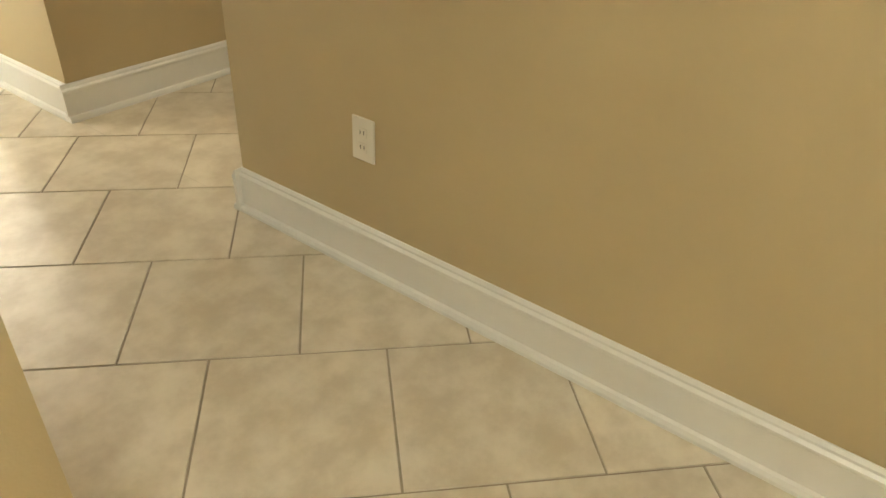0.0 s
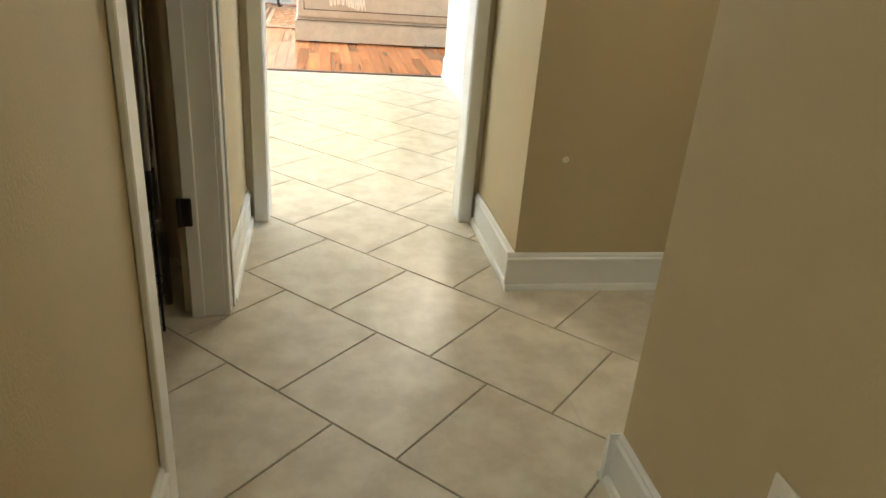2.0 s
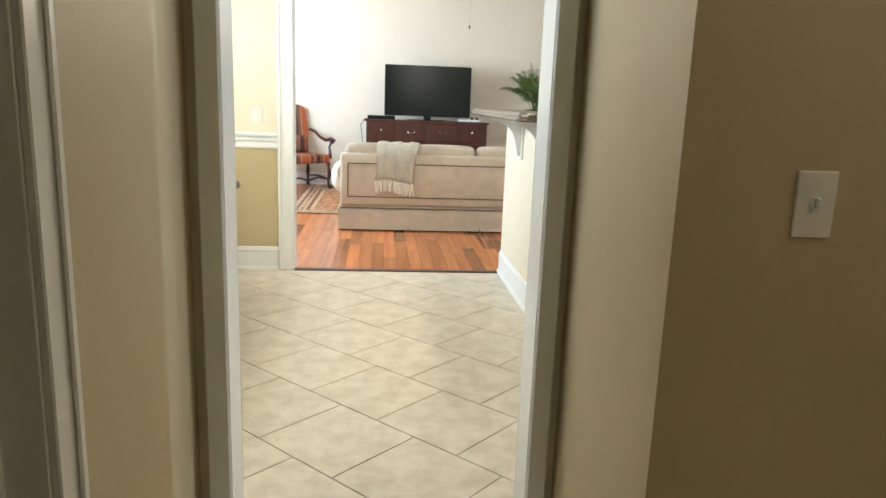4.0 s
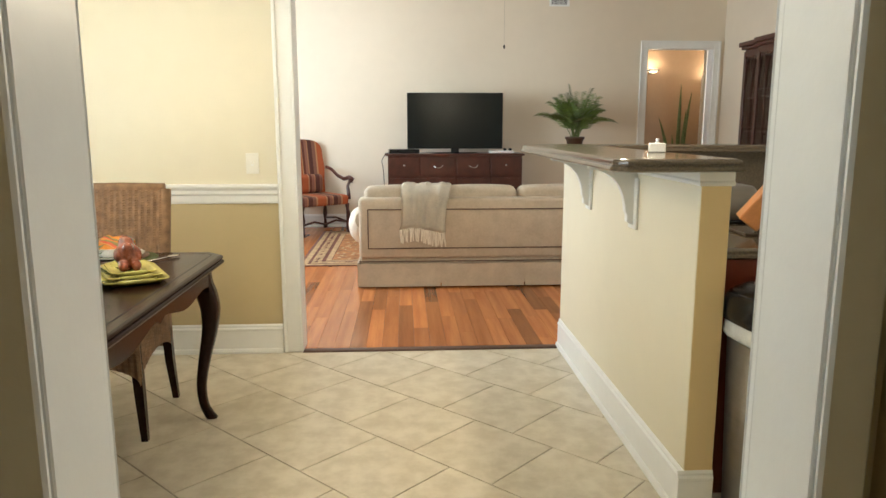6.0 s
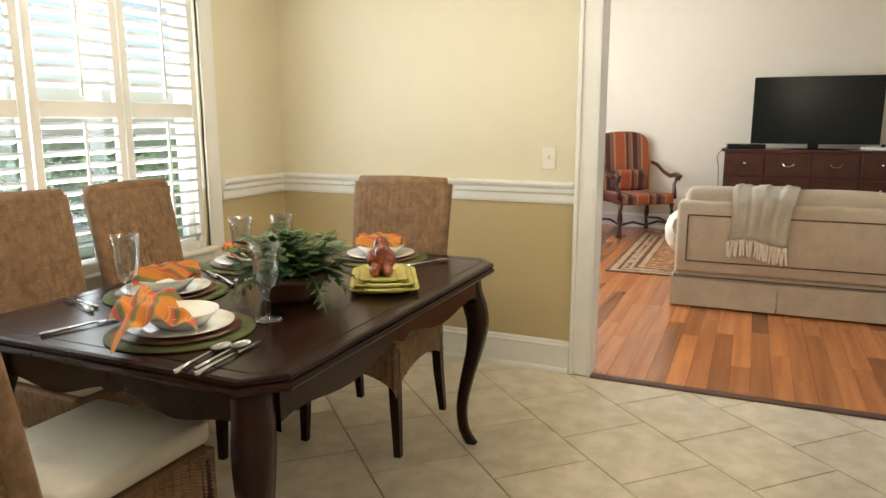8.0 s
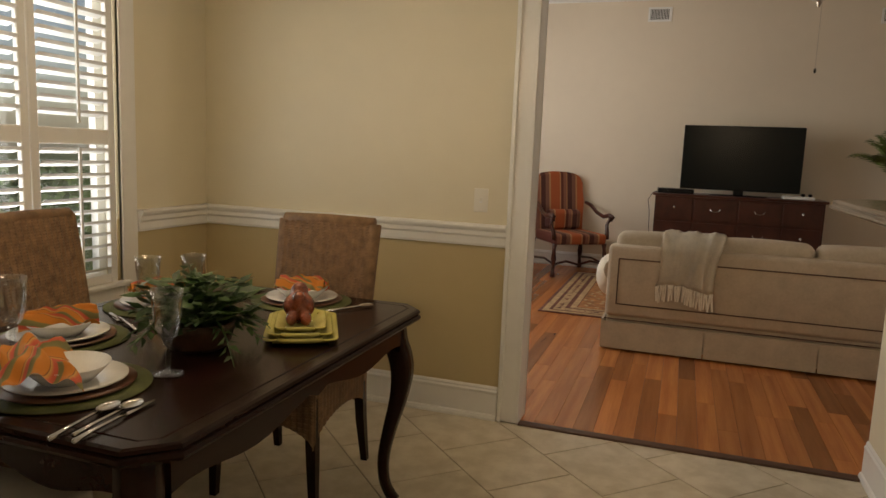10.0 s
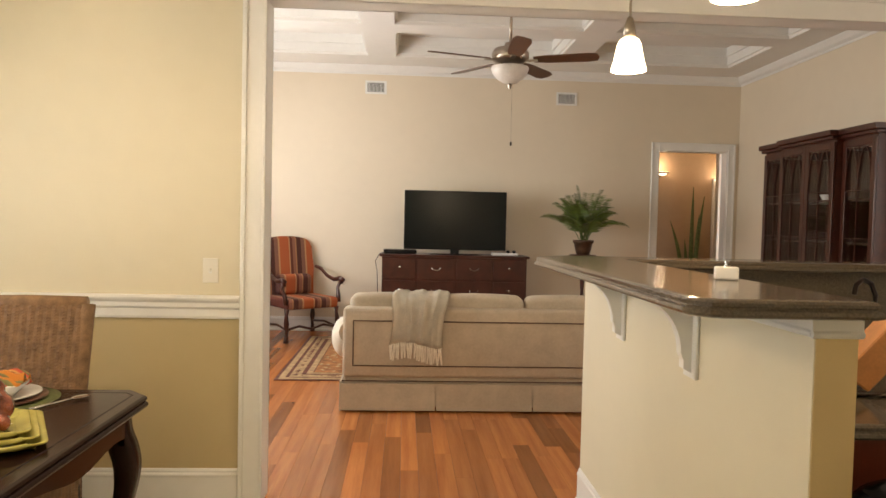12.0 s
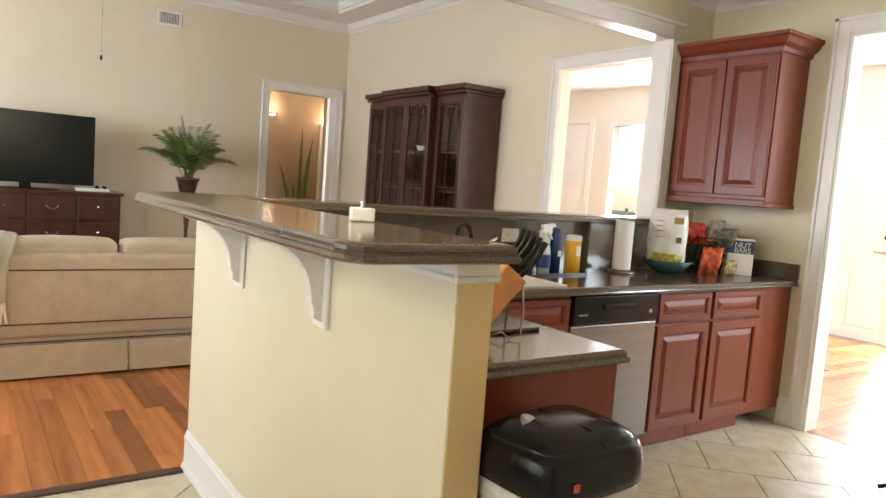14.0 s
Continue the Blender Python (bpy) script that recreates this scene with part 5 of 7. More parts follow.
def stripes(name):
    m = bpy.data.materials.new(name)
    m.use_nodes = True
    nt = m.node_tree
    b = nt.nodes["Principled BSDF"]
    tc, sx, fr, ramp = nt.nodes.new("ShaderNodeTexCoord"), nt.nodes.new("ShaderNodeSeparateXYZ"), nt.nodes.new("ShaderNodeMath"), nt.nodes.new("ShaderNodeValToRGB")
    mul = nt.nodes.new("ShaderNodeMath")
    mul.operation, mul.inputs[1].default_value = "MULTIPLY_ADD", 2.9
    mul.inputs[2].default_value = 10.35
    fr.operation = "FRACT"
    nt.links.new(tc.outputs["Object"], sx.inputs[0]), nt.links.new(sx.outputs["X"], mul.inputs[0]), nt.links.new(mul.outputs[0], fr.inputs[0]), nt.links.new(fr.outputs[0], ramp.inputs[0])
    ramp.color_ramp.interpolation = "CONSTANT"
    cols = [(0, (0.42, 0.105, 0.035)), (0.34, (0.48, 0.25, 0.12)), (0.38, (0.13, 0.035, 0.022)), (0.48, (0.26, 0.11, 0.07)), (0.58, (0.38, 0.18, 0.09)), (0.63, (0.09, 0.03, 0.022)), (0.80, (0.22, 0.10, 0.065)), (0.94, (0.48, 0.25, 0.12))]
    el = ramp.color_ramp.elements
    el[0].position, el[0].color = 0, (*cols[0][1], 1)
    el[1].position, el[1].color = cols[1][0], (*cols[1][1], 1)
    for p, c in cols[2:]:
        e = el.new(p)
        e.color = (*c, 1)
    nt.links.new(ramp.outputs[0], b.inputs["Base Color"])
    b.inputs["Roughness"].default_value = 0.9
    nb, bu = nt.nodes.new("ShaderNodeTexNoise"), nt.nodes.new("ShaderNodeBump")
    nb.inputs["Scale"].default_value, bu.inputs["Strength"].default_value = 350, 0.4
    nt.links.new(nb.outputs["Fac"], bu.inputs["Height"]), nt.links.new(bu.outputs[0], b.inputs["Normal"])
    return m


M_STRIPE = stripes("striped_fabric")


def armchair(at, rz, label):
    c = thing("armchair", at, rz, label=label, category="armchair", group="armchairs in the living room")
    pts = [(-0.30, 0.44), (0.30, 0.44), (0.315, 0.80), (0.31, 1.06), (0.24, 1.13), (0.10, 1.155), (-0.10, 1.155), (-0.24, 1.13), (-0.31, 1.06), (-0.315, 0.80)]
    bm = extrude_poly(pts, "y", 0.24, 0.33)
    bmesh.ops.bevel(bm, geom=bm.edges[:], offset=0.02, segments=2, affect="EDGES")
    for v in bm.verts:
        v.co.y += 0.16 * max(0, v.co.z - 0.5)
    part("backrest", bm, M_STRIPE, c, "striped rust and brown upholstered back")
    part("seat", boxes(((-0.32, -0.30, 0.36), (0.32, 0.26, 0.48)), bevel=0.035, seg=3), M_STRIPE, c, "striped upholstered seat")
    part("lumbar_pillow", boxes(((-0.22, 0.14, 0.485), (0.22, 0.25, 0.72)), bevel=0.05, seg=3), M_STRIPE, c)
    for s in (-1, 1):
        part("arm", tube([(s * 0.33, 0.27, 0.80), (s * 0.345, 0.16, 0.775), (s * 0.35, 0.02, 0.70), (s * 0.36, -0.12, 0.665), (s * 0.365, -0.24, 0.69), (s * 0.365, -0.31, 0.67), (s * 0.36, -0.30, 0.63)], [0.02, 0.022, 0.022, 0.024, 0.028, 0.028, 0.018], 8), M_DARKWOOD, c, smooth=True)
        part("arm_post", tube([(s * 0.362, -0.26, 0.66), (s * 0.35, -0.22, 0.58), (s * 0.335, -0.26, 0.50), (s * 0.33, -0.27, 0.42)], [0.02, 0.018, 0.024, 0.028], 8), M_DARKWOOD, c, smooth=True)
        for y, w in ((-0.26, -1), (0.30, 1)):
            part("leg", tube([(s * 0.31, y, 0.37), (s * 0.315, y, 0.30), (s * 0.32, y + w * 0.015, 0.20), (s * 0.31, y, 0.12), (s * 0.315, y, 0.06), (s * 0.33, y + w * 0.03, 0.0)], [0.03, 0.018, 0.030, 0.016, 0.022, 0.03], 8), M_DARKWOOD, c, smooth=True)
    pts = [(-0.30, -0.25, 0.14), (-0.15, -0.25, 0.17), (0, -0.25, 0.13), (0.15, -0.25, 0.17), (0.30, -0.25, 0.14)]
    part("stretcher", tube(pts, 0.014, 6), M_DARKWOOD, c, smooth=True)
    for s in (-1, 1):
        part("stretcher", tube([(s * 0.31, -0.25, 0.14), (s * 0.30, 0.0, 0.17), (s * 0.31, 0.28, 0.14)], 0.013, 6), M_DARKWOOD, c, smooth=True)
    return c


armchair((-0.52, 12.78, 0), 36, "armchair in rust and brown stripes with carved dark wood arms")
end_t = thing("side_table", (-1.35, 12.3, 0), label="dark wooden side table at the window end", category="side table")
part("tabletop", boxes(((-0.30, -0.30, 0.58), (0.30, 0.30, 0.61)), bevel=0.006), M_DARKWOOD, end_t)
for sx in (-1, 1):
    for sy in (-1, 1):
        part("leg", tube([(sx * 0.25, sy * 0.25, 0.58), (sx * 0.25, sy * 0.25, 0)], [0.025, 0.016], 6), M_DARKWOOD, end_t)

# ---- electronics on the sideboard ----
bx = thing("set_top_box", (0.60, 12.93, 0.984), 4, label="black set-top box on the sideboard", category="set-top box")
part("case", boxes(((-0.19, -0.11, 0), (0.19, 0.11, 0.05)), bevel=0.006), M_BLACK, bx)
part("display", boxes(((-0.06, -0.1115, 0.018), (0.02, -0.1098, 0.034))), M_SCREEN, bx)
bx = thing("game_console", (1.86, 12.93, 0.984), 0, label="flat white console box with two small controllers", category="game console")
part("case", boxes(((-0.17, -0.10, 0), (0.13, 0.10, 0.03)), bevel=0.006), M_TRIM, bx)
part("controller", boxes(((0.0, -0.06, 0.0305), (0.04, 0.0, 0.06)), bevel=0.01), M_BLACK, bx)
part("controller", boxes(((0.07, -0.06, 0.0305), (0.11, 0.0, 0.06)), bevel=0.01), M_BLACK, bx)
bx = thing("coiled_cable", (0.36, 12.93, 0.995), 0, label="loose black cable at the sideboard end", category="cable")
part("cord", tube([(0.10, -0.1, 0.0), (0.01, -0.12, -0.01), (-0.04, -0.1, -0.1), (-0.02, -0.05, -0.22), (-0.01, 0.0, -0.50)], 0.004, 5), M_BLACK, bx, smooth=True)

# ---- plants ----


def frond(bm, base, yaw, rise, length, droop, leaves, lw, rn, stem=None, slim=0.075, arch=0.0):
    pts = []
    for k in range(9):
        t = k / 8
        r = length * (t * math.cos(rise) + arch * droop * t * t)
        z = length * t * math.sin(rise) - droop * t * t * length
        pts.append(Vector((base[0] + r * math.cos(yaw), base[1] + r * math.sin(yaw), base[2] + z)))
    if stem is not None:
        tube(pts, [0.005 * (1 - 0.7 * k / 8) for k in range(9)], 4, stem)
    side = Vector((-math.sin(yaw), math.cos(yaw), 0))
    for k in range(leaves):
        t = 0.22 + 0.78 * k / leaves
        i = min(7, int(t * 8))
        f = t * 8 - i
        p = pts[i].lerp(pts[i + 1], f)
        d = (pts[i + 1] - pts[i]).normalized()
        for s in (-1, 1):
            ln = lw * (1 - abs(t - 0.5) * 0.9) * rn.uniform(0.85, 1.15)
            e = p + (side * s * 0.75 + d * 0.7 + Vector((0, 0, -0.45 if slim < 0.07 else -0.2))).normalized() * ln
            n = d.cross(side).normalized() * ln * 0.02
            w = d * ln * slim
            m = p.lerp(e, 0.45)
            v = [bm.verts.new(q) for q in (p, m + w + n, e, m - w - n)]
            bm.faces.new(v)


pt = thing("potted_palm", (2.74, 12.75, 0), label="green parlour palm in a brown pot on a tall stand", category="potted plant")
part("pot", lathe([(0, 1.02), (0.075, 1.02), (0.092, 1.08), (0.108, 1.155), (0.122, 1.16), (0.122, 1.19), (0.108, 1.19), (0.10, 1.15), (0, 1.14)], 20), M_POT, pt, "brown woven pot", smooth=True)
rn = random.Random(11)
bm, st = bmesh.new(), bmesh.new()
for k in range(34):
    yaw = k * 2.399
    up = rn.uniform(62, 89)
    frond(bm, (rn.uniform(-0.04, 0.04), rn.uniform(-0.04, 0.04), 1.15), yaw, radians(up), rn.uniform(0.68, 0.88), 0.12 + (89 - up) / 27 * 0.48, 17, 0.165, rn, st, 0.050, 0.26)
part("foliage", bm, M_PALM, pt, kind="stuff")
part("stalk_growth", st, M_PALM, pt, kind="stuff")
ps = thing("plant_stand", (2.74, 12.75, 0), label="tall dark wooden pedestal plant stand", category="plant stand")
part("top", lathe([(0, 1.0), (0.15, 1.0), (0.155, 1.01), (0.15, 1.02), (0, 1.02)], 24), M_DARKWOOD, ps)
part("column", lathe([(0.03, 1.0), (0.02, 0.9), (0.03, 0.75), (0.018, 0.6), (0.028, 0.4), (0.035, 0.25), (0, 0.25)], 12), M_DARKWOOD, ps, smooth=True)
for k in range(3):
    a = k * 2.094
    part("foot", tube([(0, 0, 0.28), (0.1 * math.cos(a), 0.1 * math.sin(a), 0.18), (0.18 * math.cos(a), 0.18 * math.sin(a), 0.02)], [0.02, 0.018, 0.015], 6), M_DARKWOOD, ps)
ot = thing("small_table", (2.62, 11.2, 0), label="small dark reddish wooden table behind the bar", category="side table")
part("tabletop", boxes(((-0.28, -0.22, 0.60), (0.28, 0.22, 0.66)), bevel=0.01), M_DARKWOOD, ot)
for sx in (-1, 1):
    for sy in (-1, 1):
        part("leg", tube([(sx * 0.22, sy * 0.17, 0.60), (sx * 0.22, sy * 0.17, 0)], [0.022, 0.015], 6), M_DARKWOOD, ot)

cp = thing("centerpiece_plant", (-0.585, 6.285, 0.761), label="leafy green centerpiece plant in a low brown bowl", category="potted plant")
part("bowl", lathe([(0, 0), (0.075, 0.0), (0.088, 0.012), (0.104, 0.055), (0.108, 0.078), (0.098, 0.078), (0.088, 0.05), (0, 0.04)], 24), M_POT, cp, "low brown bowl", smooth=True)
bm, st = bmesh.new(), bmesh.new()
for k in range(46):
    yaw = k * 2.399
    frond(bm, (rn.uniform(-0.05, 0.05), rn.uniform(-0.05, 0.05), 0.07), yaw, radians(rn.uniform(18, 82)), rn.uniform(0.14, 0.24), rn.uniform(0.2, 0.75), 6, 0.050, rn, st, 0.19)
for v in bm.verts:
    v.co += Vector((rn.uniform(-1, 1), rn.uniform(-1, 1), rn.uniform(-1, 1))) * 0.006
n0 = len(bm.faces)
for k in range(300):
    r, a = 0.17 * rn.random() ** 0.6, rn.uniform(0, 6.283)
    p = Vector((r * math.cos(a), r * math.sin(a), 0.08 + 0.15 * rn.random() * (1 - r * 2.2)))
    u = Vector((math.cos(a) + rn.uniform(-0.6, 0.6), math.sin(a) + rn.uniform(-0.6, 0.6), rn.uniform(-0.3, 0.6))).normalized() * 0.032
    w = u.cross(Vector((rn.uniform(-0.4, 0.4), rn.uniform(-0.4, 0.4), 1))).normalized() * 0.014
    bm.faces.new([bm.verts.new(q) for q in (p - u, p - u * 0.1 + w, p + u, p - u * 0.1 - w)])
part("foliage", bm, M_LEAF, cp, kind="stuff")
part("stalk_growth", st, M_LEAF, cp, kind="stuff")

# ---- place settings ----


def napkin_material():
    m = bpy.data.materials.new("striped_napkin")
    m.use_nodes = True
    nt = m.node_tree
    b = nt.nodes["Principled BSDF"]
    tc, sx, mul, fr, ramp = [nt.nodes.new(t) for t in ("ShaderNodeTexCoord", "ShaderNodeSeparateXYZ", "ShaderNodeMath", "ShaderNodeMath", "ShaderNodeValToRGB")]
    mul.operation, mul.inputs[1].default_value, mul.inputs[2].default_value = "MULTIPLY_ADD", 5.6, 5.1
    fr.operation = "FRACT"
    L = nt.links.new
    uv = nt.nodes.new("ShaderNodeUVMap")
    L(uv.outputs[0], sx.inputs[0]), L(sx.outputs["X"], mul.inputs[0]), L(mul.outputs[0], fr.inputs[0]), L(fr.outputs[0], ramp.inputs[0])
    cols = [(0, (0.58, 0.21, 0.03)), (0.34, (0.58, 0.21, 0.03)), (0.36, (0.16, 0.05, 0.02)), (0.39, (0.60, 0.34, 0.10)), (0.52, (0.55, 0.10, 0.05)), (0.66, (0.50, 0.09, 0.05)), (0.70, (0.16, 0.15, 0.05)), (0.90, (0.22, 0.20, 0.08)), (0.93, (0.58, 0.21, 0.03))]
    el = ramp.color_ramp.elements
    el[0].position, el[0].color = 0, (*cols[0][1], 1)
    el[1].position, el[1].color = 0.34, (*cols[1][1], 1)
    for p, c in cols[2:]:
        el.new(p).color = (*c, 1)
    L(ramp.outputs[0], b.inputs["Base Color"])
    b.inputs["Roughness"].default_value = 0.85
    return m


M_NAP = napkin_material()


def napkin(parent_at, rz, size, seed, label, spill=0.0):
    """A bunched cloth: a crumpled sheet gathered in the middle, with one end spilling over."""
    t = thing("napkin", parent_at, rz, label=label, category="napkin", group="cloth napkins on the table")
    bm = bmesh.new()
    uvl = bm.loops.layers.uv.new("UVMap")
    n = 30
    g = []
    for j in range(n + 1):
        row = []
        for i in range(n + 1):
            u, v = i / n * 2 - 1, j / n * 2 - 1
            pinch = 0.40 + 0.60 * min(1, abs(u + 0.1) * 1.5)
            x = u * size
            y = v * size * 0.62 * pinch
            z = 0.038 * (1 - v * v) * (1.25 - 0.55 * abs(u)) + 0.011 * math.sin(v * 9 + u * 3 + seed) * pinch + 0.020 * noise.noise(Vector((u * 2.5, v * 2.5, seed)))
            if spill:
                x += spill * 0.25 * v * v
                z -= max(0, -v - 0.1) * spill * 0.10 + max(0, u - 0.5) * spill * 0.05
            row.append(bm.verts.new((x, y, max(z, -0.045))))
        g.append(row)
    for j in range(n):
        for i in range(n):
            f = bm.faces.new((g[j][i], g[j][i + 1], g[j + 1][i + 1], g[j + 1][i]))
            f.smooth = True
            for lp, (a, b2) in zip(f.loops, ((i, j), (i + 1, j), (i + 1, j + 1), (i, j + 1))):
                lp[uvl].uv = (b2 / n * 0.7 + a / n * 0.35, a / n)
    part("cloth", bm, M_NAP, t, smooth=True)


def dish(name, r, z, h, at, label, material, cat="plate", grp="plates on the dining table"):
    prof = [(0, 0), (r * 0.6, 0), (r, h), (r, h + 0.003), (r * 0.62, 0.004), (0, 0.004)]
    ob = new(name, mesh_of(name, lathe(prof, 36), material, True))
    ob.location = (at[0], at[1], z)
    return tagged(ob, label, cat, grp)


def setting(x, y, seed, bowl=True, nap=(0, 0, 0), spill=0.0, size=0.12):
    z = 0.761
    dish("placemat", 0.185, z, 0.001, (x, y), "round woven green placemat on the dark table", M_CHARGER, "placemat", "placemats")
    dish("charger_plate", 0.150, z + 0.0055, 0.006, (x, y), "round brown charger plate on a green placemat", M_BROWNCH, "charger", "charger plates")
    dish("dinner_plate", 0.132, z + 0.0115, 0.012, (x, y), "white china dinner plate with a raised rim", M_WHITE)
    if bowl:
        dish("soup_bowl", 0.095, z + 0.0165, 0.038, (x, y), "white china bowl stacked on a plate", M_WHITE, "bowl", "bowls on the dining table")
    napkin((x + nap[0], y + nap[1], z + (0.050 if bowl else 0.040)), nap[2], size, seed, "bunched orange and green striped napkin" if not spill else "orange striped napkin spilling over the plate edge", spill)


setting(-0.63, 6.94, 1.0, nap=(0, 0, 10), size=0.092)
setting(-1.02, 6.64, 2.0, nap=(0, 0, 60), size=0.095)
setting(-0.97, 6.17, 3.0, nap=(0, 0, 50), size=0.10)
setting(-0.635, 5.885, 4.5, bowl=True, nap=(-0.06, -0.045, -40), spill=0.15, size=0.155)


def goblet(x, y):
    g = thing("water_goblet", (x, y, 0.761), label="clear cut-glass water goblet on the table", category="wine glass", group="goblets on the dining table")
    part("foot", lathe([(0, 0.0), (0.038, 0.0), (0.038, 0.003), (0.012, 0.007), (0.005, 0.014), (0, 0.014)], 24), M_GLASS, g, smooth=True)
    prof = [(0.0055, 0.0145)]
    for k in range(6):
        prof += [(0.0085, 0.022 + k * 0.009), (0.006, 0.0265 + k * 0.009)]
    prof += [(0.012, 0.082), (0, 0.082)]
    part("stem", lathe(prof, 16), M_GLASS, g, smooth=True)
    bm = lathe([(0.006, 0.083), (0.022, 0.098), (0.032, 0.122), (0.0345, 0.152), (0.036, 0.188), (0.039, 0.215), (0.0375, 0.215), (0.0345, 0.188), (0.0325, 0.160), (0.030, 0.127), (0.019, 0.102), (0, 0.092)], 36)
    for v in bm.verts:
        a = math.atan2(v.co.y, v.co.x)
        k = 1 + 0.035 * math.sin(a * 12 + v.co.z * 55) * (1 if v.co.z < 0.20 else 0)
        v.co.x, v.co.y = v.co.x * k, v.co.y * k
    part("bowl", bm, M_GLASS, g, smooth=True)


for p in ((-0.492, 6.055), (-0.93, 5.99), (-0.875, 6.42), (-0.79, 6.53)):
    goblet(*p)


def cutlery(kind, x, y, rz):
    c = thing(kind, (x, y, 0.7615), rz, label="polished stainless steel %s on the table" % kind, category=kind, group="cutlery on the dining table")
    part("handle", tube([(-0.10, 0, 0.004), (-0.05, 0, 0.006), (0.02, 0, 0.007), (0.045, 0, 0.005)], [0.006, 0.0045, 0.003, 0.003], 6), M_CHROME, c, smooth=True)
    if kind == "spoon":
        bm = bmesh.new()
        bmesh.ops.create_uvsphere(bm, u_segments=14, v_segments=8, radius=0.02)
        for v in bm.verts:
            v.co = Vector((v.co.x * 1.6 + 0.072, v.co.y, abs(v.co.z) * -0.25 + 0.008 if v.co.z < 0 else 0.0082 - v.co.z * 0.18))
        part("bowl", bm, M_CHROME, c, smooth=True)
    elif kind == "knife":
        part("blade", extrude_poly([(0.04, -0.005), (0.13, -0.004), (0.14, 0.002), (0.12, 0.008), (0.04, 0.006)], "z", 0.003, 0.0048), M_CHROME, c)
    else:
        part("tines", boxes(((0.045, -0.012, 0.003), (0.065, 0.012, 0.005)), *[((0.065, -0.012 + k * 0.0072, 0.003), (0.105, -0.0096 + k * 0.0072, 0.0048)) for k in range(4)]), M_CHROME, c)


for k, x, y, r in (("spoon", -0.40, 5.77, 96), ("knife", -0.375, 5.75, 94), ("spoon", -0.432, 5.74, 98), ("fork", -0.90, 5.80, 75), ("fork", -1.09, 5.95, 160), ("knife", -1.12, 5.98, 165), ("spoon", -0.415, 6.91, 62), ("fork", -0.93, 6.38, 150), ("knife", -0.96, 6.40, 150), ("fork", -0.86, 6.95, 100)):
    cutlery(k, x, y, r)


def tray_stack():
    """Three nested trays, each with a sunken floor, a broad flared rim and two loop handles."""
    for k, (s, dz) in enumerate(((1.0, 0.0), (0.84, 0.013), (0.66, 0.026))):
        t = thing("serving_tray", (-0.410 + 0.004 * k, 6.565 - k * 0.010, 0.7615 + dz), 29, label="lime green ceramic rectangular tray with end handles", category="serving tray", group="stacked lime trays")
        a, b = 0.165 * s, 0.098 * s
        bm = bmesh.new()
        rings = []
        for o, z in ((-0.022, 0.0), (-0.020, 0.004), (0.0, 0.014), (0.010, 0.015), (0.012, 0.019), (0.008, 0.021), (-0.004, 0.018), (-0.020, 0.008), (-0.026, 0.006)):
            ring = []
            for sx, sy in ((1, 1), (-1, 1), (-1, -1), (1, -1)):
                for q in range(5):
                    an = math.atan2(sy, sx) - math.pi / 4 + q * math.pi / 8
                    ring.append(bm.verts.new((sx * (b - 0.016) + (0.016 + o) * math.cos(an), sy * (a - 0.016) + (0.016 + o) * math.sin(an), z)))
            rings.append(ring)
        n = len(rings[0])
        for p, r in zip(rings, rings[1:]):
            for i in range(n):
                bm.faces.new((p[i], p[(i + 1) % n], r[(i + 1) % n], r[i]))
        bm.faces.new(rings[0][::-1]), bm.faces.new(rings[-1])
        part("dish", bm, M_YELLOWGREEN, t, smooth=True)
        for sg in (-1, 1):
            part("handle", tube([(-b * 0.62, sg * (a + 0.004), 0.017), (-b * 0.45, sg * (a + 0.026), 0.021), (-b * 0.2, sg * (a + 0.032), 0.022), (b * 0.2, sg * (a + 0.032), 0.022), (b * 0.45, sg * (a + 0.026), 0.021), (b * 0.62, sg * (a + 0.004), 0.017)], 0.0065, 8), M_YELLOWGREEN, t, smooth=True)


tray_stack()
tk = thing("ceramic_turkey", (-0.398, 6.525, 0.793), 29, label="reddish-brown glazed turkey figurine on the lime trays", category="figurine")
bm = bmesh.new()
for cx, cy, cz, rx, ry, rz, sub in ((0, 0.012, 0.055, 0.040, 0.052, 0.055, 4), (0, 0.024, 0.100, 0.027, 0.028, 0.030, 3), (0.031, 0.0, 0.060, 0.017, 0.034, 0.030, 3), (-0.031, 0.0, 0.060, 0.017, 0.034, 0.030, 3), (0.021, -0.034, 0.026, 0.018, 0.030, 0.022, 3), (-0.021, -0.034, 0.026, 0.018, 0.030, 0.022, 3), (0, -0.018, 0.082, 0.020, 0.022, 0.026, 3)):
    b2 = bmesh.new()
    bmesh.ops.create_icosphere(b2, subdivisions=sub, radius=1)
    for v in b2.verts:
        k = 1 + 0.07 * noise.noise(v.co * 2.5 + Vector((cx * 90, cy * 90, cz * 90)))
        v.co = Vector((cx + v.co.x * rx * k, cy + v.co.y * ry * k, max(0, cz + v.co.z * rz * k)))
    join(bm, b2)
tm = mesh_of("ceramic_turkey", bm, mat("glazed_brown", (0.26, 0.065, 0.030), 0.25, vary=0.25, scale=40, coat=0.4), True)
tk.empty_display_size = 0.01
ob = new("figurine_body", tm)
ob.parent = tk
blend = ob.modifiers.new("blend", "REMESH")
blend.mode, blend.voxel_size, blend.use_smooth_shade = "VOXEL", 0.004, True
soften = ob.modifiers.new("soften", "SMOOTH")
soften.iterations, soften.factor = 5, 0.5

# ---- trash can ----


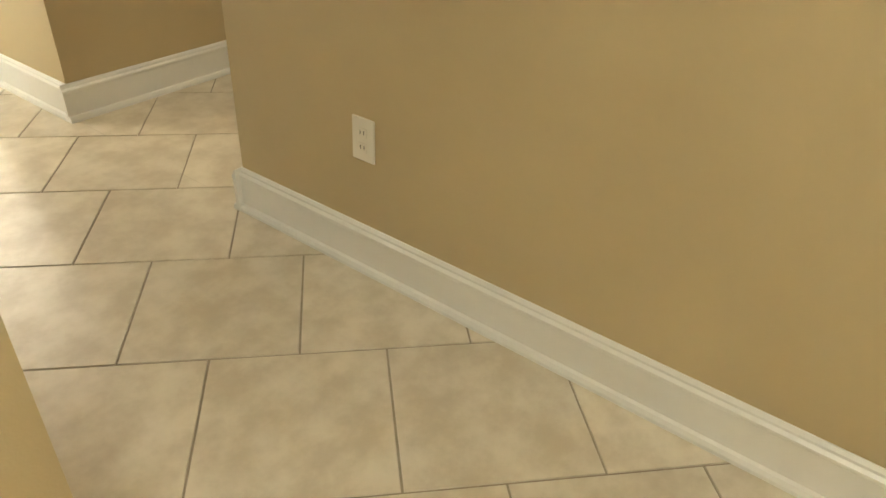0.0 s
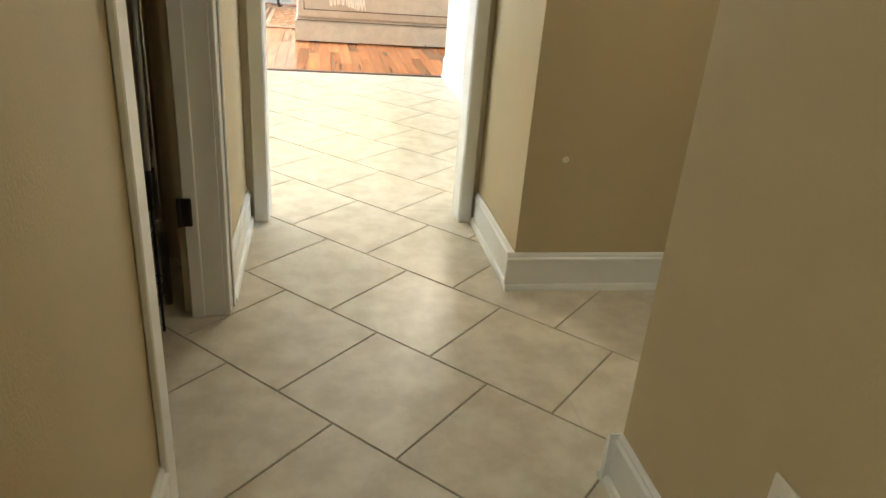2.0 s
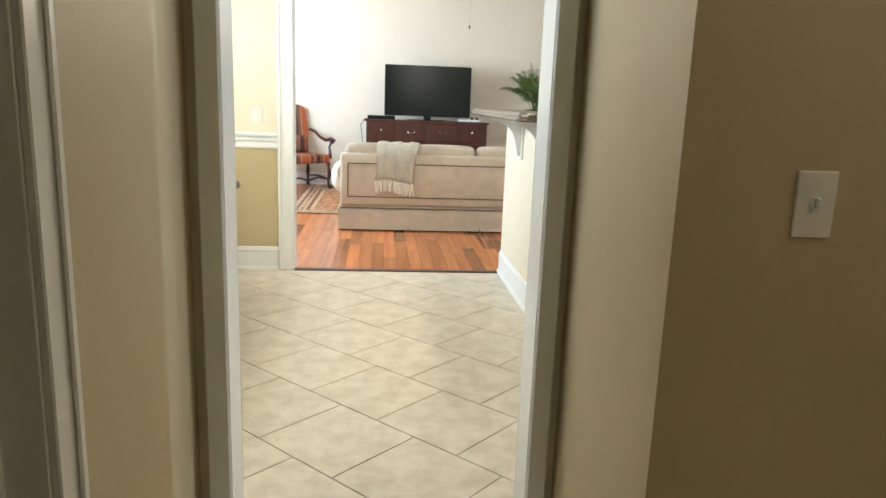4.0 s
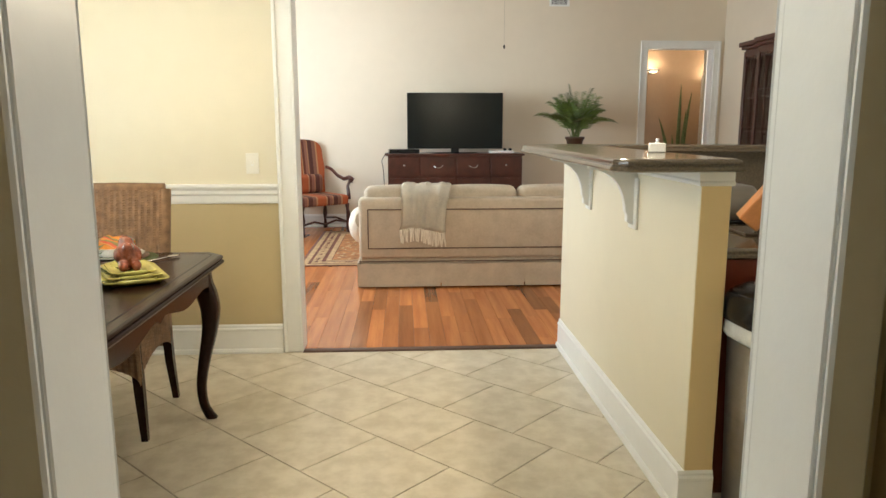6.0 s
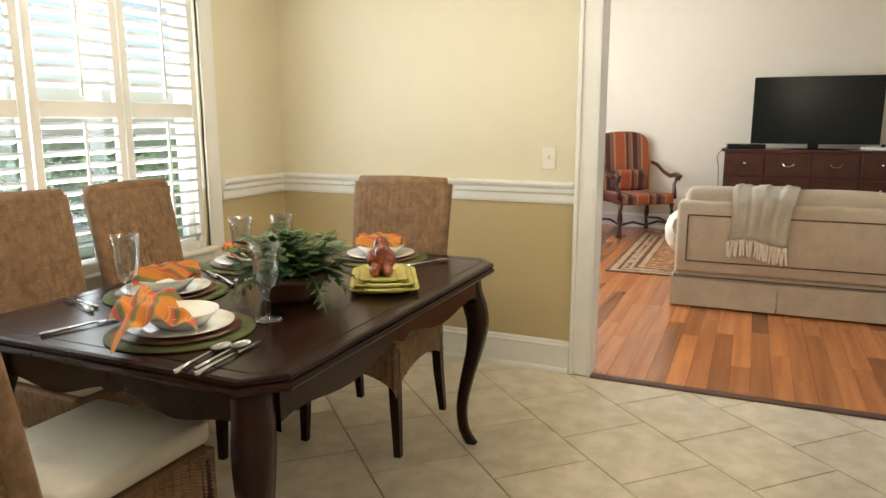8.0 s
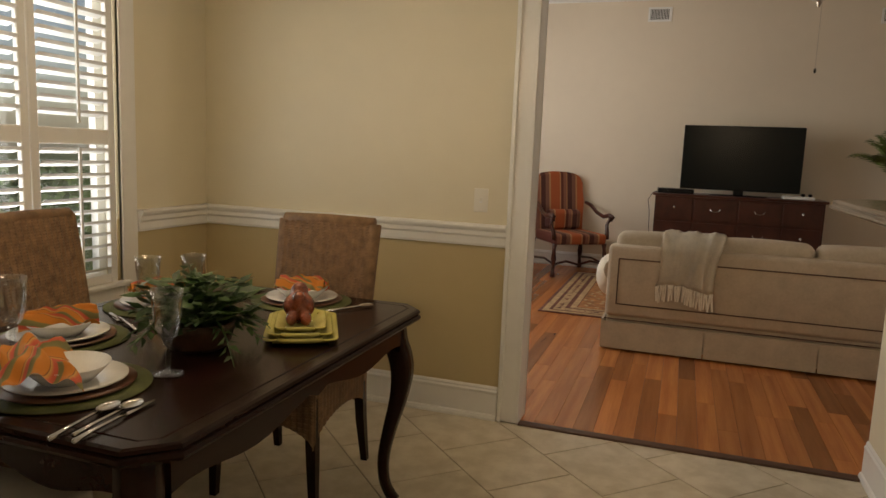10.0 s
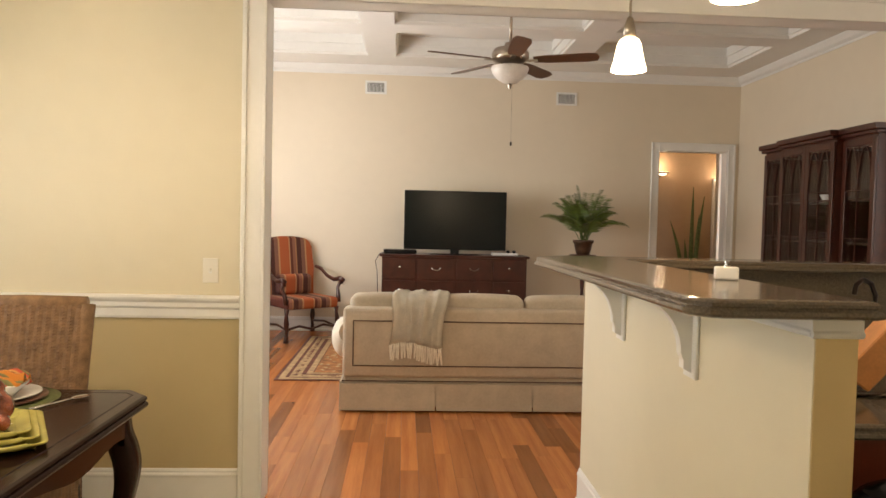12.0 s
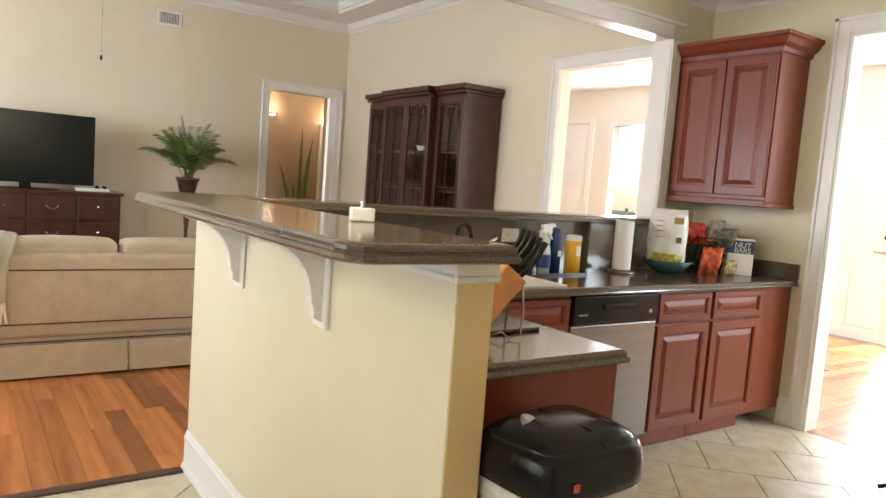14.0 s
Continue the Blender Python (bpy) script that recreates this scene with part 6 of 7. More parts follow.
def trash_can():
    t = thing("trash_can", (1.815, 6.06, 0), 4, label="black flip-lid trash can with a steel body and liner", category="trash can")

    def ring(a, b, z, r=0.10):
        out = []
        for k in range(28):
            an = 2 * math.pi * k / 28
            c, s = math.cos(an), math.sin(an)
            out.append((math.copysign(abs(c) ** 0.5, c) * a, math.copysign(abs(s) ** 0.5, s) * b, z))
        return [(0.92 * p[0], 0.92 * p[1], p[2]) for p in out]

    def loft(rs, cap=True):
        bm = bmesh.new()
        vs = [[bm.verts.new(p) for p in r] for r in rs]
        for a, b in zip(vs, vs[1:]):
            for i in range(28):
                bm.faces.new((a[i], a[(i + 1) % 28], b[(i + 1) % 28], b[i]))
        bm.faces.new(vs[0]), bm.faces.new(vs[-1])
        return bm
    part("body", loft([ring(0.150, 0.115, 0.0), ring(0.155, 0.120, 0.02), ring(0.176, 0.140, 0.70)]), M_STEEL, t, smooth=True)
    part("liner", loft([ring(0.178, 0.143, 0.640), ring(0.185, 0.150, 0.648), ring(0.186, 0.151, 0.662), ring(0.183, 0.148, 0.692)]), mat("white_liner", (0.62, 0.62, 0.58), 0.4, vary=0.06, scale=25, bump=0.5, bscale=60), t, "white plastic liner edge", smooth=True)
    part("lid_rim", loft([ring(0.184, 0.149, 0.694), ring(0.190, 0.155, 0.698), ring(0.191, 0.156, 0.72), ring(0.189, 0.154, 0.755), ring(0.184, 0.149, 0.775), ring(0.172, 0.138, 0.790)]), M_BLACK, t, smooth=True)
    part("lid", loft([ring(0.173, 0.139, 0.776), ring(0.163, 0.130, 0.798), ring(0.125, 0.095, 0.818), ring(0.05, 0.035, 0.825)]), M_BLACK, t, "glossy black domed lid", smooth=True)
    part("lid_seam", tube([(0.0, -0.123, 0.797), (0.0, -0.075, 0.822), (0.0, 0.06, 0.825), (0.0, 0.10, 0.810)], 0.0018, 4), M_SCREEN, t)
    lb = part("badge", lathe([(0, 0), (0.026, 0), (0.026, 0.0015), (0, 0.002)], 18), M_CHROME, t, "oval silver badge")
    lb.matrix_basis = pose(-0.085, 0.02, 0.819, 0, -8, 60) @ Matrix.Diagonal((1.5, 0.8, 1, 1))
    part("sticker", boxes(((-0.112, -0.1440, 0.728), (-0.098, -0.138, 0.744)), bevel=0.0004), mat("red_sticker", (0.5, 0.08, 0.06), 0.5), t)


trash_can()

# ---- things on the worktop ----
Z = 0.903
kb = thing("knife_block", (1.955, 6.535, Z + 0.078), -20, label="light wooden knife block with black knives on a wire stand", category="knife block")
M_BEECH = mat("beech_wood", (0.55, 0.24, 0.085), 0.45, vary=0.08, scale=6, stretch=(3, 3, 3))
bl = part("block", boxes(((-0.05, -0.085, -0.11), (0.05, 0.085, 0.12)), bevel=0.005), M_BEECH, kb, "orange beech block")
bl.matrix_basis = pose(0, 0, 0.045, 0, 38, 0)
for i in range(3):
    for j in range(3):
        k = part("knife_handle", tube([(0, 0, 0), (0.005, 0, 0.05), (0.004, 0, 0.10), (-0.010, 0, 0.155)], [0.008, 0.010, 0.009, 0.012], 8), M_BLACK, kb, smooth=True)
        k.matrix_basis = pose(0, 0, 0.045, 0, 38, 0) @ pose(-0.028 + i * 0.028, -0.055 + j * 0.052, 0.12)
part("wire_stand", tube([(0.10, -0.08, 0.10), (0.11, -0.08, 0.0), (0.105, -0.08, -0.085), (0.06, -0.09, -0.092), (0.03, -0.09, -0.07), (-0.02, -0.085, -0.09)], 0.004, 6), M_NICKEL, kb, smooth=True)
part("wire_stand", tube([(0.10, 0.08, 0.10), (0.11, 0.08, 0.0), (0.105, 0.08, -0.085), (0.06, 0.09, -0.092), (-0.02, 0.085, -0.09)], 0.004, 6), M_NICKEL, kb, smooth=True)
kb.scale = (0.8, 0.8, 0.8)
tb = thing("toaster", (1.98, 6.95, Z), 0, label="small black and steel toaster behind the knives", category="toaster")
part("body", boxes(((-0.13, -0.09, 0.012), (0.13, 0.09, 0.16)), bevel=0.03, seg=3), M_STEEL, tb, smooth=True)
part("base", boxes(((-0.135, -0.095, 0.0), (0.135, 0.095, 0.014)), bevel=0.004), M_BLACK, tb)
tr = thing("cutting_board", (2.06, 6.62, Z), 0, label="thin dark stone board on the worktop", category="cutting board")
part("board", boxes(((-0.17, -0.10, 0), (0.10, 0.10, 0.010)), bevel=0.003), M_STONE, tr)

fc = thing("faucet", (2.76, 7.68, Z), 0, label="dark bronze gooseneck kitchen faucet at the sink", category="faucet")
part("spout", tube([(0, 0, 0), (0, 0, 0.17), (-0.03, -0.01, 0.225), (-0.09, -0.04, 0.245), (-0.14, -0.07, 0.22), (-0.15, -0.075, 0.18)], 0.011, 8), M_BRONZE, fc, smooth=True)
part("handle", tube([(0.09, 0, 0), (0.09, 0, 0.15), (0.14, -0.02, 0.18)], [0.014, 0.013, 0.009], 8), M_CHROME, fc, smooth=True)
part("sprayer", tube([(0.22, 0, 0), (0.22, 0, 0.09)], [0.014, 0.010], 8), M_TRIM, fc)
sk = thing("sink", (2.75, 7.45, 0.9025), label="white kitchen sink rim set in the worktop", category="sink")
part("rim", boxes(((-0.36, -0.20, 0), (0.25, -0.185, 0.006)), ((-0.36, 0.16, 0), (0.25, 0.175, 0.006)), ((-0.36, -0.185, 0), (-0.345, 0.16, 0.006)), ((0.235, -0.185, 0), (0.25, 0.16, 0.006)), ((-0.345, -0.185, 0.0), (0.235, 0.16, 0.002))), M_TRIM, sk)


def bottle(name, x, y, prof, m, label, cap=None, mc=None, n=20):
    b = thing(name, (x, y, Z), 0, label=label, category="bottle")
    part("body", lathe(prof, n), m, b, smooth=True)
    if cap:
        part("cap", lathe(cap, n), mc or M_TRIM, b)
    return b


M_BLUE = mat("blue_plastic", (0.02, 0.05, 0.16), 0.3, vary=0.05)
M_YEL = mat("yellow_label", (0.72, 0.40, 0.03), 0.4, vary=0.04)
M_WPL = mat("white_plastic", (0.78, 0.78, 0.76), 0.35, vary=0.02)
wp = bottle("wipes_canister", 3.395, 7.62, [(0, 0), (0.042, 0), (0.042, 0.175), (0, 0.175)], M_YEL, "yellow cleaning wipes canister with white lid", [(0.044, 0.176), (0.044, 0.20), (0.036, 0.206), (0, 0.207)], M_WPL)
part("label_panel", boxes(((-0.018, -0.0445, 0.10), (0.012, -0.0405, 0.15))), M_WPL, wp)
b = bottle("spray_bottle", 3.215, 7.65, [(0, 0), (0.034, 0), (0.036, 0.10), (0.030, 0.14), (0.014, 0.18), (0.014, 0.215), (0, 0.215)], mat("clear_grey_plastic", (0.55, 0.58, 0.60), 0.2), "white trigger spray bottle with a dark label")
part("trigger", extrude_poly([(-0.030, 0.215), (-0.022, 0.232), (-0.030, 0.252), (0.055, 0.262), (0.060, 0.246), (0.036, 0.240), (0.030, 0.205), (0.046, 0.180), (0.040, 0.178), (0.018, 0.205), (0.014, 0.215)], "y", -0.011, 0.011), M_WPL, b)
part("label_band", lathe([(0.0365, 0.03), (0.038, 0.03), (0.038, 0.10), (0.0365, 0.10)], 20), M_BLUE, b)
b = bottle("spray_bottle", 3.305, 7.66, [(0, 0), (0.030, 0), (0.032, 0.17), (0.028, 0.205), (0.022, 0.22), (0.022, 0.235), (0, 0.237)], M_BLUE, "dark blue cleaner bottle with a round label")
part("label_round", boxes(((-0.012, -0.0335, 0.09), (0.012, -0.0312, 0.12)), bevel=0.001), M_WPL, b)
b = bottle("soap_bottle", 3.13, 7.71, [(0, 0), (0.028, 0), (0.028, 0.115), (0.018, 0.14), (0, 0.14)], M_WPL, "small white and blue soap bottle", [(0.020, 0.141), (0.026, 0.143), (0.026, 0.168), (0, 0.170)], M_WPL)
part("label_band", lathe([(0.0262, 0.03), (0.0275, 0.03), (0.0275, 0.08), (0.0262, 0.08)], 20), M_BLUE, b)
ty = thing("caddy_tray", (3.27, 7.64, 0.9025), label="flat black tray under the cleaning bottles", category="tray")
part("tray", boxes(((-0.18, -0.075, 0), (0.17, 0.08, 0.003)), ((-0.18, -0.085, 0), (0.17, -0.075, 0.012)), ((0.17, -0.085, 0), (0.180, 0.08, 0.012)), bevel=0.001), M_BLACK, ty)
sp = thing("soap_dispenser", (1.560, 6.595, 1.2135), -18, label="small white square dispenser with a chrome top on the bar", category="soap dispenser")
part("body", boxes(((-0.031, -0.020, 0), (0.031, 0.020, 0.036)), bevel=0.004, seg=2), M_WPL, sp)
part("collar", lathe([(0, 0.036), (0.009, 0.036), (0.009, 0.040), (0, 0.040)], 16), M_CHROME, sp)
part("pump", lathe([(0, 0.040), (0.005, 0.040), (0.005, 0.047), (0.008, 0.048), (0.008, 0.052), (0, 0.053)], 16), M_CHROME, sp)
pt2 = thing("paper_towel_holder", (3.80, 7.63, Z), label="paper towel roll on a steel stand", category="paper towel")
part("base", lathe([(0, 0), (0.078, 0), (0.078, 0.008), (0.07, 0.014), (0, 0.016)], 28), M_STEEL, pt2, smooth=True)
part("rod", tube([(0, 0, 0.016), (0, 0, 0.345)], 0.005, 8), M_STEEL, pt2)
part("knob", lathe([(0, 0.345), (0.011, 0.35), (0.011, 0.362), (0, 0.368)], 10), M_STEEL, pt2)
part("roll", lathe([(0.02, 0.02), (0.052, 0.02), (0.052, 0.295), (0.02, 0.295)], 32), mat("paper_white", (0.80, 0.80, 0.78), 0.9, vary=0.01, bump=0.4, bscale=90), pt2, "white paper roll", smooth=False)
bo = thing("serving_bowl", (4.17, 7.60, Z), label="blue-green glazed bowl holding a bag of chips", category="bowl")
part("shell", lathe([(0, 0), (0.06, 0), (0.10, 0.025), (0.15, 0.075), (0.145, 0.078), (0.095, 0.032), (0, 0.012)], 28), mat("teal_glaze", (0.035, 0.085, 0.085), 0.25, vary=0.1), bo, smooth=True)
bag = thing("snack_bag", (4.16, 7.61, 0.935), -48, label="puffy white snack bag with yellow chips in the bowl", category="snack bag")
bm = bmesh.new()
bmesh.ops.create_cube(bm, size=1)
bmesh.ops.subdivide_edges(bm, edges=bm.edges[:], cuts=9, use_grid_fill=True)
for v in bm.verts:
    c = v.co
    pinch = 1 - 0.55 * (abs(c.z) * 2) ** 4
    side = 1 - 0.62 * (abs(c.x) * 2) ** 3
    v.co = Vector((c.x * 0.215 * (1 - 0.10 * (abs(c.z) * 2) ** 2), c.y * 0.135 * pinch * side, c.z * 0.34 + 0.17)) + Vector((1, 1, 0.6)) * (0.014 * noise.noise(c * 5) + 0.007 * noise.noise(c * 13))
part("wrapper", bm, mat("white_wrapper", (0.74, 0.74, 0.72), 0.25, vary=0.03, bump=0.6, bscale=25), bag, smooth=True)
part("lower_band", lathe([(0.060, 0.012), (0.092, 0.018), (0.100, 0.055), (0.098, 0.085), (0.086, 0.088)], 24), mat("chips_yellow", (0.42, 0.36, 0.03), 0.5, vary=0.25, scale=40), bag)
part("print_bar", boxes(((-0.075, -0.066, 0.272), (-0.03, -0.060, 0.276)), ((-0.075, -0.067, 0.245), (-0.02, -0.060, 0.249)), ((-0.075, -0.068, 0.215), (-0.03, -0.062, 0.219)), ((-0.07, -0.068, 0.180), (-0.025, -0.062, 0.184)), ((0.045, -0.067, 0.150), (0.075, -0.060, 0.185))), mat("print_grey", (0.20, 0.19, 0.18), 0.5), bag)
part("emblem", boxes(((0.025, -0.066, 0.262), (0.080, -0.058, 0.300)), bevel=0.01, seg=2), mat("print_gold", (0.45, 0.33, 0.12), 0.4), bag)
def pouch(x, y, z, r, c, label, w, d, h, seed, lean=0):
    k = thing("snack_pouch", (x, y, z), r, label=label, category="snack bag", group="snack packets on the worktop")
    bm = bmesh.new()
    bmesh.ops.create_cube(bm, size=1)
    bmesh.ops.subdivide_edges(bm, edges=bm.edges[:], cuts=9, use_grid_fill=True)
    for v in bm.verts:
        q = v.co.copy()
        v.co = Vector((q.x * w + lean * (q.z + 0.5) * h, q.y * d * (1 - 0.8 * (abs(q.z) * 2) ** 3), (q.z + 0.5) * h)) + Vector((1, 1, 0.5)) * 0.016 * noise.noise(q * 6 + Vector((seed, 0, 0)))
        v.co.z = max(v.co.z, 0.0005)
    part("wrapper", bm, mat(label.replace(" ", "_"), c, 0.28, vary=0.16, scale=25, bump=0.6, bscale=35), k, smooth=True)
    return k


wr = thing("wire_basket", (4.57, 7.60, Z), -40, label="two-tier black wire basket of snack packets", category="basket")
for z, w in ((0.02, 0.105), (0.07, 0.115), (0.17, 0.095), (0.215, 0.105)):
    part("ring", tube([(w * math.cos(a * math.pi / 12), w * 0.85 * math.sin(a * math.pi / 12), z) for a in range(25)], 0.004, 6), M_BRONZE, wr)
for a in range(4):
    c, q = math.cos(a * math.pi / 2 + 0.6), math.sin(a * math.pi / 2 + 0.6)
    part("post", tube([(0.10 * c, 0.085 * q, 0.0), (0.112 * c, 0.095 * q, 0.07), (0.10 * c, 0.085 * q, 0.17), (0.105 * c, 0.089 * q, 0.218)], 0.0045, 6), M_BRONZE, wr)
for z in (0.018, 0.168):
    part("floor_plate", lathe([(0, z), (0.09, z), (0.09, z + 0.003), (0, z + 0.003)], 20), M_BRONZE, wr)
pouch(4.51, 7.64, Z + 0.172, -35, (0.48, 0.05, 0.035), "red snack packet leaning in the upper basket", 0.12, 0.05, 0.13, 2.0, -0.3)
pouch(4.60, 7.62, Z + 0.172, -15, (0.42, 0.38, 0.30), "crumpled silver and tan packet in the upper basket", 0.11, 0.06, 0.15, 5.0, 0.35)
pouch(4.62, 7.54, Z + 0.172, -70, (0.20, 0.19, 0.13), "dull green crumpled packet in the upper basket", 0.10, 0.05, 0.11, 8.0, 0.3)
pouch(4.55, 7.57, Z + 0.022, -50, (0.25, 0.05, 0.05), "dark red packet inside the lower basket", 0.10, 0.06, 0.12, 11.0)
pouch(4.59, 7.47, Z, -30, (0.55, 0.45, 0.22), "shiny gold wrapped bars in front of the basket", 0.075, 0.04, 0.085, 14.0, 0.2)
pouch(4.65, 7.49, Z, -60, (0.50, 0.48, 0.42), "small silver foil packet by the basket", 0.055, 0.04, 0.10, 17.0, -0.2)
pouch(4.43, 7.50, Z, -42, (0.62, 0.11, 0.04), "bright orange snack pouch standing by the bowl", 0.105, 0.055, 0.165, 20.0, 0.12)
nb = thing("snack_box", (4.70, 7.47, Z), -50, label="white and dark blue box of nut bars", category="box")
part("carton", boxes(((-0.075, -0.04, 0), (0.075, 0.04, 0.225)), bevel=0.002), M_WPL, nb)
part("top_band", boxes(((-0.076, -0.0415, 0.135), (0.076, 0.0415, 0.215)), bevel=0.001), mat("navy_print", (0.03, 0.07, 0.12), 0.4), nb)


def writing(text, size, parent, at, rx=90, rz=0, material=None):
    cu = bpy.data.curves.new("print", "FONT")
    cu.body, cu.size, cu.extrude, cu.align_x = text, size, 0.0004, "CENTER"
    o = new("print", cu)
    o.parent = parent
    cu.materials.append(material or M_WPL)
    o.matrix_basis = pose(*at, rx, 0, rz)
    return o


writing("NUT", 0.046, nb, (0.008, -0.0425, 0.172))
writing("BARS", 0.042, nb, (0.008, -0.0425, 0.140))

stl = thing("iron_stool", (4.56, 6.08, 0), 0, label="dark iron stool with slender curved legs on the tiles", category="stool")
part("seat", lathe([(0, 0.60), (0.15, 0.60), (0.165, 0.615), (0.16, 0.645), (0, 0.655)], 28), M_BRONZE, stl, smooth=True)
part("foot_ring", tube([(0.135 * math.cos(a * math.pi / 12), 0.135 * math.sin(a * math.pi / 12), 0.22) for a in range(25)], 0.007, 8), M_BRONZE, stl, smooth=True)
for k in range(4):
    c, q = math.cos(radians(113 + 90 * k)), math.sin(radians(113 + 90 * k))
    part("leg", tube([(0.10 * c, 0.10 * q, 0.60), (0.12 * c, 0.12 * q, 0.40), (0.14 * c, 0.14 * q, 0.22), (0.20 * c, 0.20 * q, 0.09), (0.30 * c, 0.30 * q, 0.045), (0.37 * c, 0.37 * q, 0.012)], 0.011, 8), M_BRONZE, stl, smooth=True)

# ---- foyer: front door, closet door, sidelight ----
fd = thing("front_door", (8.60, 8.60, 0), label="white front door with a lever handle and a glass sidelight", category="door")
part("door_leaf", boxes(((-0.0, -0.42, 0.01), (0.045, 0.48, 2.13)), bevel=0.003), M_PORCH, fd)
for z0, z1 in ((0.15, 0.85), (1.0, 1.95)):
    for y0, y1 in ((-0.34, -0.02), (0.08, 0.40)):
        part("door_panel", boxes(((-0.008, y0, z0), (0.0, y1, z1)), bevel=0.006), M_PORCH, fd)
part("lever_handle", tube([(-0.05, -0.34, 0.96), (-0.05, -0.24, 0.96)], 0.009, 8), M_NICKEL, fd)
part("rose", tube([(-0.05, -0.34, 0.96), (0.0, -0.34, 0.96)], 0.016, 10), M_NICKEL, fd)
part("deadbolt", tube([(-0.03, -0.34, 1.12), (0.0, -0.34, 1.12)], 0.025, 12), M_BRONZE, fd)
part("doorway_frame", boxes(((-0.02, -0.47, 0), (0.06, -0.425, 2.2)), ((-0.02, 0.485, 0), (0.06, 0.53, 2.2)), ((-0.02, -0.70, 2.14), (0.06, 0.75, 2.25)), ((-0.02, -0.70, 0), (0.06, -0.66, 2.14)), ((-0.02, 0.71, 0), (0.06, 0.75, 2.14)), bevel=0.004), M_TRIM, fd)
g = part("sidelight_glass", boxes(((0.02, -0.655, 0.15), (0.026, -0.475, 2.13)), ((0.02, 0.535, 0.15), (0.026, 0.705, 2.13))), M_PANE, fd, "clear sidelight glass")
g.visible_shadow = False
part("sidelight_base", boxes(((0.0, -0.66, 0.0), (0.05, -0.47, 0.15)), ((0.0, 0.53, 0.0), (0.05, 0.71, 0.15))), M_TRIM, fd)
cd = thing("closet_door", (8.598, 12.95, 0), label="white six-panel closet door in the foyer", category="door")
part("door_leaf", boxes(((-0.03, -0.38, 0.01), (0.0, 0.38, 2.40)), bevel=0.003), M_PORCH, cd)
for z0, z1 in ((0.2, 0.95), (1.1, 2.25)):
    for y0, y1 in ((-0.31, -0.04), (0.04, 0.31)):
        part("door_panel", boxes(((-0.038, y0, z0), (-0.03, y1, z1)), bevel=0.005), M_PORCH, cd)
part("doorway_frame", boxes(((-0.035, -0.48, 0), (0.0, -0.385, 2.5)), ((-0.035, 0.385, 0), (0.0, 0.48, 2.5)), ((-0.035, -0.385, 2.41), (0.0, 0.385, 2.5)), bevel=0.004), M_TRIM, cd)
w2 = thing("window_3", (8.60, 11.825, 0), label="narrow white foyer window with bright daylight", category="window", kind="structure")
part("window_frame", boxes(((-0.02, -0.36, 0.42), (0.02, -0.275, 2.44)), ((-0.02, 0.275, 0.42), (0.02, 0.36, 2.44)), ((-0.02, -0.275, 2.36), (0.02, 0.275, 2.44)), ((-0.02, -0.275, 0.42), (0.02, 0.275, 0.50)), ((0.0, -0.275, 1.40), (0.04, 0.275, 1.44)), bevel=0.004), M_TRIM, w2)
g = part("pane", boxes(((0.04, -0.275, 0.5), (0.045, 0.275, 2.36))), M_PANE, w2)
g.visible_shadow = False

# ---- passage: sconce, snake plant, far door ----
M_SCONCE = glow("sconce_glass", (1.0, 0.80, 0.55), 2.5)
for sx, sz in ((4.52, 2.19), (5.47, 2.10)):
    sc = thing("wall_sconce", (sx, 15.08, sz), label="lit bronze half-bowl wall sconce", category="wall lamp", group="sconces in the passage")
    part("bowl", lathe([(0, -0.050), (0.05, -0.038), (0.082, 0.0), (0.086, 0.008), (0.078, 0.008), (0.045, -0.030), (0, -0.042)], 24), M_SCONCE, sc, smooth=True)
    part("band", lathe([(0.085, -0.018), (0.092, -0.016), (0.092, 0.004), (0.087, 0.004)], 24), M_BRONZE, sc)
    part("arm", tube([(0, 0.10, -0.03), (0, 0.118, -0.03)], 0.03, 10), M_BRONZE, sc)
    bulb("sconce_bulb", (sx, 15.06, sz + 0.07), 3, WARM)
# Extra warm fill for the passage, added without any fixture.
bulb("passage_bulb", (5.3, 14.3, 2.5), 4, WARM, 0.08)
sn = thing("snake_plant", (4.55, 14.0, 0), label="tall green snake plant in the passage", category="potted plant")
part("pot", lathe([(0, 0), (0.12, 0), (0.16, 0.35), (0.15, 0.35), (0.12, 0.30), (0, 0.30)], 20), M_POT, sn, smooth=True)
for k, (dx, dy, h, ln) in enumerate(((0, 0, 1.62, 0.01), (0.06, 0.03, 1.50, 0.12), (-0.07, 0.02, 1.15, -0.22), (0.03, -0.05, 1.25, 0.05), (-0.02, 0.05, 0.9, -0.05))):
    bm = bmesh.new()
    g = []
    for j in range(9):
        t = j / 8
        w = 0.03 * (1 - t ** 4) + 0.002
        cx, cz = dx + ln * t * t, 0.30 + h * t
        g.append([bm.verts.new((cx - w, dy, cz)), bm.verts.new((cx, dy + 0.008, cz)), bm.verts.new((cx + w, dy, cz))])
    for a, b in zip(g, g[1:]):
        bm.faces.new((a[0], a[1], b[1], b[0])), bm.faces.new((a[1], a[2], b[2], b[1]))
    bmesh.ops.solidify(bm, geom=bm.faces[:], thickness=0.004)
    part("blade_leaf", bm, mat("snake_leaf", (0.13, 0.17, 0.05), 0.45, vary=0.25, scale=20, stretch=(1, 1, 4)), sn, smooth=True)
pd = thing("passage_door", (5.80, 15.198, 0), label="cream interior door in the passage", category="door")
part("door_leaf", boxes(((-0.36, -0.03, 0.01), (0.36, 0.0, 2.03)), bevel=0.003), M_IVORY, pd)
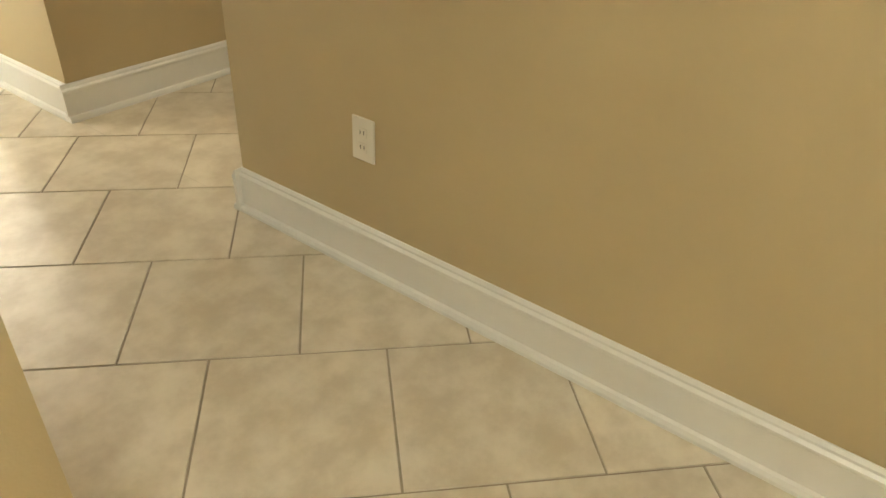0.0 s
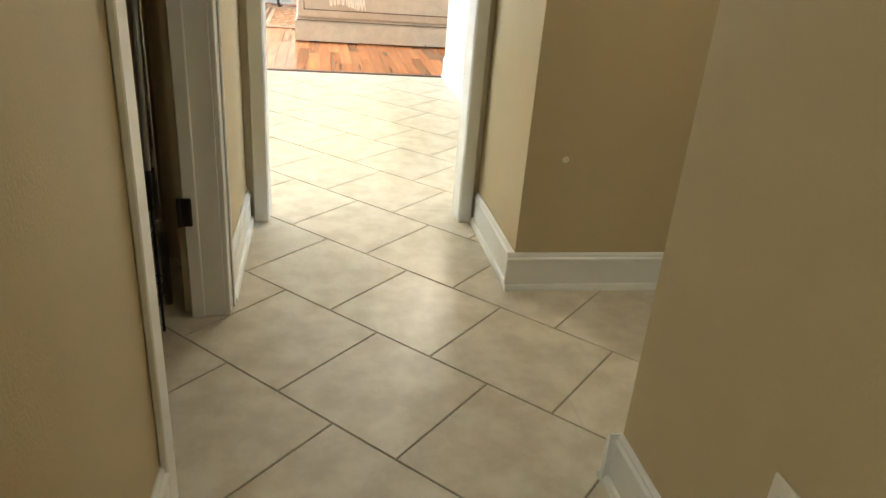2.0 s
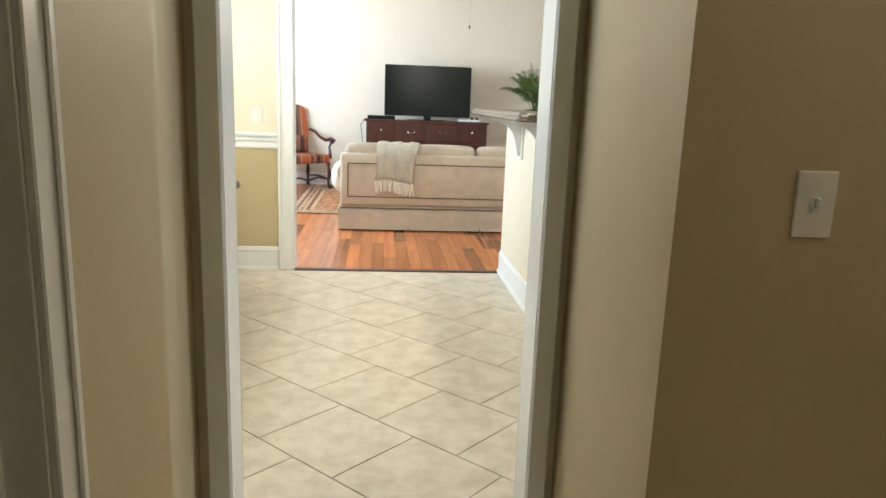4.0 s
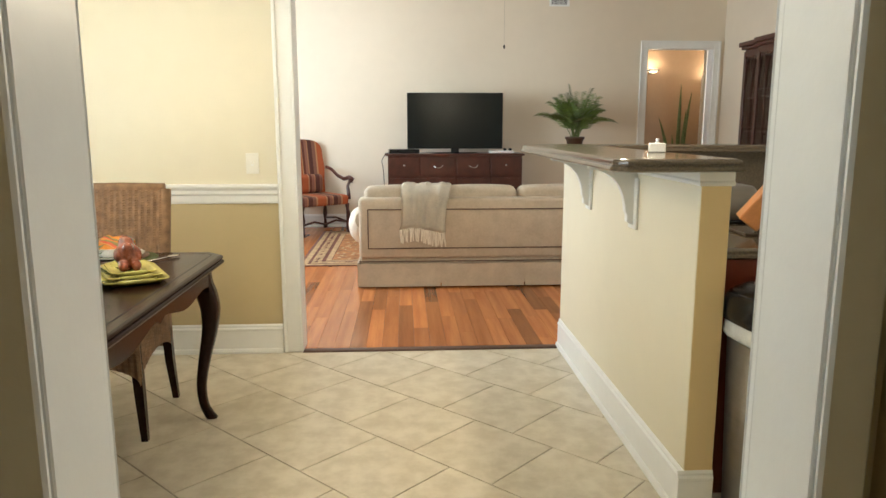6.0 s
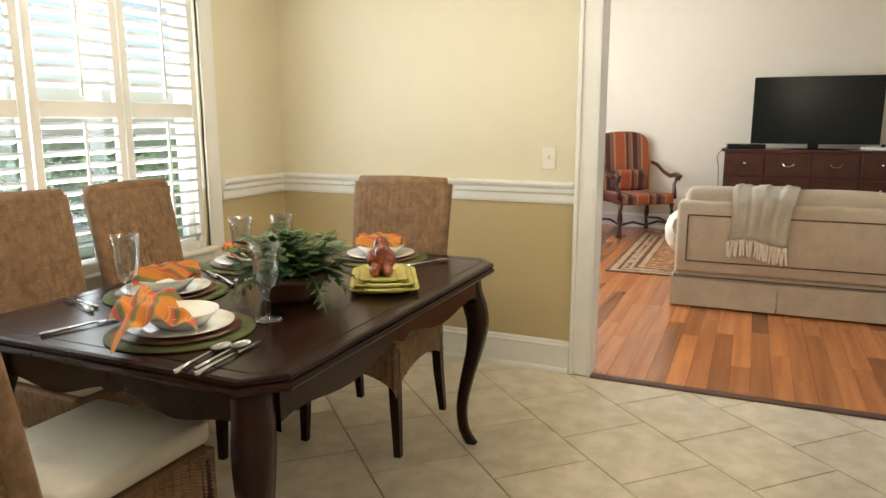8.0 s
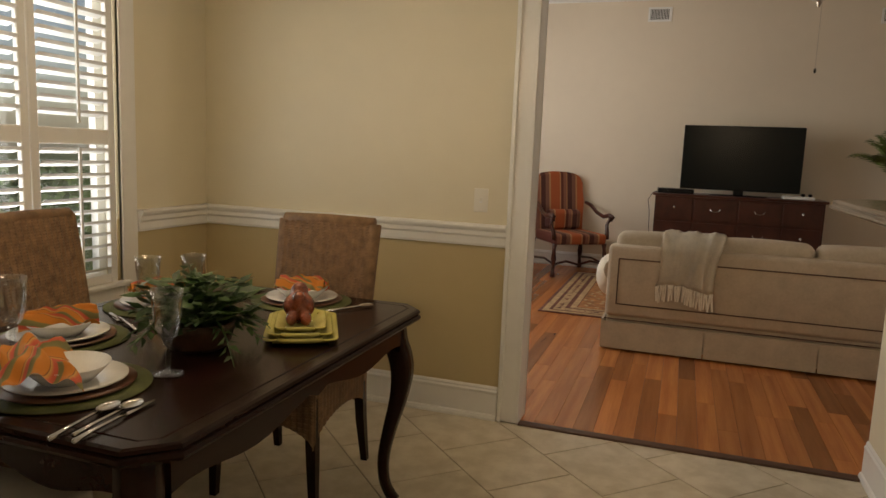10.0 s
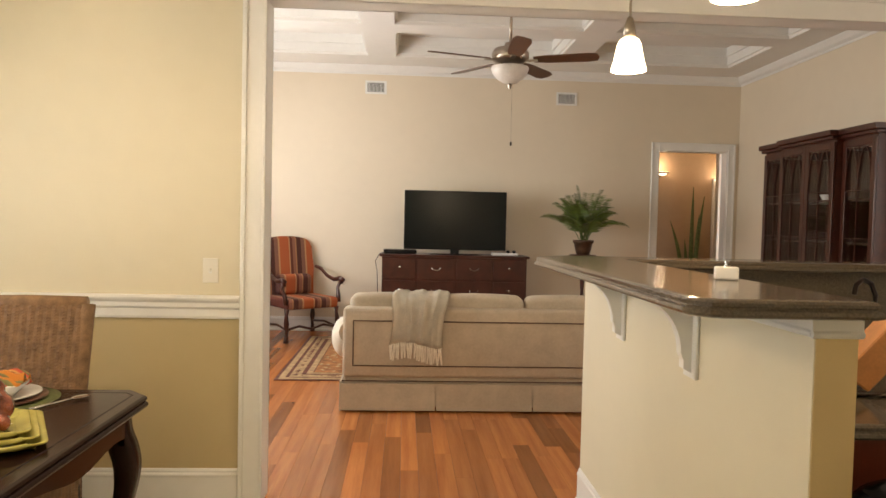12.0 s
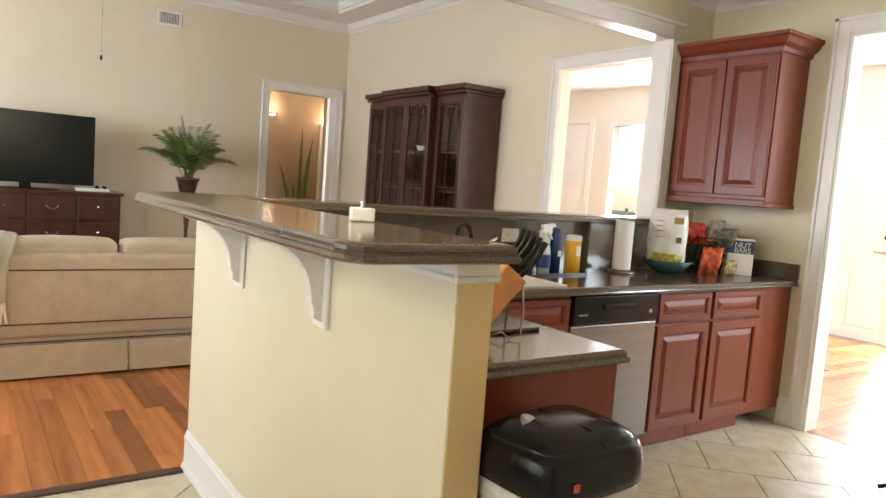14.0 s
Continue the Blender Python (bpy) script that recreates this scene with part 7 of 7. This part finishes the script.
part("doorway_frame", boxes(((-0.45, -0.035, 0), (-0.365, 0.0, 2.12)), ((0.365, -0.035, 0), (0.45, 0.0, 2.12)), ((-0.365, -0.035, 2.035), (0.365, 0.0, 2.12)), bevel=0.004), M_TRIM, pd)

# ---- pantry rack and goods ----
rk = thing("wire_rack", (-0.195, 3.54, 0), label="chrome wire shelving rack full of groceries in the dark pantry", category="shelf rack")
RX, RY = 0.165, 0.42
for sx in (-1, 1):
    for sy in (-1, 1):
        part("post", tube([(sx * RX, sy * RY, 0.0), (sx * RX, sy * RY, 1.85)], 0.0125, 10), M_CHROME, rk, smooth=True)
for z in (0.10, 0.30, 0.635, 0.986, 1.45, 1.83):
    bm = bmesh.new()
    for dz in (0.0, -0.028):
        for a, b in (((-RX, -RY), (RX, -RY)), ((RX, -RY), (RX, RY)), ((RX, RY), (-RX, RY)), ((-RX, RY), (-RX, -RY))):
            tube([(a[0], a[1], z + dz), (b[0], b[1], z + dz)], 0.003, 5, bm)
    n = 22
    for k in range(n):
        y0, y1 = -RY + 2 * RY * k / n, -RY + 2 * RY * (k + 1) / n
        tube([(RX, y0, z if k % 2 else z - 0.028), (RX, y1, z - 0.028 if k % 2 else z)], 0.002, 4, bm)
    for k in range(16):
        y = -RY + 2 * RY * (k + 0.5) / 16
        tube([(-RX, y, z), (RX, y, z)], 0.0018, 4, bm)
    part("wire_shelf", bm, M_CHROME, rk)
for xh, z in ((0.064, 0.358), (0.077, 1.074)):
    hk = thing("strike_block", (xh, 3.86, z), label="dark bronze hinge block on the pantry door jamb", category="hinge", group="hinges on the pantry jamb")
    part("leaf", boxes(((-0.015, -0.012, -0.044), (0.017, 0.0, 0.044)), bevel=0.005, seg=2), M_BRONZE, hk)
    part("knuckle", tube([(-0.017, -0.008, -0.044), (-0.017, -0.008, 0.044)], 0.008, 8), M_BRONZE, hk)
PX = -0.12


def jar(name, x, y, z, r, h, m, label, neck=0.5, capm=None, lab=None):
    j = thing(name, (x, y, z + 0.004), 0, label=label, category="bottle" if neck < 0.6 else "jar", group="groceries on the rack")
    part("body", lathe([(0, 0), (r * 0.95, 0), (r, 0.01), (r, h * 0.58), (r * neck, h * 0.80), (r * neck, h * 0.92), (0, h * 0.92)], 18), m, j, smooth=True)
    part("cap", lathe([(0, h), (r * neck * 1.1, h), (r * neck * 1.15, h * 0.93), (0, h * 0.925)], 14), capm or M_YEL, j)
    if lab:
        part("label_band", lathe([(r * 1.005, h * 0.12), (r * 1.03, h * 0.12), (r * 1.03, h * 0.52), (r * 1.005, h * 0.52)], 18), lab, j)
    return j


M_SYRUP = mat("dark_syrup", (0.02, 0.010, 0.006), 0.12)
M_CARTON = mat("kraft_carton", (0.38, 0.20, 0.10), 0.7, vary=0.08)
jar("dark_bottle", -0.150, 3.915, 0.30, 0.042, 0.245, M_SYRUP, "dark bottle with a cream label and yellow cap", 0.32, M_YEL, M_WPL)
jar("small_jar", -0.065, 3.92, 0.30, 0.032, 0.10, M_GLASS, "small clear glass jar with a white lid", 0.9, M_WPL)
jar("sauce_bottle", -0.060, 3.915, 0.986, 0.040, 0.23, mat("amber_plastic", (0.16, 0.07, 0.03), 0.2), "amber sauce bottle with a red label", 0.3, M_YEL, mat("red_label", (0.5, 0.03, 0.03), 0.4))
jar("cookie_canister", -0.235, 3.84, 0.986, 0.085, 0.20, M_CARTON, "round brown canister with a pinkish lid", 0.98, mat("pink_lid", (0.42, 0.16, 0.14), 0.4))
jar("spice_jar", -0.20, 3.80, 0.30, 0.03, 0.12, M_CARTON, "short brown spice jar", 0.8, M_SYRUP)
jar("oil_bottle", -0.10, 3.86, 0.635, 0.035, 0.22, M_GLASS, "clear oil bottle half lost in shadow", 0.4, M_SYRUP)
jar("oil_bottle", -0.17, 3.90, 0.635, 0.035, 0.20, M_GLASS, "clear plastic bottle in the dark pantry", 0.4, M_SYRUP)
for x, y, z, s, c, lb in ((-0.16, 3.45, 0.10, (0.10, 0.10, 0.16), M_CARTON, "brown carton on the bottom shelf"), (-0.14, 3.80, 0.10, (0.09, 0.09, 0.08), M_BLUE, "dark blue food box on the bottom shelf"), (-0.17, 3.64, 0.986, (0.07, 0.07, 0.14), M_SYRUP, "dark food box behind the bottle"), (-0.17, 3.5, 1.45, (0.1, 0.25, 0.2), M_CARTON, "brown carton on the upper shelf")):
    bx = thing("food_box", (x, y, z + 0.004), 6, label=lb, category="box", group="cartons on the rack")
    part("carton", boxes(((-s[0], -s[1], 0), (s[0], s[1], s[2])), bevel=0.003), c, bx)
    part("flap", boxes(((-s[0] * 0.98, -0.002, s[2]), (s[0] * 0.98, 0.002, s[2] + 0.0012))), M_IVORY, bx)
bd = thing("wooden_board", (-0.195, 3.56, 0.9825), 0, label="thin plywood board lying on the wire shelf", category="board")
part("board", boxes(((-0.14, -0.36, 0.0), (0.14, 0.36, 0.006)), bevel=0.002), M_BEECH, bd)
mp = thing("mop_handle", (-0.012, 3.78, 0), label="grey broom handle leaning on the rack", category="broom")
part("shaft", tube([(0.0, 0.0, 0.50), (0.0, 0.042, 1.0)], 0.0095, 8), mat("grey_shaft", (0.25, 0.25, 0.23), 0.4), mp, smooth=True)
part("grip", tube([(0.0, 0.042, 1.0), (0.0, 0.047, 1.055)], 0.013, 8), M_BLACK, mp, smooth=True)
part("head", boxes(((-0.010, -0.02, 0.40), (0.012, 0.03, 0.51)), ((-0.004, -0.002, 0.0), (0.004, 0.006, 0.40)), bevel=0.003), M_BLACK, mp)

# ---- floors, piece by piece ----


def clip_poly(poly, x0, y0, x1, y1):
    for ax, lim, sg in ((0, x0, 1), (0, x1, -1), (1, y0, 1), (1, y1, -1)):
        out = []
        for i, p in enumerate(poly):
            q = poly[(i + 1) % len(poly)]
            a, b = sg * (p[ax] - lim), sg * (q[ax] - lim)
            if a >= 0:
                out.append(p)
            if (a > 0) != (b > 0) and abs(a - b) > 1e-9:
                k = a / (a - b)
                out.append((p[0] + (q[0] - p[0]) * k, p[1] + (q[1] - p[1]) * k))
        poly = out
        if len(poly) < 3:
            return []
    return poly


def slab(poly, top, depth, inset=0.0015):
    c = Vector((sum(p[0] for p in poly) / len(poly), sum(p[1] for p in poly) / len(poly), 0))
    bm = bmesh.new()
    rim = []
    for p in poly:
        d = (c - Vector((p[0], p[1], 0)))
        d = d.normalized() * inset if d.length > 0 else d
        rim.append((p[0] + d.x, p[1] + d.y))
    n = len(poly)
    a = [bm.verts.new((p[0] - c.x, p[1] - c.y, -depth)) for p in poly]
    b = [bm.verts.new((p[0] - c.x, p[1] - c.y, -0.001)) for p in poly]
    t = [bm.verts.new((p[0] - c.x, p[1] - c.y, 0)) for p in rim]
    for i in range(n):
        j = (i + 1) % n
        bm.faces.new((a[i], a[j], b[j], b[i])), bm.faces.new((b[i], b[j], t[j], t[i]))
    bm.faces.new(t)
    return bm, c


def lay(name, polys, top, depth, material, parent, near):
    polys.sort(key=lambda q: math.hypot(sum(p[0] for p in q) / len(q) - near[0], sum(p[1] for p in q) / len(q) - near[1]))
    cache = {}
    rest = []
    for k, poly in enumerate(polys):
        if k >= 300:
            rest.append(poly)
            continue
        c = (sum(p[0] for p in poly) / len(poly), sum(p[1] for p in poly) / len(poly))
        key = tuple(sorted((round(p[0] - c[0], 3), round(p[1] - c[1], 3)) for p in poly))
        if key not in cache:
            bm, c2 = slab(poly, top, depth)
            cache[key] = mesh_of(name, bm, material)
        ob = new(name, cache[key])
        ob.location = (c[0], c[1], top)
        ob.parent = parent
    if rest:
        vs, fs = [], []
        for poly in rest:
            o, n = len(vs), len(poly)
            vs += [(p[0], p[1], top - depth) for p in poly] + [(p[0], p[1], top) for p in poly]
            fs += [tuple(o + n + i for i in range(n))] + [(o + i, o + (i + 1) % n, o + n + (i + 1) % n, o + n + i) for i in range(n)]
        me = bpy.data.meshes.new(name + "_field")
        me.from_pydata(vs, [], fs)
        me.materials.append(material)
        tagged(new(name + "_field", me), kind="stuff").parent = parent


# tiles laid on the diagonal in a running bond
A0, AS, B0, BS, GAP = 2.2742, 0.4112, 1.5952, 0.4112, 0.0028
floor_tiles = thing("floor_tiled", label="cream ceramic tile floor laid diagonally with dark grout", kind="structure")
tiles = []
R2 = math.sqrt(0.5)
areas = [(-1.99, -0.8, 1.13, 4.80), (1.13, 3.055, 2.7, 4.04), (-1.87, 4.80, 1.535, 7.975), (1.535, 4.80, 4.93, 7.82)]
for i in range(-12, 26):
    for j in range(-22, 26):
        a, b = A0 + AS * i, B0 + BS * (j + (0.5 if i % 2 else 0.0))
        sq = [(a + GAP, b + GAP), (a + AS - GAP, b + GAP), (a + AS - GAP, b + BS - GAP), (a + GAP, b + BS - GAP)]
        sq = [((p - q) * R2, (p + q) * R2) for p, q in sq]
        whole = all(any(r[0] <= p[0] <= r[2] and r[1] <= p[1] <= r[3] for r in areas) for p in sq)
        for ar in areas[:1] if whole else areas:
            c = sq if whole else clip_poly(sq, *ar)
            if len(c) > 2:
                area_c = abs(sum(c[k][0] * c[(k + 1) % len(c)][1] - c[(k + 1) % len(c)][0] * c[k][1] for k in range(len(c)))) / 2
                if area_c > 2e-4:
                    tiles.append(c)
lay("tile", tiles, 0.0, 0.008, M_TILE, floor_tiles, (0.6, 4.2))

# boards of the living room, running away from the kitchen
floor_boards = thing("floor_wooden", label="red-brown hardwood plank floor with satin finish", kind="structure")
boards = []
rnd = random.Random(5)
W = 0.098
x = -1.99
while x < 4.83:
    y = 8.02 - rnd.random() * 1.2
    while y < 13.2:
        ln = rnd.choice((0.5, 0.8, 1.1, 1.5, 1.9))
        y0, y1 = max(8.022, y), min(13.30, y + ln)
        if y1 - y0 > 0.03:
            boards.append([(x + 0.0006, y0), (min(4.83, x + W - 0.0006), y0), (min(4.83, x + W - 0.0006), y1 - 0.001), (x + 0.0006, y1 - 0.001)])
        y += ln
    x += W
lay("floor_board", boards, 0.0, 0.006, M_OAK, floor_boards, (1.0, 9.0))
foyer_boards = thing("floor_foyer", label="glossy red-brown hardwood floor of the foyer", kind="structure")
boards = []
y = 3.9
M_OAK2 = M_OAK
while y < 14.1:
    x = 5.0 - rnd.random()
    while x < 8.6:
        ln = rnd.choice((0.7, 0.9, 1.2, 1.6))
        x0, x1 = max(4.93, x), min(8.6, x + ln)
        if x1 - x0 > 0.03:
            boards.append([(x0, y), (x1 - 0.001, y), (x1 - 0.001, y + W - 0.001), (x0, y + W - 0.001)])
        x += ln
    y += W
lay("floor_board", boards, -0.001, 0.006, M_OAK2, foyer_boards, (5.5, 6.8))
